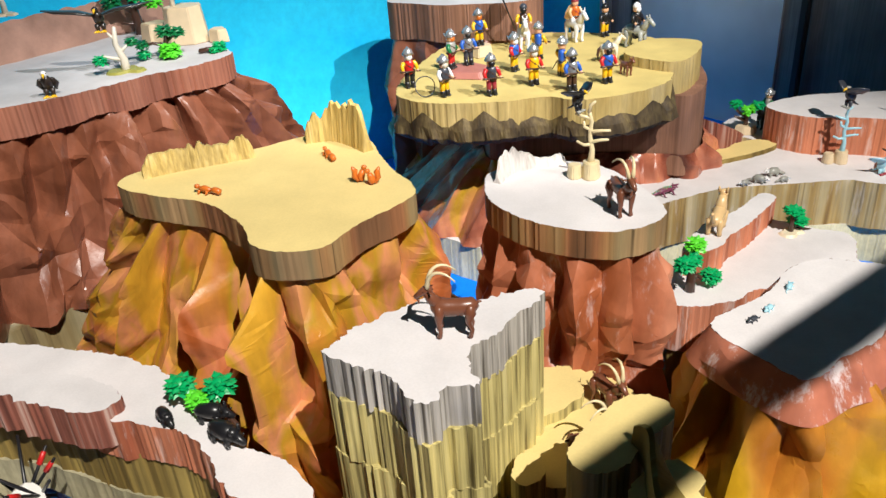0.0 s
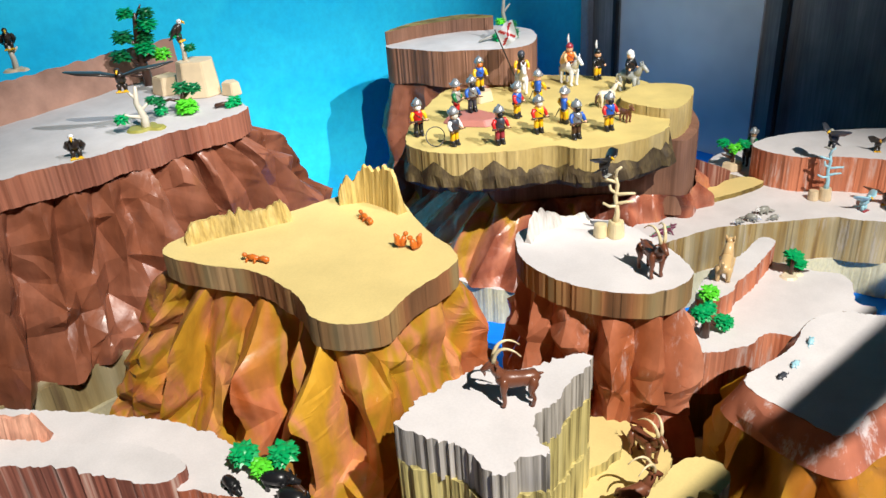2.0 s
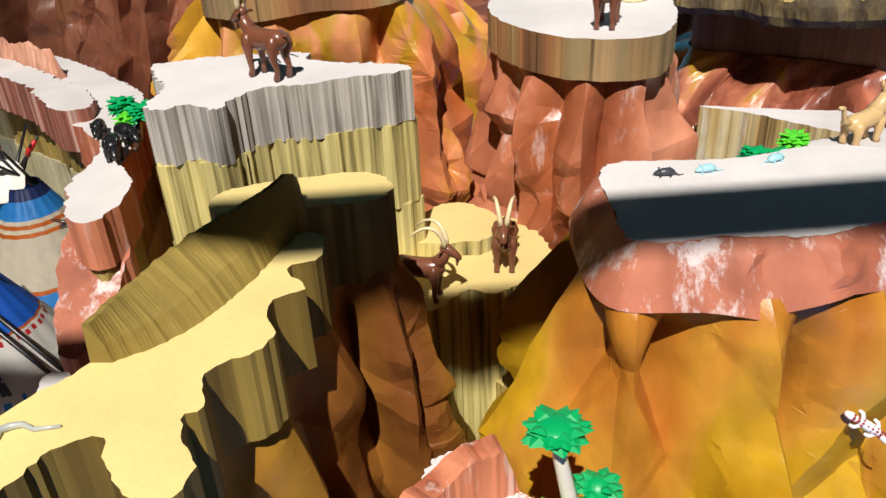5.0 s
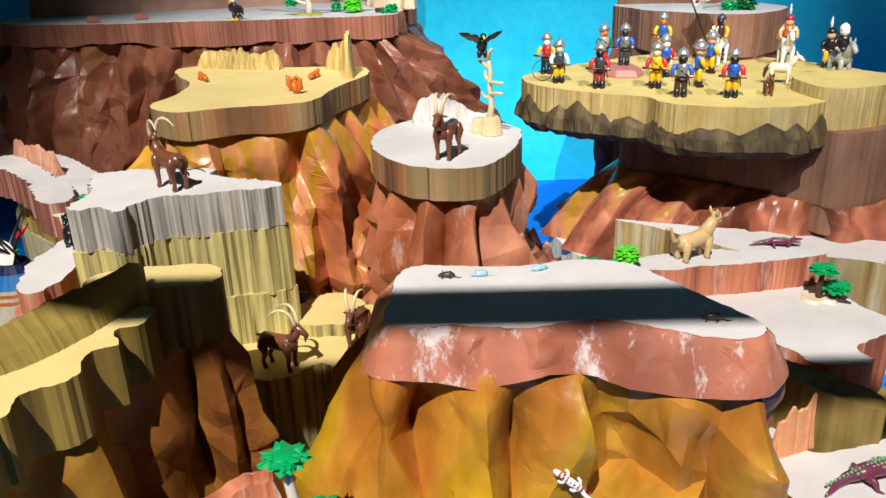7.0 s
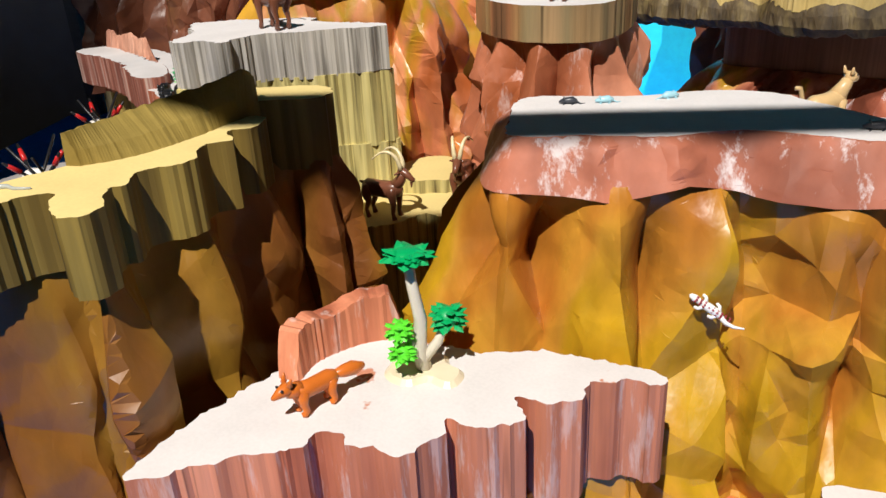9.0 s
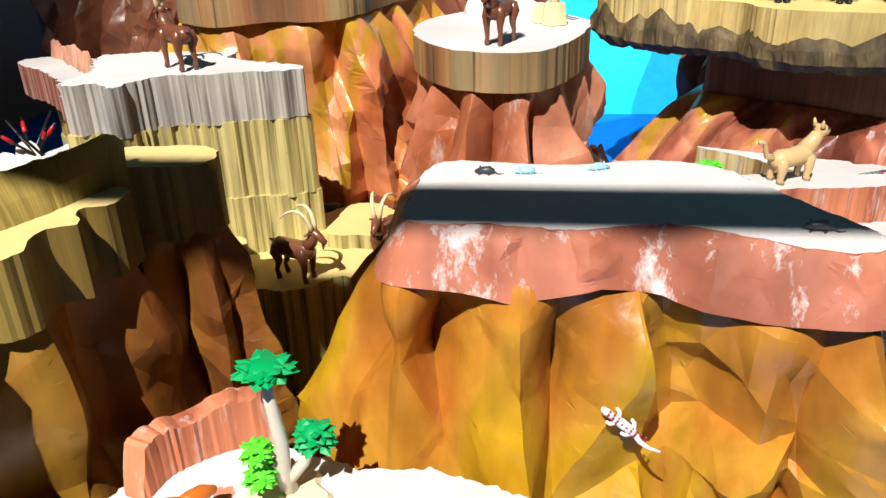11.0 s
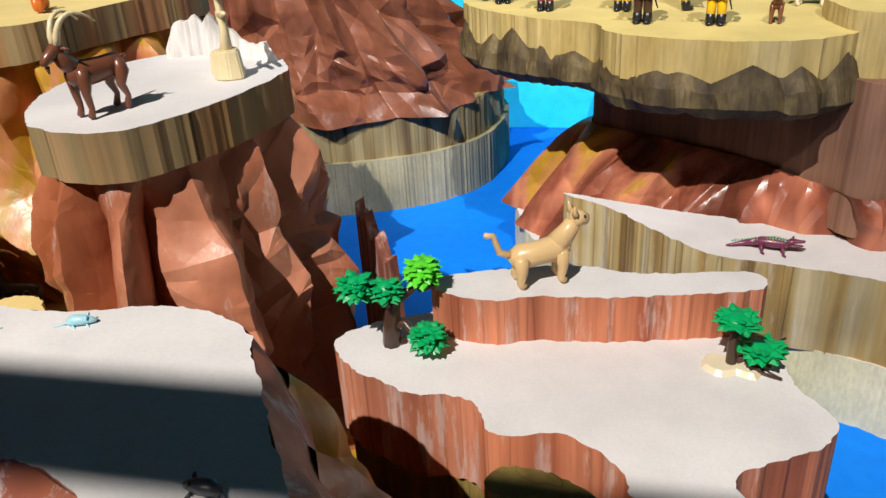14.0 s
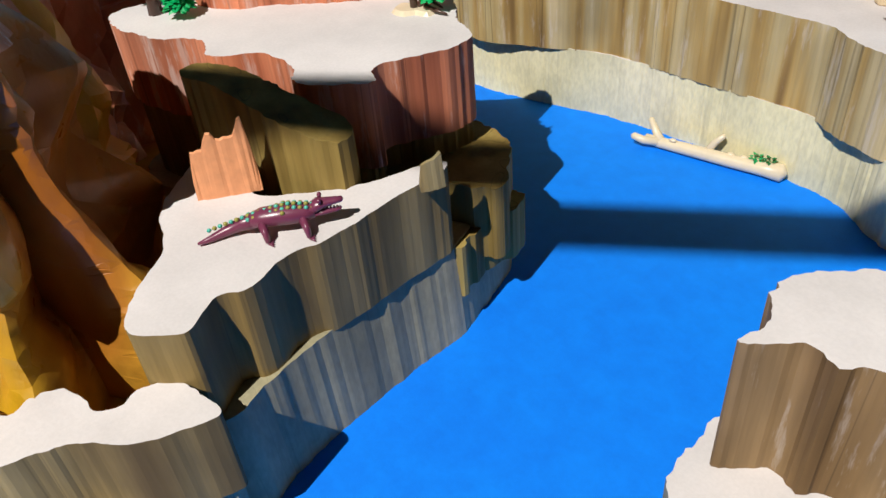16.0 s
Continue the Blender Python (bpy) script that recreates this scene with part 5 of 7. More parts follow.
def raccoon(x, y, yaw, s, label):
    ob = thing("toy_raccoon", label, "toy raccoon", "toy raccoons", m=at(x, y, 0.172, yaw, s))
    bm = bmesh.new()
    tube(bm, [(-0.013, 0, 0.009), (-0.008, 0, 0.0115), (0.004, 0, 0.012), (0.012, 0, 0.010)], [0.005, 0.0085, 0.009, 0.006], 0, 10)
    for lx in (-0.007, 0.008):
        for t in (1, -1):
            tube(bm, [(lx, t * 0.005, 0.007), (lx + 0.001, t * 0.006, 0.0012)], [0.0035, 0.002], 0, 6)
    part("body", bm, GREY_P, ob)
    bm = bmesh.new()
    tube(bm, [(0.013, 0, 0.013), (0.018, 0, 0.0125), (0.0225, 0, 0.0105)], [0.0052, 0.0042, 0.0016], 0, 10)
    for t in (1, -1):
        ball(bm, (0.014, t * 0.0045, 0.0175), 0.0018, 0, 6)
        ball(bm, (0.0178, t * 0.003, 0.0138), (0.0018, 0.0016, 0.0016), 1, 6)
    part("head", bm, [WHITE, BLACK], ob, "white face with black mask")
    limb("tail", ob, [(-0.013, 0, 0.009), (-0.021, 0, 0.006), (-0.028, 0, 0.004)], [0.003, 0.0036, 0.0018], GREY_P)


raccoon(0.575, 1.452, 200, 0.59, "small grey plastic raccoon on the white ledge")
raccoon(0.605, 1.462, -30, 0.82, "grey plastic raccoon with masked face on the ledge")
raccoon(0.640, 1.492, 190, 0.86, "grey plastic raccoon with masked face on the ledge")
raccoon(0.650, 1.462, 10, 0.59, "small grey plastic raccoon on the white ledge")


# ---- crocodiles, lizard, snakes ----
def crocodile(m, label):
    ob = thing("toy_crocodile", label, "toy crocodile", "toy crocodiles", m=m @ Matrix.Diagonal((0.76, 0.96, 0.98, 1)))
    bm = bmesh.new()
    tube(bm, [(-0.02, 0, 0.011), (-0.01, 0, 0.0125), (0.012, 0, 0.0130), (0.028, 0, 0.0125), (0.036, 0, 0.013)], [0.0058, 0.0080, 0.0088, 0.0078, 0.006], 0, 12, 0.85)
    part("body", bm, PURPLE, ob)
    limb("tail", ob, [(-0.018, 0, 0.011), (-0.03, 0.002, 0.008), (-0.044, 0.0, 0.005), (-0.058, -0.005, 0.0035), (-0.068, -0.008, 0.003)], [0.0062, 0.005, 0.0038, 0.0025, 0.001], PURPLE, 8)
    bm = bmesh.new()
    tube(bm, [(0.034, 0, 0.0145), (0.040, 0, 0.0175), (0.047, 0, 0.0185), (0.056, 0, 0.0190), (0.062, 0, 0.0195)], [0.006, 0.0064, 0.0045, 0.0034, 0.0026], 0, 10, 0.7)
    tube(bm, [(0.036, 0, 0.0115), (0.045, 0, 0.0118), (0.056, 0, 0.0122), (0.060, 0, 0.0125)], [0.0052, 0.0045, 0.0034, 0.002], 0, 10, 0.45)
    for s in (1, -1):
        ball(bm, (0.0425, s * 0.0042, 0.0222), 0.0022, 0, 8)
        for k in range(5):
            tube(bm, [(0.047 + k * 0.003, s * 0.0026, 0.0165), (0.047 + k * 0.003, s * 0.0026, 0.0145)], [0.0007, 0.0002], 1, 4)
    part("head", bm, [PURPLE, WHITE], ob, "open-mouthed head with white teeth")
    for x in (-0.010, 0.026):
        for s in (1, -1):
            bm = bmesh.new()
            tube(bm, [(x, s * 0.006, 0.010), (x + 0.003, s * 0.0135, 0.008), (x + 0.004, s * 0.016, 0.002)], [0.0042, 0.0033, 0.0022], 0, 8)
            for t in (-1, 0, 1):
                tube(bm, [(x + 0.004, s * 0.016, 0.0015), (x + 0.009, s * (0.017 + t * 0.003), 0.001)], [0.0013, 0.0006], 0, 5)
            part("leg", bm, PURPLE, ob)
    bm = bmesh.new()
    for i in range(19):
        x = -0.058 + i * 0.0052
        w = 0.0015 + 0.0055 * max(0, 1 - abs(x - 0.01) / 0.052)
        z = 0.0045 + 0.0165 * max(0, 1 - (abs(x - 0.015) / 0.085) ** 1.3)
        for k in range(-2, 3):
            if abs(k) * 0.0033 <= w:
                ball(bm, (x, k * 0.0033, z - abs(k) * 0.0013), (0.0024, 0.0014, 0.0017), abs(i + k) % 2, 6)
    part("scale_crest", bm, [TURQUOISE, MOSS], ob, "raised turquoise and gold back scales")


crocodile(at(0.668, 0.928, 0.171, facing(0.55, 0.83)), "purple plastic crocodile with turquoise scales, mouth open")
crocodile(at(0.418, 1.424, 0.172, facing(0.88, 0.45), 0.75), "purple plastic crocodile with turquoise scales, mouth open")


def lizard(m, label):
    ob = thing("toy_lizard", label, "toy lizard", m=m)
    bm = bmesh.new()
    tube(bm, [(0.020, 0, 0.003), (0.016, 0, 0.0036), (0.010, 0, 0.0032), (0.002, 0, 0.004), (-0.008, 0, 0.0036), (-0.013, 0.001, 0.003)], [0.0022, 0.0034, 0.0026, 0.0042, 0.0038, 0.0026], 0, 10, 0.7)
    for x in (0.006, -0.008):
        for s in (1, -1):
            tube(bm, [(x, s * 0.003, 0.003), (x + 0.002, s * 0.0062, 0.0025), (x + 0.005, s * 0.0068, 0.0012)], [0.0020, 0.0017, 0.0016], 0, 6)
    part("body", bm, WHITE, ob)
    limb("tail", ob, [(-0.012, 0.001, 0.003), (-0.018, 0.003, 0.0045), (-0.025, 0.002, 0.0075), (-0.032, -0.002, 0.012)], [0.0027, 0.0022, 0.0016, 0.0008], WHITE)
    bm = bmesh.new()
    for i in range(9):
        x = 0.014 - i * 0.0042
        for k in (-1, 0, 1):
            ball(bm, (x, k * 0.0021, 0.0062 - abs(k) * 0.0011 - (0.002 if x < -0.014 else 0)), (0.0013, 0.0012, 0.0010), 0, 6)
    part("spots", bm, DARK_RED, ob, "dark red spots along the back")


lz, lx = Vector((0.55, -0.74, 0.36)).normalized(), Vector((-0.016, -0.037, 0.033))
lx = (lx - lz * lx.dot(lz)).normalized()
ly = lz.cross(lx)
sheet = gold_sheet.data
tree = BVHTree.FromPolygons([v.co for v in sheet.vertices], [p.vertices for p in sheet.polygons])
spot = max((tree.ray_cast(Vector((0.4973, 0.7044, 0.2350)) + lx * a + ly * b + lz * 0.15, -lz)[0] - lx * a - ly * b for a in (-0.016, 0.0, 0.012) for b in (-0.004, 0.004)), key=lambda p: p.dot(lz))
lizard(Matrix(((lx.x, ly.x, lz.x, spot.x), (lx.y, ly.y, lz.y, spot.y), (lx.z, ly.z, lz.z, spot.z), (0, 0, 0, 1))) @ Matrix.Scale(0.78, 4), "white plastic lizard with red spots on the gold paper")


def snake(pts, radii, mat, label):
    ob = thing("toy_snake", label, "toy snake", m=None)
    line = curve([(p[0], p[1]) for p in pts], 0.004, closed=False)
    z = pts[0][2]
    n = len(line)
    prof = [radii * (0.55 + 0.6 * math.sin(math.pi * min(1, 0.12 + 0.88 * i / n) ** 0.8)) * (1 - 0.55 * (i / n) ** 3) for i in range(n)]
    bm = bmesh.new()
    tube(bm, [(*p, z + r * 0.72) for p, r in zip(line, prof)], prof, 0, 8, 0.8)
    part("body", bm, mat, ob)
    d = Vector(line[0] - line[2]).normalized()
    bm = bmesh.new()
    h = Vector((*line[0], z + radii * 0.8))
    tube(bm, [h - Vector((*d, 0)) * 0.003, h + Vector((*d, 0.1)) * 0.003, h + Vector((*d, 0)) * 0.009], [radii * 0.8, radii * 1.1, radii * 0.5], 0, 8, 0.7)
    part("head", bm, mat, ob)


snake([(0.262, 0.295, 0.373), (0.257, 0.302), (0.254, 0.309), (0.260, 0.3135), (0.262, 0.320), (0.252, 0.3175), (0.243, 0.316), (0.242, 0.325), (0.251, 0.331), (0.246, 0.338), (0.250, 0.345), (0.256, 0.346), (0.263, 0.353)], 0.0026, GREY_SNAKE, "pale grey plastic snake coiled on the sand stair")
snake([(0.045, 0.401, 0.21), (0.056, 0.392), (0.059, 0.382), (0.070, 0.386), (0.079, 0.380), (0.074, 0.368), (0.064, 0.364), (0.070, 0.352), (0.068, 0.342)], 0.0028, plastic("snake_green_plastic", (0.02, 0.06, 0.045)), "dark green plastic snake winding on the white shelf")


# ---- beetles and mice on the white plateau ----
def critter(x, y, z, yaw, mat, label, s=1.0):
    ob = thing("toy_mouse", label, "toy mouse", "toy mice", m=at(x, y, z, yaw, s * 0.62))
    bm = bmesh.new()
    tube(bm, [(-0.009, 0, 0.004), (-0.004, 0, 0.0055), (0.004, 0, 0.005), (0.010, 0, 0.0042), (0.013, 0, 0.0035)], [0.003, 0.0052, 0.0046, 0.003, 0.0012], 0, 10, 0.9)
    for t in (1, -1):
        ball(bm, (0.007, t * 0.003, 0.008), (0.001, 0.002, 0.002), 0, 6)
        for lx in (-0.005, 0.006):
            tube(bm, [(lx, t * 0.0035, 0.002), (lx + 0.002, t * 0.006, 0.0008)], [0.0013, 0.0008], 0, 5)
    part("body", bm, mat, ob)
    limb("tail", ob, [(-0.009, 0, 0.004), (-0.014, 0.002, 0.0015), (-0.020, -0.001, 0.001)], [0.0012, 0.0009, 0.0005], mat, 6)


critter(0.358, 0.727, 0.356, facing(-0.8, -0.6), SLATE, "slate-grey plastic mouse on the white plateau")
critter(0.379, 0.746, 0.356, facing(-0.7, -0.7), ICE, "pale blue plastic mouse on the white plateau")
critter(0.412, 0.786, 0.356, facing(0.5, 0.85), ICE, "pale blue plastic mouse on the white plateau")
critter(0.566, 0.787, 0.356, facing(-0.8, -0.5), SLATE, "slate-grey plastic mouse at the plateau's rim", 1.15)


def boar(x, y, yaw, s, label):
    beast("toy_boar", label, "toy boar", at(x, y, 0.295, yaw, s), BLACK, [(-0.016, 0.014, 0.005), (-0.01, 0.015, 0.0085), (0.004, 0.016, 0.0095), (0.012, 0.016, 0.008)], [(0.010, 0.016, 0.008), (0.016, 0.015, 0.007)],
          [(0.017, 0.015, 0.0065), (0.023, 0.012, 0.0042), (0.028, 0.010, 0.003)], [(0.009, 0.012, 0.005), (-0.010, 0.012, 0.005)], [(-0.016, 0.016, 0.0012), (-0.021, 0.014, 0.0008)], 0.0024, group="toy boars")


boar(-0.226, 0.664, facing(0.6, -0.6), 0.7, "small black plastic boar on the curved plateau")
boar(-0.155, 0.634, facing(0.9, -0.5), 1.0, "black plastic boar with its young on the plateau")
boar(-0.178, 0.664, facing(0.9, -0.1), 0.9, "black plastic boar beside the bush")


# ---- birds ----
def bird(m, body_mat, head_mat, feet_mat, label, wings=0.0, category="toy eagle", wing_mat=None, name="toy_eagle"):
    ob = thing(name, label, category, m=m)
    bm = bmesh.new()
    tube(bm, [(-0.007, 0, 0.012), (-0.003, 0, 0.018), (0.003, 0, 0.026), (0.006, 0, 0.031)], [0.004, 0.0085, 0.0082, 0.005], 0, 10)
    tube(bm, [(-0.006, 0, 0.012), (-0.013, 0, 0.006), (-0.019, 0, 0.003)], [0.005, 0.0045, 0.003], 0, 8, 0.4)
    part("body", bm, body_mat, ob)
    bm = bmesh.new()
    ball(bm, (0.008, 0, 0.036), (0.0055, 0.0048, 0.0052), 0, 10)
    tube(bm, [(0.012, 0, 0.0365), (0.0165, 0, 0.035), (0.018, 0, 0.032)], [0.0024, 0.0018, 0.0006], 1, 6)
    for s in (1, -1):
        ball(bm, (0.011, s * 0.0036, 0.0378), 0.0009, 2, 5)
    part("head", bm, [head_mat, YELLOW_P, BLACK], ob)
    for s in (1, -1):
        bm = bmesh.new()
        if wings:
            span = wings
            tube(bm, [(0.002, s * 0.006, 0.027), (0.006, s * span * 0.35, 0.034), (0.0, s * span * 0.7, 0.036), (-0.008, s * span, 0.039)], [0.009, 0.014, 0.013, 0.005], 0, 8, 0.22)
        else:
            tube(bm, [(0.004, s * 0.0085, 0.028), (-0.002, s * 0.0105, 0.020), (-0.010, s * 0.0085, 0.009)], [0.0035, 0.0060, 0.002], 0, 8, 0.8)
        part("wing", bm, wing_mat or body_mat, ob)
        bm = bmesh.new()
        tube(bm, [(0.001, s * 0.0045, 0.012), (0.002, s * 0.005, 0.002)], [0.0044, 0.0026], 1, 6)
        for t in (-1, 0, 1):
            tube(bm, [(0.002, s * 0.005, 0.0018), (0.009, s * 0.005 + t * 0.004, 0.0012)], [0.0024, 0.0014], 0, 5)
        part("foot", bm, [feet_mat, body_mat], ob)
    return ob


FEATHER = plastic("dark_feather_plastic", (0.030, 0.022, 0.018))
bird(at(-0.556, 1.186, 0.485, -70), FEATHER, WHITE, YELLOW_P, "dark plastic eagle with white head, wings folded")
bird(at(0.210, 0.968, 0.4965, facing(0.75, -0.65), 0.72), BLACK, BLACK, GREY_P, "black plastic crow with spread wings on a bare branch", 0.032, "toy crow", name="toy_crow")


# ---- trees ----
def limbs_tree(label, m, wood, branches, clumps, base=None, name="toy_tree", category="toy tree", stone=None):
    """A moulded tree: a trunk of joined limbs, leaf rosettes, and a foot."""
    ob = thing(name, label, category, m=m)
    bm = bmesh.new()
    for pts, r0, r1 in branches:
        n = len(pts)
        tube(bm, pts, [r0 + (r1 - r0) * i / (n - 1) for i in range(n)], 0, 8)
    part("trunk", bm, wood, ob)
    for k, (c, r, mat, n) in enumerate(clumps):
        bm = bmesh.new()
        if n < 0:
            leaf_clump(bm, c, r, -n * 5, 0, 0.35, 0.60, k + len(clumps), 0.1)
            ball(bm, (c[0], c[1], c[2] + r * 0.12), (r * 0.75, r * 0.75, r * 0.22), 0, 12)
        else:
            leaf_clump(bm, c, r, int(n * 2.6), 0, 0.85, 0.46, k + len(clumps), -0.6)
            ball(bm, c, (r * 0.66, r * 0.66, r * 0.55), 0, 10)
        part("leaf_clump", bm, mat, ob)
    if base:
        bm = slab_bm(jagged(base, 0.001, 0.0, 3.0, step=0.004), 0.0, 0.004, 0.004)
        part("foot_plate", bm, [stone or BEIGE, stone or BEIGE], ob, "flat moulded foot plate")
    return ob


BLOB = [(-0.028, -0.006), (-0.012, -0.018), (0.004, -0.012), (0.022, -0.020), (0.028, -0.004), (0.016, 0.008), (0.012, 0.020), (-0.008, 0.014), (-0.022, 0.016)]
limbs_tree("small plastic palm with pale trunk on the white shelf", at(0.400, 0.518, 0.228, 40, 0.82), BONE,
           [([(0, 0, 0.002), (-0.003, 0, 0.02), (0.0, -0.003, 0.05), (-0.006, 0.002, 0.08), (-0.008, 0.006, 0.102)], 0.0068, 0.0038), ([(0, 0, 0.012), (0.012, 0.004, 0.026), (0.017, 0.007, 0.04)], 0.0048, 0.0035), ([(-0.003, -0.001, 0.03), (-0.012, -0.005, 0.030)], 0.0040, 0.0028)],
           [((-0.008, 0.006, 0.100), 0.0165, LEAF, -8), ((0.020, 0.008, 0.046), 0.0155, LEAF, 14), ((-0.016, -0.008, 0.042), 0.012, LIME, 12), ((-0.014, -0.014, 0.026), 0.012, LIME, 12)], BLOB)
limbs_tree("dark-trunked plastic tree with green leaf rosettes on the terrace", at(0.367, 0.993, 0.228, 48, 0.86), DARK_BROWN,
           [([(0, 0, 0), (0.001, 0, 0.02), (0.004, 0.002, 0.04), (0.0, 0.0, 0.052)], 0.0085, 0.006), ([(0.002, 0, 0.040), (-0.012, 0, 0.05), (-0.022, -0.002, 0.058)], 0.005, 0.003), ([(0.003, 0, 0.042), (0.018, 0.006, 0.05), (0.026, 0.01, 0.06)], 0.0055, 0.003), ([(0.003, 0, 0.018), (0.014, -0.004, 0.024), (0.024, -0.010, 0.012), (0.030, -0.012, 0.008)], 0.0045, 0.002), ([(0, 0, 0), (0.012, 0.002, 0.002)], 0.006, 0.003), ([(0.026, 0.01, 0.05), (0.04, 0.014, 0.05)], 0.004, 0.002)],
           [((-0.026, -0.002, 0.060), 0.017, LEAF, 24), ((0.0, -0.002, 0.056), 0.015, LEAF, 16), ((0.030, 0.012, 0.066), 0.017, LIME, 20), ((0.034, -0.016, 0.018), 0.017, LEAF, 26)])
limbs_tree("small plastic palm with brown trunk and fallen twig", at(0.552, 1.150, 0.228, 40, 0.85), DARK_BROWN,
           [([(0, 0, 0.002), (-0.001, 0, 0.02), (0.001, 0.001, 0.045)], 0.0045, 0.003), ([(0.004, 0, 0.006), (0.018, 0.006, 0.012), (0.034, 0.010, 0.014)], 0.003, 0.0015), ([(0.012, -0.004, 0.006), (0.026, -0.012, 0.004), (0.036, -0.016, 0.002)], 0.003, 0.0012), ([(0.018, 0.0, 0.010), (0.030, -0.004, 0.004)], 0.002, 0.001), ([(0.02, 0.006, 0.012), (0.042, 0.016, 0.02)], 0.002, 0.001)],
           [((0.001, 0.001, 0.044), 0.0155, LEAF, -8), ((0.022, 0.002, 0.018), 0.0165, LEAF, -9)], [(x * 0.7, y * 0.7) for x, y in BLOB])


def stump_tree(m, wood, label):
    """A bare, forked tree on a cut stone."""
    ob = thing("bare_tree", label, "toy tree", m=m)
    bm = bmesh.new()
    tube(bm, [(0, 0, 0.028), (0.002, 0, 0.05), (-0.002, 0.002, 0.075), (0.0, 0, 0.1), (-0.004, 0.002, 0.118)], [0.0068, 0.0045, 0.004, 0.0036, 0.003], 0, 8)
    for a, b, c in (((0, 0, 0.064), (0.014, -0.008, 0.068), (0.024, -0.014, 0.069)), ((0.0, 0.0, 0.082), (0.014, -0.008, 0.084), (0.026, -0.016, 0.085)), ((0, 0, 0.06), (-0.010, 0.006, 0.058), (-0.020, 0.013, 0.064)), ((-0.001, 0, 0.085), (-0.010, 0.006, 0.09), (-0.011, 0.007, 0.099)), ((-0.002, 0.001, 0.105), (-0.012, 0.008, 0.108), (-0.022, 0.014, 0.112)), ((-0.004, 0.002, 0.115), (-0.002, 0, 0.128), (0.004, -0.004, 0.134))):
        tube(bm, [a, b, c], [0.0034, 0.0028, 0.0022], 0, 8)
    part("trunk", bm, wood, ob)
    for c, s, h in (((0.0, 0.0), 0.017, 0.03), ((-0.024, 0.012), 0.014, 0.024)):
        bm = bmesh.new()
        pts = [(c[0] + s * math.cos(a) * (1 + 0.15 * math.cos(3 * a)), c[1] + s * math.sin(a)) for a in (2 * math.pi * k / 9 for k in range(9))]
        low = [bm.verts.new((*p, 0)) for p in pts]
        top = [bm.verts.new((c[0] + (p[0] - c[0]) * 0.82, c[1] + (p[1] - c[1]) * 0.82, h)) for p in pts]
        for k in range(9):
            bm.faces.new((low[k], low[(k + 1) % 9], top[(k + 1) % 9], top[k]))
        bm.faces.new(top)
        bm.faces.new(low[::-1])
        bmesh.ops.bevel(bm, geom=bm.edges[:], offset=0.0015, segments=2, affect="EDGES")
        part("stone", bm, CREAM if wood is CREAM else STONE, ob, "cream moulded stone foot")
    return ob


stump_tree(at(0.226, 0.962, 0.414, facing(0.95, 0.3), 0.72), CREAM, "bare cream plastic tree on a cream stone")
stump_tree(at(0.785, 1.545, 0.172, 20, 0.85), ICE, "bare pale blue plastic tree on sand stones")


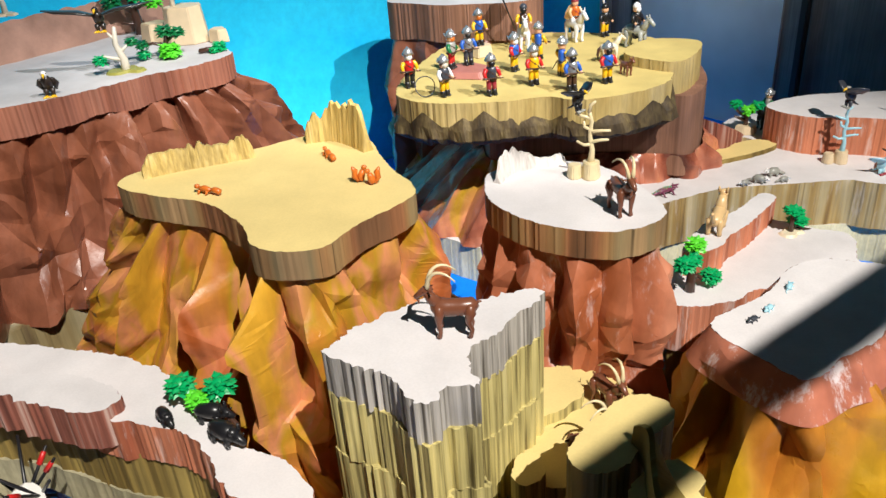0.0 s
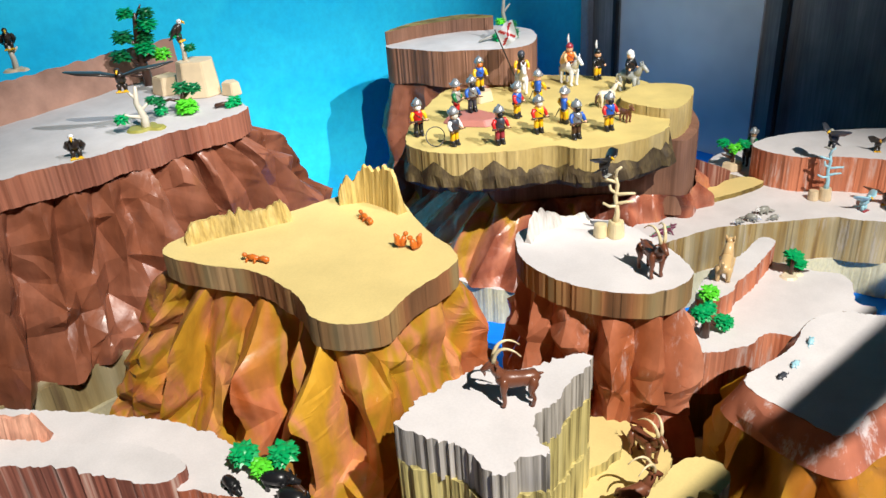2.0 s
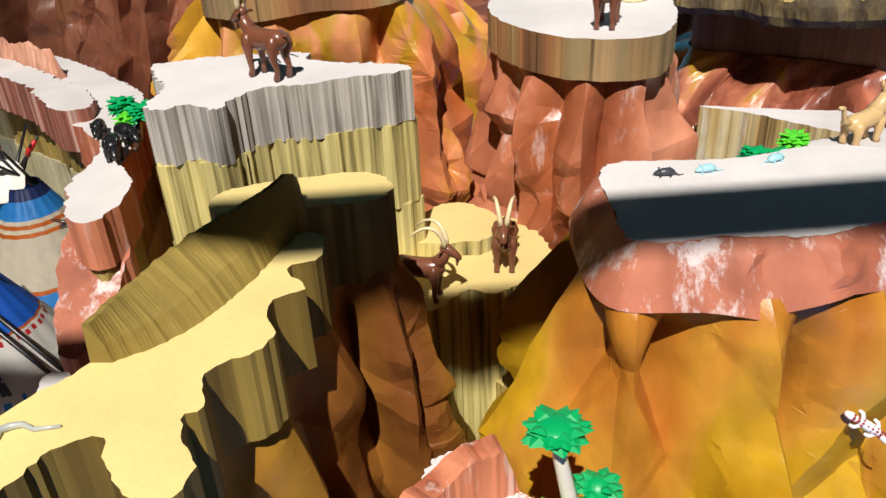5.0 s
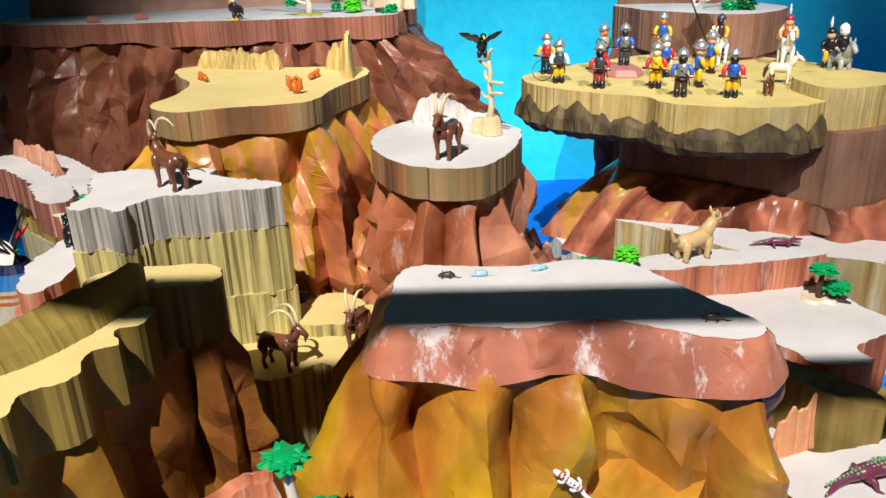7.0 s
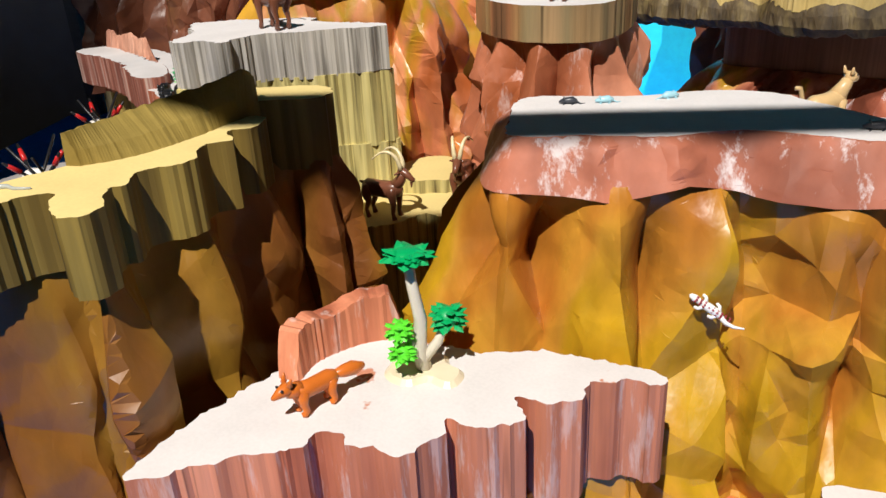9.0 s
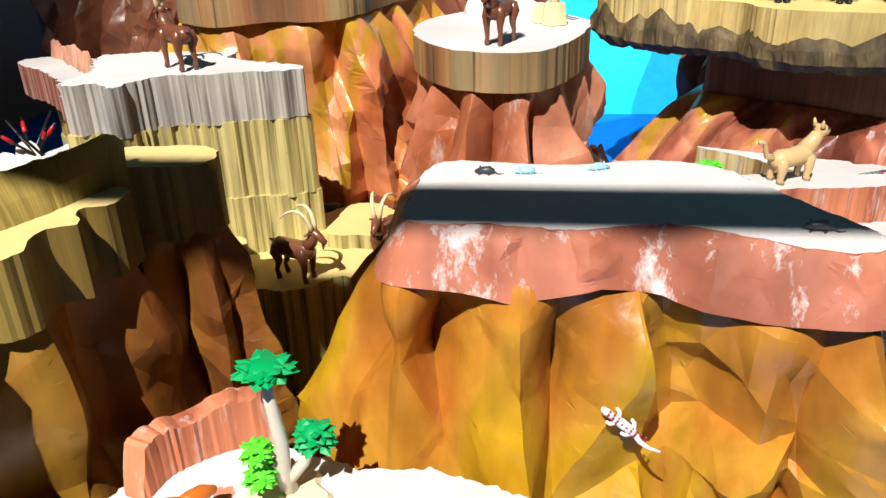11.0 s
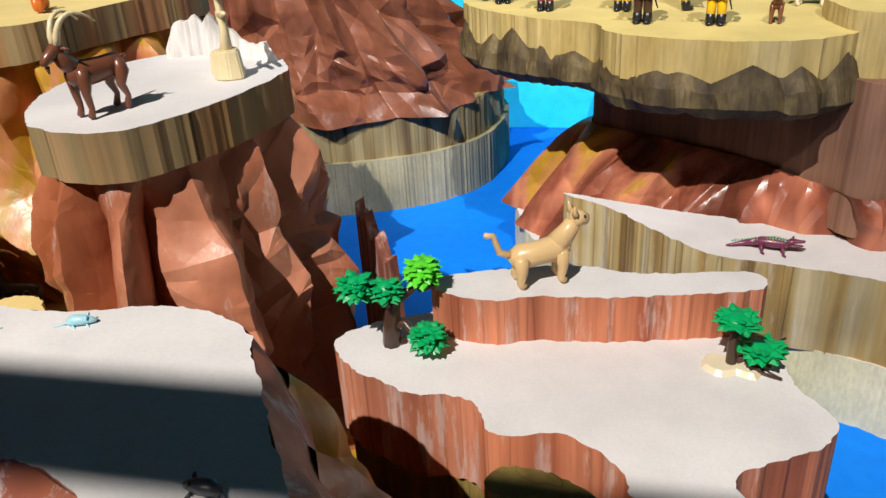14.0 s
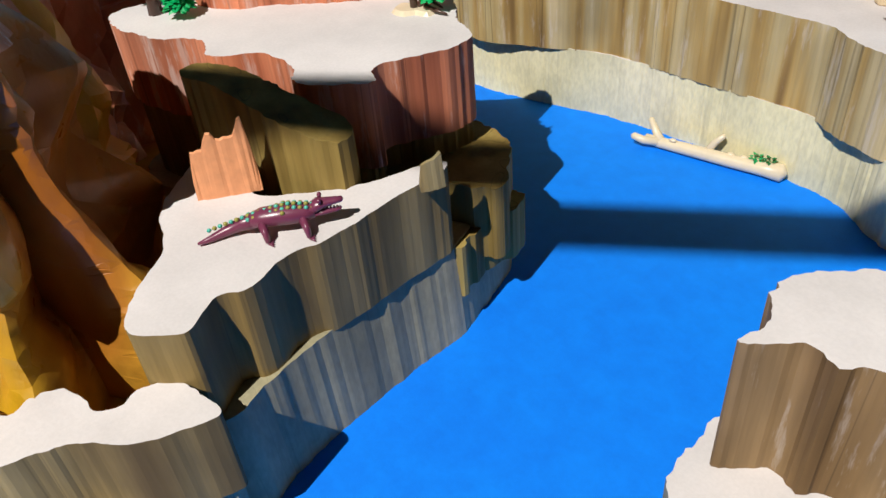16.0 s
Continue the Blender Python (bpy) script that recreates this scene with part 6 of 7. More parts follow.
# ---- toy figures, each one plain moulded shape ----
def figure(x, y, z, yaw, shirt, vest, legs, hat, label, beard=None, gun=True, s=1.0, lift=0.0, boots=True, feather=None, cape=None):
    bm = bmesh.new()
    mats = [shirt, vest, legs, hat, SKIN, BLACK, beard or SKIN, feather or WHITE, cape or shirt, DARK_BROWN]
    for t in (1, -1):
        tube(bm, [(0, t * 0.0052, 0.009), (0, t * 0.0050, 0.019), (0, t * 0.0046, 0.029)], [0.0045, 0.0046, 0.0050], 2, 8)
        tube(bm, [(0.001, t * 0.0053, 0.002), (0, t * 0.0052, 0.011)], [0.0050, 0.0046], 5 if boots else 2, 8)
        ball(bm, (0.003, t * 0.0053, 0.0022), (0.0062, 0.0042, 0.0024), 5 if boots else 2, 8)
        tube(bm, [(0, t * 0.0095, 0.046), (0.001, t * 0.0135, 0.040), (0.006, t * 0.0140, 0.033)], [0.0040, 0.0037, 0.0030], 0, 8)
        ball(bm, (0.0085, t * 0.0135, 0.0312), 0.0028, 4, 8)
    tube(bm, [(0, 0, 0.028), (0, 0, 0.034), (0, 0, 0.043), (0, 0, 0.0485), (0, 0, 0.051)], [0.0095, 0.0088, 0.0100, 0.0085, 0.0045], 1, 10, 0.72)
    tube(bm, [(0, 0, 0.0285), (0, 0, 0.0305)], [0.0100, 0.0098], 5, 10, 0.75)
    tube(bm, [(-0.0005, -0.0085, 0.0465), (0.0068, -0.001, 0.040), (0.0058, 0.0085, 0.0315)], [0.0015, 0.0016, 0.0015], 3 if not beard else 9, 6)
    tube(bm, [(0, 0, 0.051), (0, 0, 0.054), (0, 0, 0.0605), (0, 0, 0.0635)], [0.0058, 0.0072, 0.0072, 0.0055], 4, 12)
    if beard:
        tube(bm, [(0.0022, 0, 0.0505), (0.0026, 0, 0.0545), (0.0016, 0, 0.0575)], [0.0045, 0.0066, 0.0066], 6, 10)
    if hat in (SILVER,):
        tube(bm, [(0, 0, 0.0605), (0, 0, 0.0635), (0, 0, 0.0685), (0, 0, 0.0715)], [0.0096, 0.0092, 0.0070, 0.0030], 3, 12)
        tube(bm, [(0.0135, 0, 0.0648), (0.007, 0, 0.0612), (0, 0, 0.0600), (-0.007, 0, 0.0612), (-0.0135, 0, 0.0648)], [0.0012, 0.0088, 0.0112, 0.0088, 0.0012], 3, 8, 0.16)
        tube(bm, [(0.0075, 0, 0.0655), (0.003, 0, 0.0725), (-0.003, 0, 0.0725), (-0.0075, 0, 0.0655)], [0.0008, 0.0014, 0.0014, 0.0008], 3, 6)
    else:
        tube(bm, [(-0.0006, 0, 0.0585), (-0.0006, 0, 0.062), (-0.0006, 0, 0.0662), (-0.0006, 0, 0.068)], [0.0078, 0.0079, 0.0058, 0.003], 3, 12)
        if feather:
            tube(bm, [(-0.004, 0, 0.066), (-0.006, 0, 0.076), (-0.005, 0, 0.086)], [0.0016, 0.0028, 0.0008], 7, 6, 0.3)
    if cape:
        tube(bm, [(-0.008, 0, 0.05), (-0.012, 0, 0.038), (-0.013, 0, 0.026)], [0.010, 0.015, 0.017], 8, 10, 0.2)
    if gun:
        tube(bm, [(0.0105, -0.021, 0.0335), (0.0105, -0.008, 0.0325), (0.0105, 0.018, 0.0305)], [0.0020, 0.0014, 0.0009], 9, 6)
        tube(bm, [(-0.001, 0.0105, 0.028), (-0.010, 0.0135, 0.014)], [0.0011, 0.0007], 5, 6)
    m = at(x, y, z + lift, yaw, s * 1.03)
    me_ob = part("toy_figure", bm, mats)
    me_ob.matrix_basis = m
    return tagged(me_ob, label, "toy figure", "toy figures on the overhang")


FACE = -62
ZS = 0.383
figure(-0.045, 1.487, ZS, FACE, YELLOW_P, RED, BLACK, SILVER, "toy figure in yellow and red with silver helmet", WHITE)
figure(0.023, 1.422, ZS, FACE + 20, WHITE, SLATE, YELLOW_P, SILVER, "toy figure in white and grey with silver helmet", BONE)
figure(0.106, 1.415, ZS, FACE, RED, SLATE, DARK_RED, SILVER, "toy figure in red and maroon with silver helmet", BLACK)
figure(0.182, 1.464, ZS, FACE, RED, YELLOW_P, YELLOW_P, SILVER, "toy figure in red and yellow with silver helmet", BONE)
figure(0.246, 1.420, ZS, FACE, BLUE, SILVER, DARK_BROWN, SILVER, "toy figure in blue and steel with silver helmet", BLACK)
figure(0.236, 1.508, ZS, FACE + 100, YELLOW_P, BLUE, YELLOW_P, SILVER, "toy figure in blue and yellow seen from behind")
figure(0.312, 1.455, ZS, FACE, RED, BLUE, YELLOW_P, SILVER, "toy figure in red, blue and yellow with silver helmet", BLACK)
figure(0.150, 1.562, ZS, FACE + 30, RED, BLUE, YELLOW_P, SILVER, "toy figure in red and blue with silver helmet", WHITE)
figure(0.200, 1.640, ZS, FACE + 120, YELLOW_P, BLUE, YELLOW_P, SILVER, "toy figure in blue and yellow turned away")
figure(0.030, 1.560, ZS + 0.012, FACE + 40, DARK_LEAF, GREY_P, RED, SILVER, "toy figure in green on a pink stone", ORANGE)
figure(0.062, 1.580, ZS + 0.012, FACE, BLUE, SILVER, SLATE, SILVER, "toy figure in steel and blue on a pink stone", BLACK)
figure(0.082, 1.690, ZS + 0.022, FACE, YELLOW_P, BLUE, YELLOW_P, SILVER, "toy figure in yellow standing on a sand stone", ORANGE)


def moulded_stone(name, label, pts, z, h, mat, category="stone"):
    bm = bmesh.new()
    c = np.mean(np.array(pts), axis=0)
    low = [bm.verts.new((*p, z)) for p in pts]
    top = [bm.verts.new((*(c + (np.array(p) - c) * 0.84), z + h)) for p in pts]
    n = len(pts)
    for k in range(n):
        bm.faces.new((low[k], low[(k + 1) % n], top[(k + 1) % n], top[k]))
    bm.faces.new(top)
    bm.faces.new(low[::-1])
    bmesh.ops.bevel(bm, geom=bm.edges[:], offset=0.0015, segments=2, affect="EDGES")
    return tagged(part(name, bm, mat), label, category)


moulded_stone("pink_stone", "flat pink moulded stone under two toy figures", [(0.0, 1.555), (0.03, 1.525), (0.085, 1.512), (0.118, 1.53), (0.11, 1.57), (0.07, 1.61), (0.02, 1.605)], ZS, 0.012, PINK_STONE)
moulded_stone("sand_stone", "sand-coloured moulded stone on the ochre plateau", [(0.055, 1.69), (0.08, 1.665), (0.11, 1.68), (0.108, 1.71), (0.08, 1.72)], ZS, 0.022, STONE)


def horse(m, coat, mane, label):
    return beast("toy_horse", label, "toy horse", m, coat, [(-0.024, 0.037, 0.008), (-0.018, 0.038, 0.0115), (0, 0.036, 0.0108), (0.016, 0.038, 0.0115), (0.022, 0.040, 0.008)], [(0.016, 0.041, 0.0095), (0.026, 0.053, 0.0068), (0.030, 0.062, 0.0055)],
                 [(0.030, 0.065, 0.0055), (0.038, 0.060, 0.0046), (0.046, 0.053, 0.0038)], [(0.017, 0.036, 0.0065), (-0.019, 0.036, 0.0068)], [(-0.025, 0.042, 0.003), (-0.031, 0.034, 0.0048), (-0.034, 0.020, 0.0035), (-0.033, 0.012, 0.001)], 0.0034, group="toy horses", tail_mat=mane)


horse(at(0.175, 1.735, ZS, FACE - 25, 1.0), WHITE, GREY_P, "white plastic horse with a rider on the overhang")
rider = figure(0.175, 1.735, ZS + 0.022, FACE - 25, YELLOW_P, DARK_BROWN, YELLOW_P, SLATE, "toy rider in yellow with a dark helmet", BLACK, gun=False)
flag = thing("flag", "white flag with a red ragged cross on a dark pole", "flag", m=at(0.158, 1.715, ZS + 0.044, 30, 1.35, 0, -24))
limb("pole", flag, [(0, 0, 0), (0, 0, 0.03), (0, 0, 0.085)], 0.0011, BLACK, 6)
bm = bmesh.new()
cols, rows_ = 13, 11
gridv = [[bm.verts.new((0.001 + i * 0.0026, 0.0022 * math.sin(i * 0.7 + j * 0.25), 0.050 + j * 0.0033)) for i in range(cols)] for j in range(rows_)]
for j in range(rows_ - 1):
    for i in range(cols - 1):
        f = bm.faces.new((gridv[j][i], gridv[j][i + 1], gridv[j + 1][i + 1], gridv[j + 1][i]))
        d1, d2 = i / (cols - 2) - j / (rows_ - 2), i / (cols - 2) + j / (rows_ - 2) - 1
        f.material_index = 1 if (abs(d1) < 0.08 or abs(d2) < 0.08) and 0 < i < cols - 2 and 0 < j < rows_ - 2 else 0
bmesh.ops.solidify(bm, geom=bm.faces[:], thickness=0.0006)
part("cloth", bm, [WHITE, RED], flag, "white cloth with a red cross")
horse(at(0.285, 1.775, ZS, FACE, 1.0), WHITE, BLACK, "white and black plastic horse behind the figures")
figure(0.285, 1.775, ZS + 0.022, FACE, TAN, ORANGE, WHITE, DARK_RED, "toy rider in orange and tan with a white feather", None, False, feather=WHITE, cape=TAN)
figure(0.352, 1.80, ZS, FACE + 10, BLACK, BLACK, YELLOW_P, BLACK, "toy figure in black and yellow with a white feather", None, False, feather=WHITE)
horse(at(0.400, 1.690, ZS + 0.0, FACE + 15, 0.95), GREY_SNAKE, WHITE, "pale grey plastic horse with a rider in black")
figure(0.400, 1.690, ZS + 0.020, FACE + 15, BLACK, BLACK, SLATE, WHITE, "toy rider in black with white hair", WHITE, False)
horse(at(0.335, 1.60, ZS, FACE + 80, 0.72), BEIGE, DARK_BROWN, "small beige plastic pony carrying a load")
beast("toy_dog", "brown plastic dog standing near the rim", "toy dog", at(0.352, 1.50, ZS, FACE, 0.7), IBEX_BROWN,
      [(-0.02, 0.026, 0.005), (-0.014, 0.027, 0.008), (0.004, 0.027, 0.0085), (0.016, 0.029, 0.008)], [(0.014, 0.031, 0.007), (0.022, 0.040, 0.005)], [(0.022, 0.043, 0.006), (0.029, 0.042, 0.0042), (0.034, 0.040, 0.003)],
      [(0.013, 0.026, 0.005), (-0.014, 0.026, 0.005)], [(-0.019, 0.029, 0.002), (-0.028, 0.036, 0.0014)], 0.0028)

lasso = thing("lasso", "thin dark blue plastic lasso held by a toy figure", "lasso", m=at(-0.012, 1.425, ZS + 0.0185, 20, 1.0, 70, 0))
bm = bmesh.new()
tube(bm, [(0.018 * math.cos(2 * math.pi * k / 24), 0.018 * math.sin(2 * math.pi * k / 24), 0.002 * math.sin(4 * math.pi * k / 24)) for k in range(25)], [0.0009] * 25, 0, 6)
part("loop", bm, SLATE, lasso)

# ---- trees and birds of the high plateau ----
limbs_tree("large dark-trunked plastic tree with many leaf rosettes", at(-0.585, 1.60, 0.485, 20, 1.0), DARK_BROWN,
           [([(0, 0, 0), (0.0, 0, 0.03), (-0.004, 0, 0.07), (0.0, 0, 0.11), (0.004, 0, 0.14)], 0.010, 0.004), ([(0, 0, 0.04), (-0.02, 0, 0.055), (-0.04, 0, 0.06)], 0.006, 0.003), ([(0, 0, 0.05), (0.022, -0.005, 0.06), (0.034, -0.008, 0.055)], 0.006, 0.003), ([(-0.003, 0, 0.08), (-0.024, 0.004, 0.095)], 0.005, 0.003), ([(0, 0, 0.1), (0.018, 0, 0.115)], 0.004, 0.002), ([(0, 0, 0.02), (-0.03, -0.004, 0.025)], 0.005, 0.002), ([(0.003, 0, 0.13), (0.018, 0, 0.155)], 0.003, 0.0015)],
           [((-0.04, 0, 0.064), 0.020, DARK_LEAF, 16), ((0.036, -0.008, 0.060), 0.020, LIME, 14), ((-0.028, 0.004, 0.098), 0.022, DARK_LEAF, 16), ((0.020, 0, 0.118), 0.022, LEAF, 16), ((-0.014, 0, 0.142), 0.018, LEAF, 14), ((0.008, -0.006, 0.075), 0.022, LEAF, 16), ((0.012, 0.004, 0.095), 0.02, DARK_LEAF, 14), ((0.024, 0, 0.14), 0.017, DARK_LEAF, 12)])
rock_stand = moulded_stone("rock_stand", "tall sand-coloured moulded rock under the perched eagle", [(-0.495, 1.50), (-0.475, 1.475), (-0.432, 1.478), (-0.412, 1.50), (-0.422, 1.535), (-0.472, 1.545)], 0.485, 0.066, STONE)
moulded_stone("sand_stone", "smaller sand-coloured stone beside the tall rock", [(-0.555, 1.53), (-0.525, 1.505), (-0.498, 1.515), (-0.497, 1.545), (-0.525, 1.565)], 0.485, 0.034, STONE)
moulded_stone("sand_stone", "low sand-coloured stone beside the tall rock", [(-0.41, 1.49), (-0.385, 1.475), (-0.37, 1.49), (-0.385, 1.515), (-0.405, 1.515)], 0.485, 0.024, STONE)
limbs_tree("pale plastic snag with green leaves on the rock", at(-0.47, 1.508, 0.551, 30), BONE, [([(0, 0, 0), (0.001, 0, 0.018), (-0.002, 0, 0.036)], 0.005, 0.0035), ([(0, 0, 0.02), (0.010, -0.003, 0.026)], 0.003, 0.002)], [((0.012, -0.003, 0.022), 0.012, DARK_LEAF, 12), ((-0.008, 0.006, 0.048), 0.012, LEAF, 10)])
bird(at(-0.474, 1.508, 0.585, -10, 1.0), FEATHER, WHITE, YELLOW_P, "dark plastic eagle with white head perched on a snag")
limbs_tree("bare beige plastic tree with a flat mossy foot", at(-0.493, 1.314, 0.485, 20, 1.0), BONE,
           [([(0, 0, 0), (0.001, 0, 0.02), (-0.006, 0, 0.045), (-0.002, 0, 0.072)], 0.008, 0.003), ([(-0.002, 0, 0.02), (-0.02, -0.004, 0.026), (-0.028, -0.006, 0.03)], 0.0035, 0.002), ([(-0.004, 0, 0.03), (0.012, 0.002, 0.042)], 0.0035, 0.002), ([(-0.004, 0, 0.05), (-0.014, 0, 0.064)], 0.003, 0.002)],
           [((-0.034, -0.008, 0.024), 0.013, LEAF, 14), ((0.018, 0.006, 0.045), 0.012, DARK_LEAF, 10)], BLOB, stone=MOSS)
bird(at(-0.512, 1.306, 0.552, -80, 1.0), FEATHER, FEATHER, YELLOW_P, "large dark plastic eagle with wings spread wide", 0.085)
limbs_tree("dark plastic tree with bright green rosettes", at(-0.450, 1.395, 0.485, 10, 0.9), DARK_BROWN,
           [([(0, 0, 0), (-0.002, 0, 0.02), (0.002, 0, 0.04)], 0.007, 0.004), ([(0, 0, 0.022), (-0.024, -0.004, 0.03), (-0.04, -0.006, 0.026)], 0.004, 0.002), ([(0.001, 0, 0.03), (0.02, 0, 0.044)], 0.004, 0.002)],
           [((0.0, 0, 0.05), 0.018, DARK_LEAF, 14), ((0.024, 0, 0.046), 0.016, DARK_LEAF, 12), ((0.006, -0.012, 0.016), 0.022, LIME, 26), ((-0.044, -0.008, 0.030), 0.014, DARK_LEAF, 14), ((-0.044, -0.008, 0.012), 0.014, LEAF, 14)])
limbs_tree("fallen dark plastic log with green leaves", at(-0.378, 1.415, 0.485, 20, 0.75), DARK_BROWN, [([(-0.03, 0, 0.006), (-0.01, 0, 0.008), (0.012, 0, 0.007)], 0.006, 0.005)], [((0.016, 0, 0.012), 0.018, LEAF, 18), ((0.002, -0.010, 0.006), 0.013, LEAF, 12)], name="fallen_log", category="toy log")
for x, y in ((-0.80, 1.02), (-0.76, 1.10)):
    moulded_stone("red_stone", "small rust-red stone on the grey plateau", [(x - 0.018, y), (x, y - 0.012), (x + 0.016, y - 0.004), (x + 0.014, y + 0.012), (x - 0.008, y + 0.012)], 0.485, 0.012, PINK_STONE)

limbs_tree("grey bare-barked plastic tree on the brown tower", at(0.150, 1.885, 0.470, 30, 1.0), GREY_P,
           [([(0, 0, 0), (0.003, 0, 0.03), (-0.003, 0, 0.06), (0.002, 0, 0.10)], 0.007, 0.003), ([(0, 0, 0.012), (-0.03, 0, 0.012), (-0.07, 0, 0.004)], 0.005, 0.002), ([(0, 0, 0.06), (0.016, 0, 0.075)], 0.003, 0.002)],
           [((0.012, -0.01, 0.012), 0.020, DARK_LEAF, 14), ((-0.022, -0.012, 0.008), 0.017, LEAF, 14), ((-0.010, 0.0, 0.04), 0.013, LIME, 10), ((0.02, 0, 0.03), 0.014, DARK_LEAF, 10)])
limbs_tree("bare beige plastic snag on the brown ridge", at(-0.785, 1.50, 0.553, 20, 1.0), BONE, [([(0, 0, 0), (0.001, 0, 0.02), (-0.002, 0, 0.045)], 0.006, 0.004), ([(0, 0, 0.03), (0.012, 0.004, 0.042)], 0.003, 0.002)], [], [(x * 0.7, y * 0.7) for x, y in BLOB], stone=STONE)
bird(at(-0.785, 1.50, 0.592, -60, 1.0), FEATHER, FEATHER, YELLOW_P, "dark plastic eagle with folded wings on a snag")
# ---- things of the long ledge ----
bird(at(0.782, 1.545, 0.285, 200, 1.05), SLATE, GREY_P, GREY_P, "slate plastic vulture with raised wings on the bare tree", 0.03, "toy vulture", name="toy_vulture")
bird(at(0.905, 1.60, 0.25, -100, 0.75), FEATHER, PINK_STONE, YELLOW_P, "dark plastic vulture with spread wings on the red ledge", 0.025, "toy vulture", name="toy_vulture")
bird(at(0.890, 1.505, 0.172, -110, 0.85), DARK_BROWN, TAN, YELLOW_P, "brown plastic eagle with wings raised beside the ledge", 0.05)
bird(at(0.835, 1.482, 0.172, -60, 0.9), ICE, ICE, DARK_RED, "pale blue plastic bird with spread wings on the ledge", 0.03, "toy bird", name="toy_bird")
bird(at(0.905, 1.445, 0.172, -140, 0.9), ICE, WHITE, DARK_RED, "pale blue and white plastic bird near the rim", 0.035, "toy bird", name="toy_bird")
limbs_tree("small dark plastic tree with flat green tops on a stone", at(0.655, 1.735, 0.172, 0, 0.9), DARK_BROWN,
           [([(0, 0, 0.018), (0, 0, 0.035), (0.003, 0, 0.055)], 0.006, 0.004), ([(0, 0, 0.04), (-0.022, 0, 0.055), (-0.028, 0, 0.07)], 0.004, 0.003), ([(0, 0, 0.04), (0.022, 0.004, 0.058)], 0.004, 0.002), ([(0, 0, 0.03), (-0.03, -0.004, 0.045)], 0.005, 0.002)],
           [((-0.028, 0, 0.074), 0.017, LEAF, 12), ((0.026, 0.004, 0.066), 0.018, LEAF, 12), ((0.0, -0.006, 0.060), 0.018, LIME, 12)])
moulded_stone("sand_stone", "sand-coloured moulded stone under the small tree", [(0.63, 1.735), (0.645, 1.715), (0.67, 1.715), (0.682, 1.735), (0.67, 1.752), (0.645, 1.752)], 0.172, 0.018, STONE)
horse(at(0.705, 1.755, 0.172, 200, 0.85), BLACK, BLACK, "black plastic horse with a rider on the ledge")
figure(0.705, 1.755, 0.192, 200, DARK_LEAF, GREY_P, BLACK, SILVER, "toy rider in green with silver helmet", None, False, s=0.95)
slab("ochre_patch", ledge, [(0.52, 1.555), (0.60, 1.575), (0.69, 1.63), (0.655, 1.665), (0.58, 1.63), (0.53, 1.60)], 0.171, 0.182, SAND_TOP, OLIVE_SIDE)

log = thing("driftwood_log", "cream plastic log with green tufts on the water", "toy log", m=at(0.688, 1.438, 0.0, facing(0.155, 0.042)))
bm = bmesh.new()
tube(bm, [(-0.078, 0.002, 0.009), (-0.062, 0.002, 0.007), (-0.03, 0.0, 0.008), (0.02, -0.003, 0.0085), (0.055, -0.004, 0.009), (0.076, -0.005, 0.010)], [0.005, 0.0065, 0.0072, 0.0075, 0.008, 0.010], 0, 10)
tube(bm, [(-0.060, 0.002, 0.009), (-0.070, 0.009, 0.017), (-0.078, 0.013, 0.028)], [0.0055, 0.0045, 0.0035], 0, 8)
tube(bm, [(-0.062, 0.001, 0.008), (-0.078, -0.006, 0.010), (-0.090, -0.008, 0.014)], [0.0055, 0.005, 0.004], 0, 8)
tube(bm, [(-0.005, 0.002, 0.012), (0.000, 0.005, 0.022), (0.008, 0.007, 0.031)], [0.005, 0.004, 0.003], 0, 8)
for x in (-0.045, 0.02, 0.034):
    ball(bm, (x, -0.001, 0.0155), (0.005, 0.0032, 0.002), 0, 8)
part("trunk", bm, BEIGE, log)
for x, mat in ((0.047, LEAF), (0.061, DARK_LEAF)):
    bm = bmesh.new()
    leaf_clump(bm, (x, 0, 0.018), 0.008, 18, 0)
    part("leaf_clump", bm, mat, log)

# ---- the camp with two tepees ----
CANVAS = plain("white_canvas", (0.74, 0.72, 0.68), 0.6, var=0.05)
CANVAS2 = plain("cream_canvas", (0.66, 0.60, 0.48), 0.6, var=0.05)
NAVY = plastic("navy_plastic", (0.015, 0.03, 0.13), 0.45)
AZURE = plastic("azure_plastic", (0.03, 0.26, 0.68), 0.45)


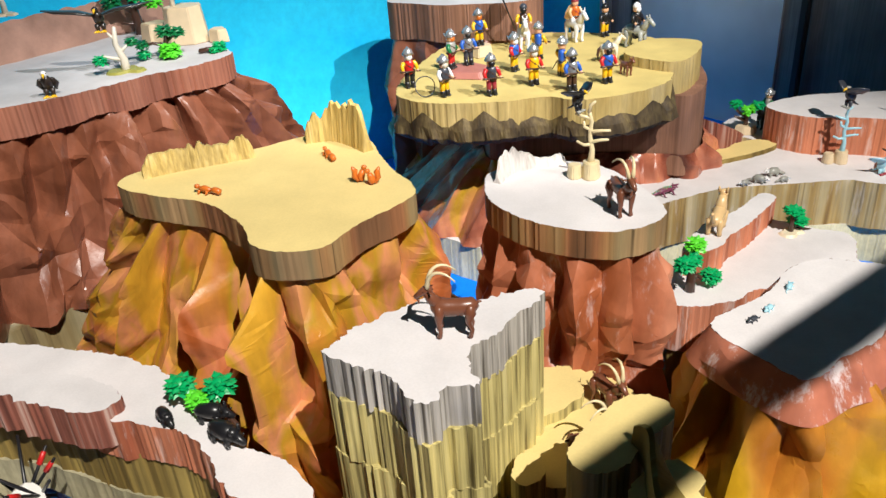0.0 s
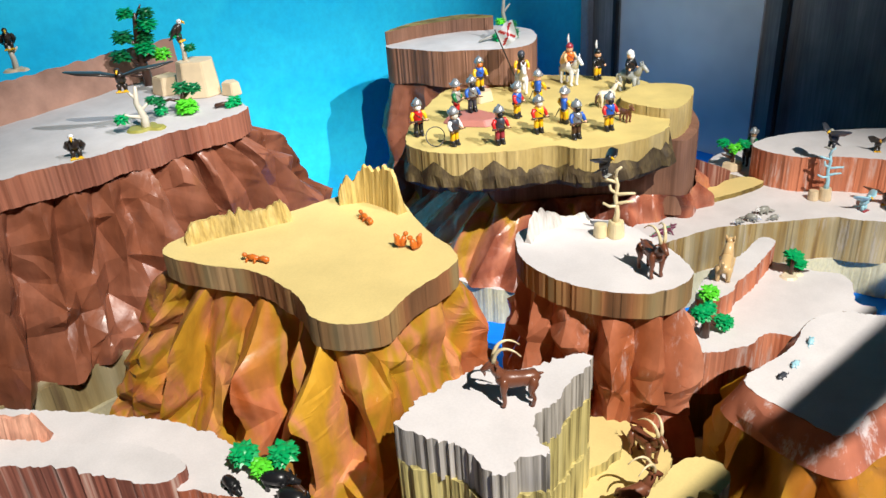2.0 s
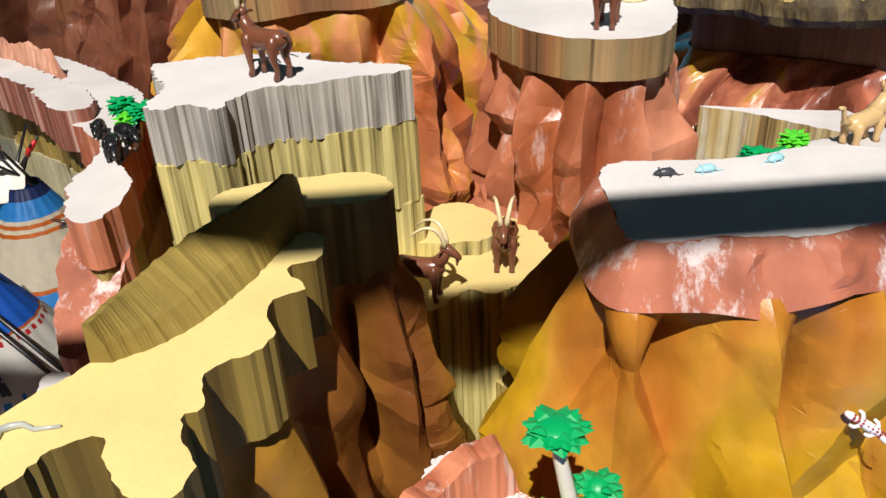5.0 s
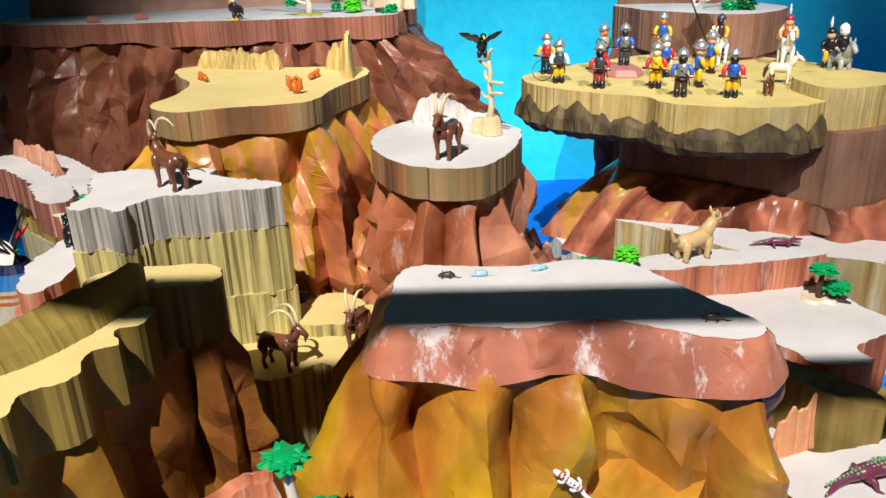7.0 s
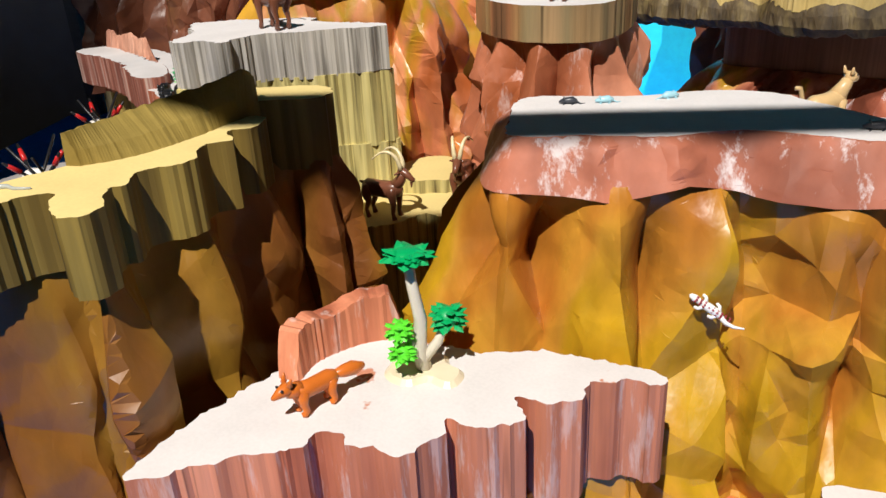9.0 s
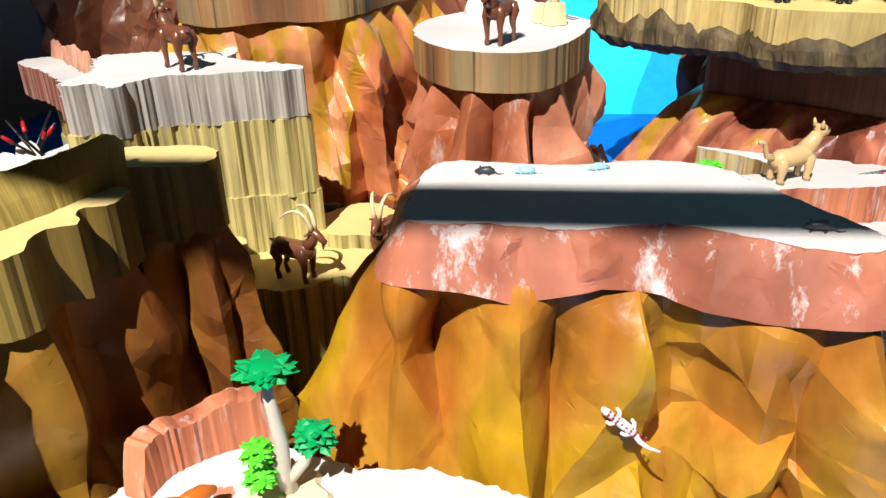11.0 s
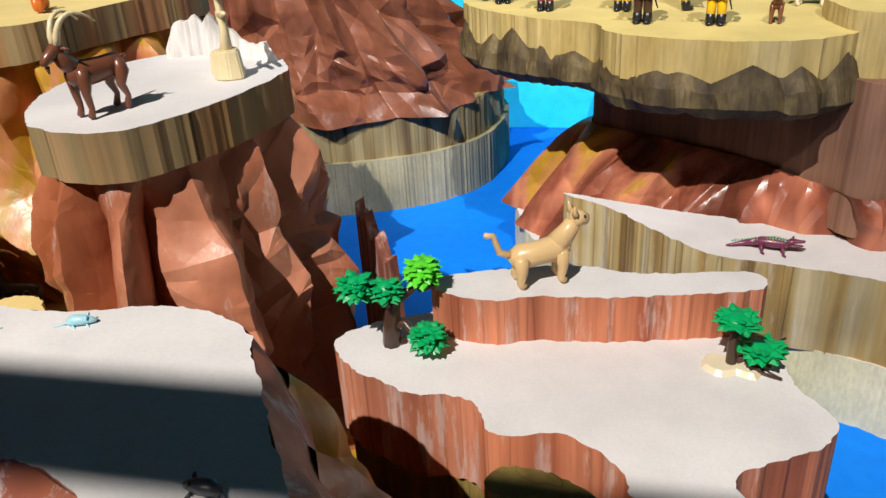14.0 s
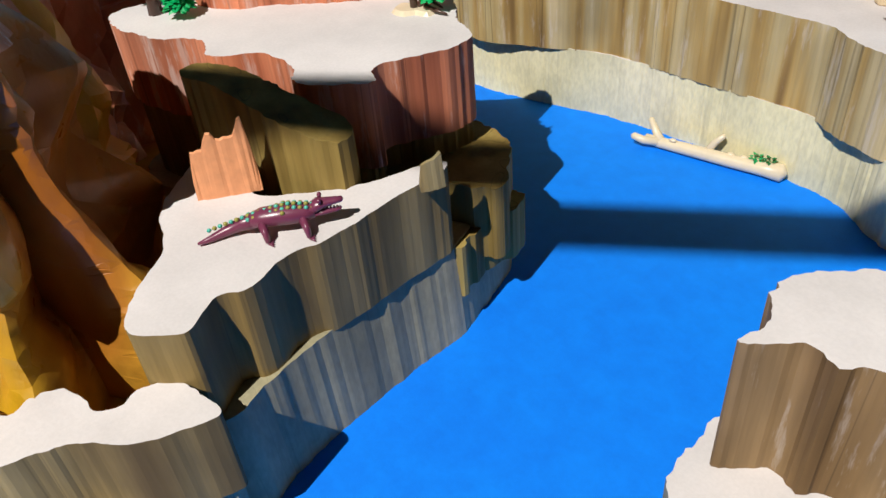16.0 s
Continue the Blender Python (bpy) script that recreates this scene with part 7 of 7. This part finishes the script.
def tepee(m, canvas, bands, label, R=0.110, H=0.140, smoke=CANVAS):
    """A painted cone tent: bands are (from, to, material, zigzag teeth)."""
    ob = thing("toy_tepee", label, "toy tepee", "toy tepees", m=m)
    mats = [canvas] + [b[2] for b in bands]
    seg, rows = 144, 64
    bm = bmesh.new()
    top = 0.80
    rings = [[bm.verts.new((R * (1 - top * j / rows) * math.cos(2 * math.pi * i / seg) * (1 + 0.012 * math.cos(i * math.pi / 4)), R * (1 - top * j / rows) * math.sin(2 * math.pi * i / seg) * (1 + 0.012 * math.cos(i * math.pi / 4)), H * j / rows)) for i in range(seg)] for j in range(rows + 1)]
    for j in range(rows):
        for i in range(seg):
            f = bm.faces.new((rings[j][i], rings[j][(i + 1) % seg], rings[j + 1][(i + 1) % seg], rings[j + 1][i]))
            f.smooth = True
            t = (j + 0.5) / rows
            for k, (a, b, _, teeth) in enumerate(bands):
                edge = b
                if teeth:
                    ph = (i + 0.5) / seg * teeth % 1
                    edge = a + (b - a) * abs(2 * ph - 1)
                if a <= t < edge:
                    f.material_index = k + 1
    bmesh.ops.solidify(bm, geom=bm.faces[:], thickness=0.0015)
    part("canvas", bm, mats, ob, "painted canvas cone")
    for k in range(7):
        a = k * 2 * math.pi / 7 + 0.3
        lean = 0.030 + 0.012 * (k % 3)
        p0 = (R * 0.22 * math.cos(a), R * 0.22 * math.sin(a), H * 0.93)
        p1 = (-lean * math.cos(a + 0.5), -lean * math.sin(a + 0.5), H + 0.05 + 0.008 * (k % 2))
        limb("pole", ob, [p0, ((p0[0] + p1[0]) / 2, (p0[1] + p1[1]) / 2, (p0[2] + p1[2]) / 2), p1], [0.0022, 0.0020, 0.0016], BLACK, 6)
        if k % 2 == 0:
            limb("ribbon", ob, [tuple(Vector(p0).lerp(Vector(p1), 0.75)), tuple(Vector(p0).lerp(Vector(p1), 0.92))], [0.0034, 0.0026], RED, 6, "red cloth ribbon on the pole")
    apex = m.to_translation() + Vector((0, 0, H * 0.93))
    eye_way = (Vector((0.36, 0.05, 0.60)) - apex).normalized()
    side_way = Vector((0, 0, 1)).cross(eye_way).normalized()
    up_way = eye_way.cross(side_way)
    for dx, turn, inner in ((0.012, 0.15, smoke), (0.030, 1.05, NAVY)):
        bm = bmesh.new()
        leaf = [(0.010 * math.sin(2 * math.pi * k / 16) * (1.5 - 0.5 * math.cos(2 * math.pi * k / 16)), 0.020 - 0.024 * math.cos(2 * math.pi * k / 16)) for k in range(16)]
        rings = []
        for depth in (0.0, 0.0014):
            ring = []
            for lx_, ly_ in leaf:
                a_, b_ = lx_ * math.cos(turn) - ly_ * math.sin(turn), lx_ * math.sin(turn) + ly_ * math.cos(turn)
                q_ = apex + side_way * (a_ - dx * 0.4) + up_way * (b_ - 0.006) + eye_way * (0.018 + depth - 0.25 * abs(lx_))
                ring.append(bm.verts.new(m.inverted() @ q_))
            rings.append(ring)
        for k in range(16):
            bm.faces.new((rings[0][k], rings[0][(k + 1) % 16], rings[1][(k + 1) % 16], rings[1][k]))
        bm.faces.new(rings[1])
        bm.faces.new(rings[0][::-1])
        bmesh.ops.recalc_face_normals(bm, faces=bm.faces[:])
        part("smoke_flap", bm, inner if canvas is CANVAS else smoke, ob, "rounded smoke flap")
    for k in range(6):
        a = k * math.pi / 3 + 0.2
        bm = bmesh.new()
        block(bm, (R * 1.02 * math.cos(a), R * 1.02 * math.sin(a), 0.006), (0.018, 0.014, 0.011), 0, (0, 0, a), 0.002)
        part("peg", bm, YELLOW_P, ob, "yellow ground peg")
    return ob


TENT_BLUE = plastic("tent_blue_plastic", (0.02, 0.15, 0.66), 0.45)
tent = tepee(at(-0.197, 0.489, 0.08, 215), CANVAS, [(0.0, 0.09, NAVY, 0), (0.09, 0.105, WHITE, 0), (0.105, 0.15, DARK_RED, 48), (0.15, 0.165, WHITE, 0), (0.165, 0.20, NAVY, 0), (0.20, 0.36, AZURE, 30), (0.62, 0.66, RED, 36), (0.665, 0.68, ORANGE, 0), (0.69, 1.0, TENT_BLUE, 0)], "white toy tepee with blue bands and an eagle emblem", R=0.102, H=0.142)
# eagle emblem: a plain winged shape on the canvas
emblem = None
for name, dx, dz, w, h, r in (("emblem", 0, 0, 0.006, 0.016, 0), ("wing_mark", 0.008, 0.006, 0.004, 0.013, 1.1), ("wing_mark", -0.008, 0.006, 0.004, 0.013, -1.1), ("wing_mark", 0.0125, 0.001, 0.004, 0.015, -0.25), ("wing_mark", -0.0125, 0.001, 0.004, 0.015, 0.25), ("wing_mark", 0.0165, -0.001, 0.003, 0.012, -0.35), ("wing_mark", -0.0165, -0.001, 0.003, 0.012, 0.35), ("head_mark", -0.002, 0.011, 0.008, 0.006, 0), ("tail_mark", 0.005, -0.011, 0.004, 0.009, -0.4), ("tail_mark", -0.005, -0.011, 0.004, 0.009, 0.4)):
    bm = bmesh.new()
    block(bm, (dx, 0, dz), (w, 0.0015, h), 0, (0, r, 0), 0.0004)
    mark = part(name, bm, SLATE, emblem or tent, "dark winged emblem" if not emblem else "")
    if not emblem:
        emblem = mark
        emblem.matrix_basis = Matrix.Rotation(radians(-215), 4, "Z") @ at(0.0555, -0.0425, 0.060, 52, 1.15) @ Matrix.Rotation(radians(-29), 4, "X")
for y in (0.0, 0.010):
    pole = limb("long_pole", tent, [(0.012, -0.026 + y, 0.148), (0.075, -0.004 + y, 0.085), (0.136, 0.017 + y, 0.024)], 0.0024, BLACK, 6, "long dark tent pole")
    pole.matrix_basis = Matrix.Rotation(radians(-215), 4, "Z") @ at(0, 0, 0, 0)
tent2 = tepee(at(-0.368, 0.632, 0.08, 205), CANVAS2, [(0.0, 0.22, AZURE, 0), (0.22, 0.25, ORANGE, 0), (0.64, 0.67, ORANGE, 0), (0.70, 0.73, ORANGE, 0), (0.76, 0.90, AZURE, 0), (0.90, 1.0, NAVY, 0)], "cream toy tepee with blue foot and orange bands", R=0.094, H=0.140)
for owner, place in ((tent2, (-0.372, 0.578, 0.160)), (tent, (-0.245, 0.438, 0.140))):
    bm = bmesh.new()
    bmesh.ops.create_cone(bm, cap_ends=True, segments=24, radius1=0.013, radius2=0.013, depth=0.003)
    disc_ob = thing("shield", "round white shield with dark emblem beside the tepee", "shield", m=look(place, (0.30, -0.05, 0.60)))
    part("plate", bm, BONE, disc_ob)
    bm = bmesh.new()
    for a in range(3):
        block(bm, (0, 0, 0.002), (0.016, 0.0028, 0.0012), 0, (0, 0, a * math.pi / 3))
    part("emblem", bm, BLACK, disc_ob)
    for k in (-1, 0, 1):
        limb("feather", disc_ob, [(k * 0.006, -0.012, 0), (k * 0.008, -0.022, 0), (k * 0.008, -0.030, 0)], [0.0018, 0.003, 0.001], RED, 6, "red feather", 0.4)
for x, y, s, k in ((-0.213, 0.600, 1.0, 1), (-0.272, 0.624, 0.7, 2), (-0.105, 0.545, 1.0, 3), (-0.160, 0.545, 0.6, 4), (-0.52, 0.61, 1.0, 5), (-0.60, 0.70, 1.1, 6), (-0.245, 0.452, 0.5, 7)):
    limbs_tree("dark plastic bush with green rosettes on a stone", at(x, y, 0.08, 40 * k, s), DARK_BROWN,
               [([(0, 0, 0), (0.002, 0, 0.03), (-0.002, 0, 0.055)], 0.009, 0.004), ([(0, 0, 0.03), (0.02, 0.0, 0.045)], 0.004, 0.002), ([(0, 0, 0.035), (-0.016, 0.008, 0.05)], 0.004, 0.002)],
               [((-0.002, 0, 0.058), 0.018, LEAF, 14), ((0.022, 0, 0.05), 0.016, LEAF, 14), ((-0.016, 0.008, 0.045), 0.013, DARK_LEAF, 10)], name="toy_bush", category="toy bush")
moulded_stone("red_stone", "red-brown moulded stone beside the bush", [(-0.225, 0.585), (-0.19, 0.57), (-0.175, 0.59), (-0.19, 0.612), (-0.215, 0.61)], 0.08, 0.05, PINK_STONE)
limbs_tree("green plastic bush growing at the plateau's rim", at(-0.195, 0.690, 0.295, 0, 0.95), DARK_BROWN, [([(0, 0, 0), (0, 0, 0.02)], 0.006, 0.005), ([(0, 0, 0.012), (0.03, -0.02, 0.006), (0.05, -0.04, 0.004)], 0.005, 0.003)],
           [((-0.021, 0, 0.028), 0.0165, LEAF, 20), ((0.024, -0.004, 0.030), 0.0165, LEAF, 20), ((0.0, -0.012, 0.018), 0.014, LIME, 14)], name="toy_bush", category="toy bush")
limb_ob = thing("bare_branch", "dark bare plastic branch leaning on the red rim", "branch", m=at(-0.185, 0.612, 0.215, 0))
bm = bmesh.new()
for pts, r in (([(0.03, 0.0, 0.035), (0.01, 0.0, 0.018), (-0.02, -0.006, 0.012), (-0.05, -0.012, -0.002)], 0.0048), ([(0.022, 0, 0.03), (0.026, 0, 0.0), (0.02, 0, -0.02)], 0.004), ([(-0.02, -0.006, 0.012), (-0.03, -0.01, 0.026)], 0.003), ([(-0.035, -0.01, 0.006), (-0.05, -0.02, 0.01)], 0.0026)):
    tube(bm, pts, [r * (1 - 0.5 * i / (len(pts) - 1)) for i in range(len(pts))], 0, 8)
part("wood", bm, DARK_BROWN, limb_ob)
figure(-0.345, 0.475, 0.08, -60, BLUE, BLUE, DARK_BROWN, YELLOW_P, "toy camp figure in blue with a yellow headdress", None, False, feather=WHITE, s=0.95)
figure(-0.335, 0.430, 0.08, -30, WHITE, WHITE, YELLOW_P, BLACK, "toy camp figure in white with dark hair", None, False, s=0.95)
rug = thing("woven_rug", "white woven rug with blue and red zigzag bands", "rug", m=at(-0.213, 0.365, 0.081, 35))
bm = bmesh.new()
for i in range(12):
    for j in range(8):
        zig = j + (1 if i % 4 in (1, 2) else 0)
        block(bm, ((i - 5.5) * 0.004, (j - 3.5) * 0.004, 0.0008), (0.004, 0.004, 0.0016), (0, 1, 0, 2, 0, 1, 0, 2, 0)[zig % 9])
part("cloth", bm, [WHITE, BLUE, RED], rug)
spear = thing("spear_rack", "dark plastic spears standing in the camp", "spears", m=at(-0.235, 0.36, 0.08, 0))
for k in range(3):
    limb("spear", spear, [(0.01 * k, 0, 0), (0.01 * k - 0.008, 0.006 * (k - 1), 0.05), (0.01 * k - 0.014, 0.012 * (k - 1), 0.10)], 0.0017, BLACK, 6)
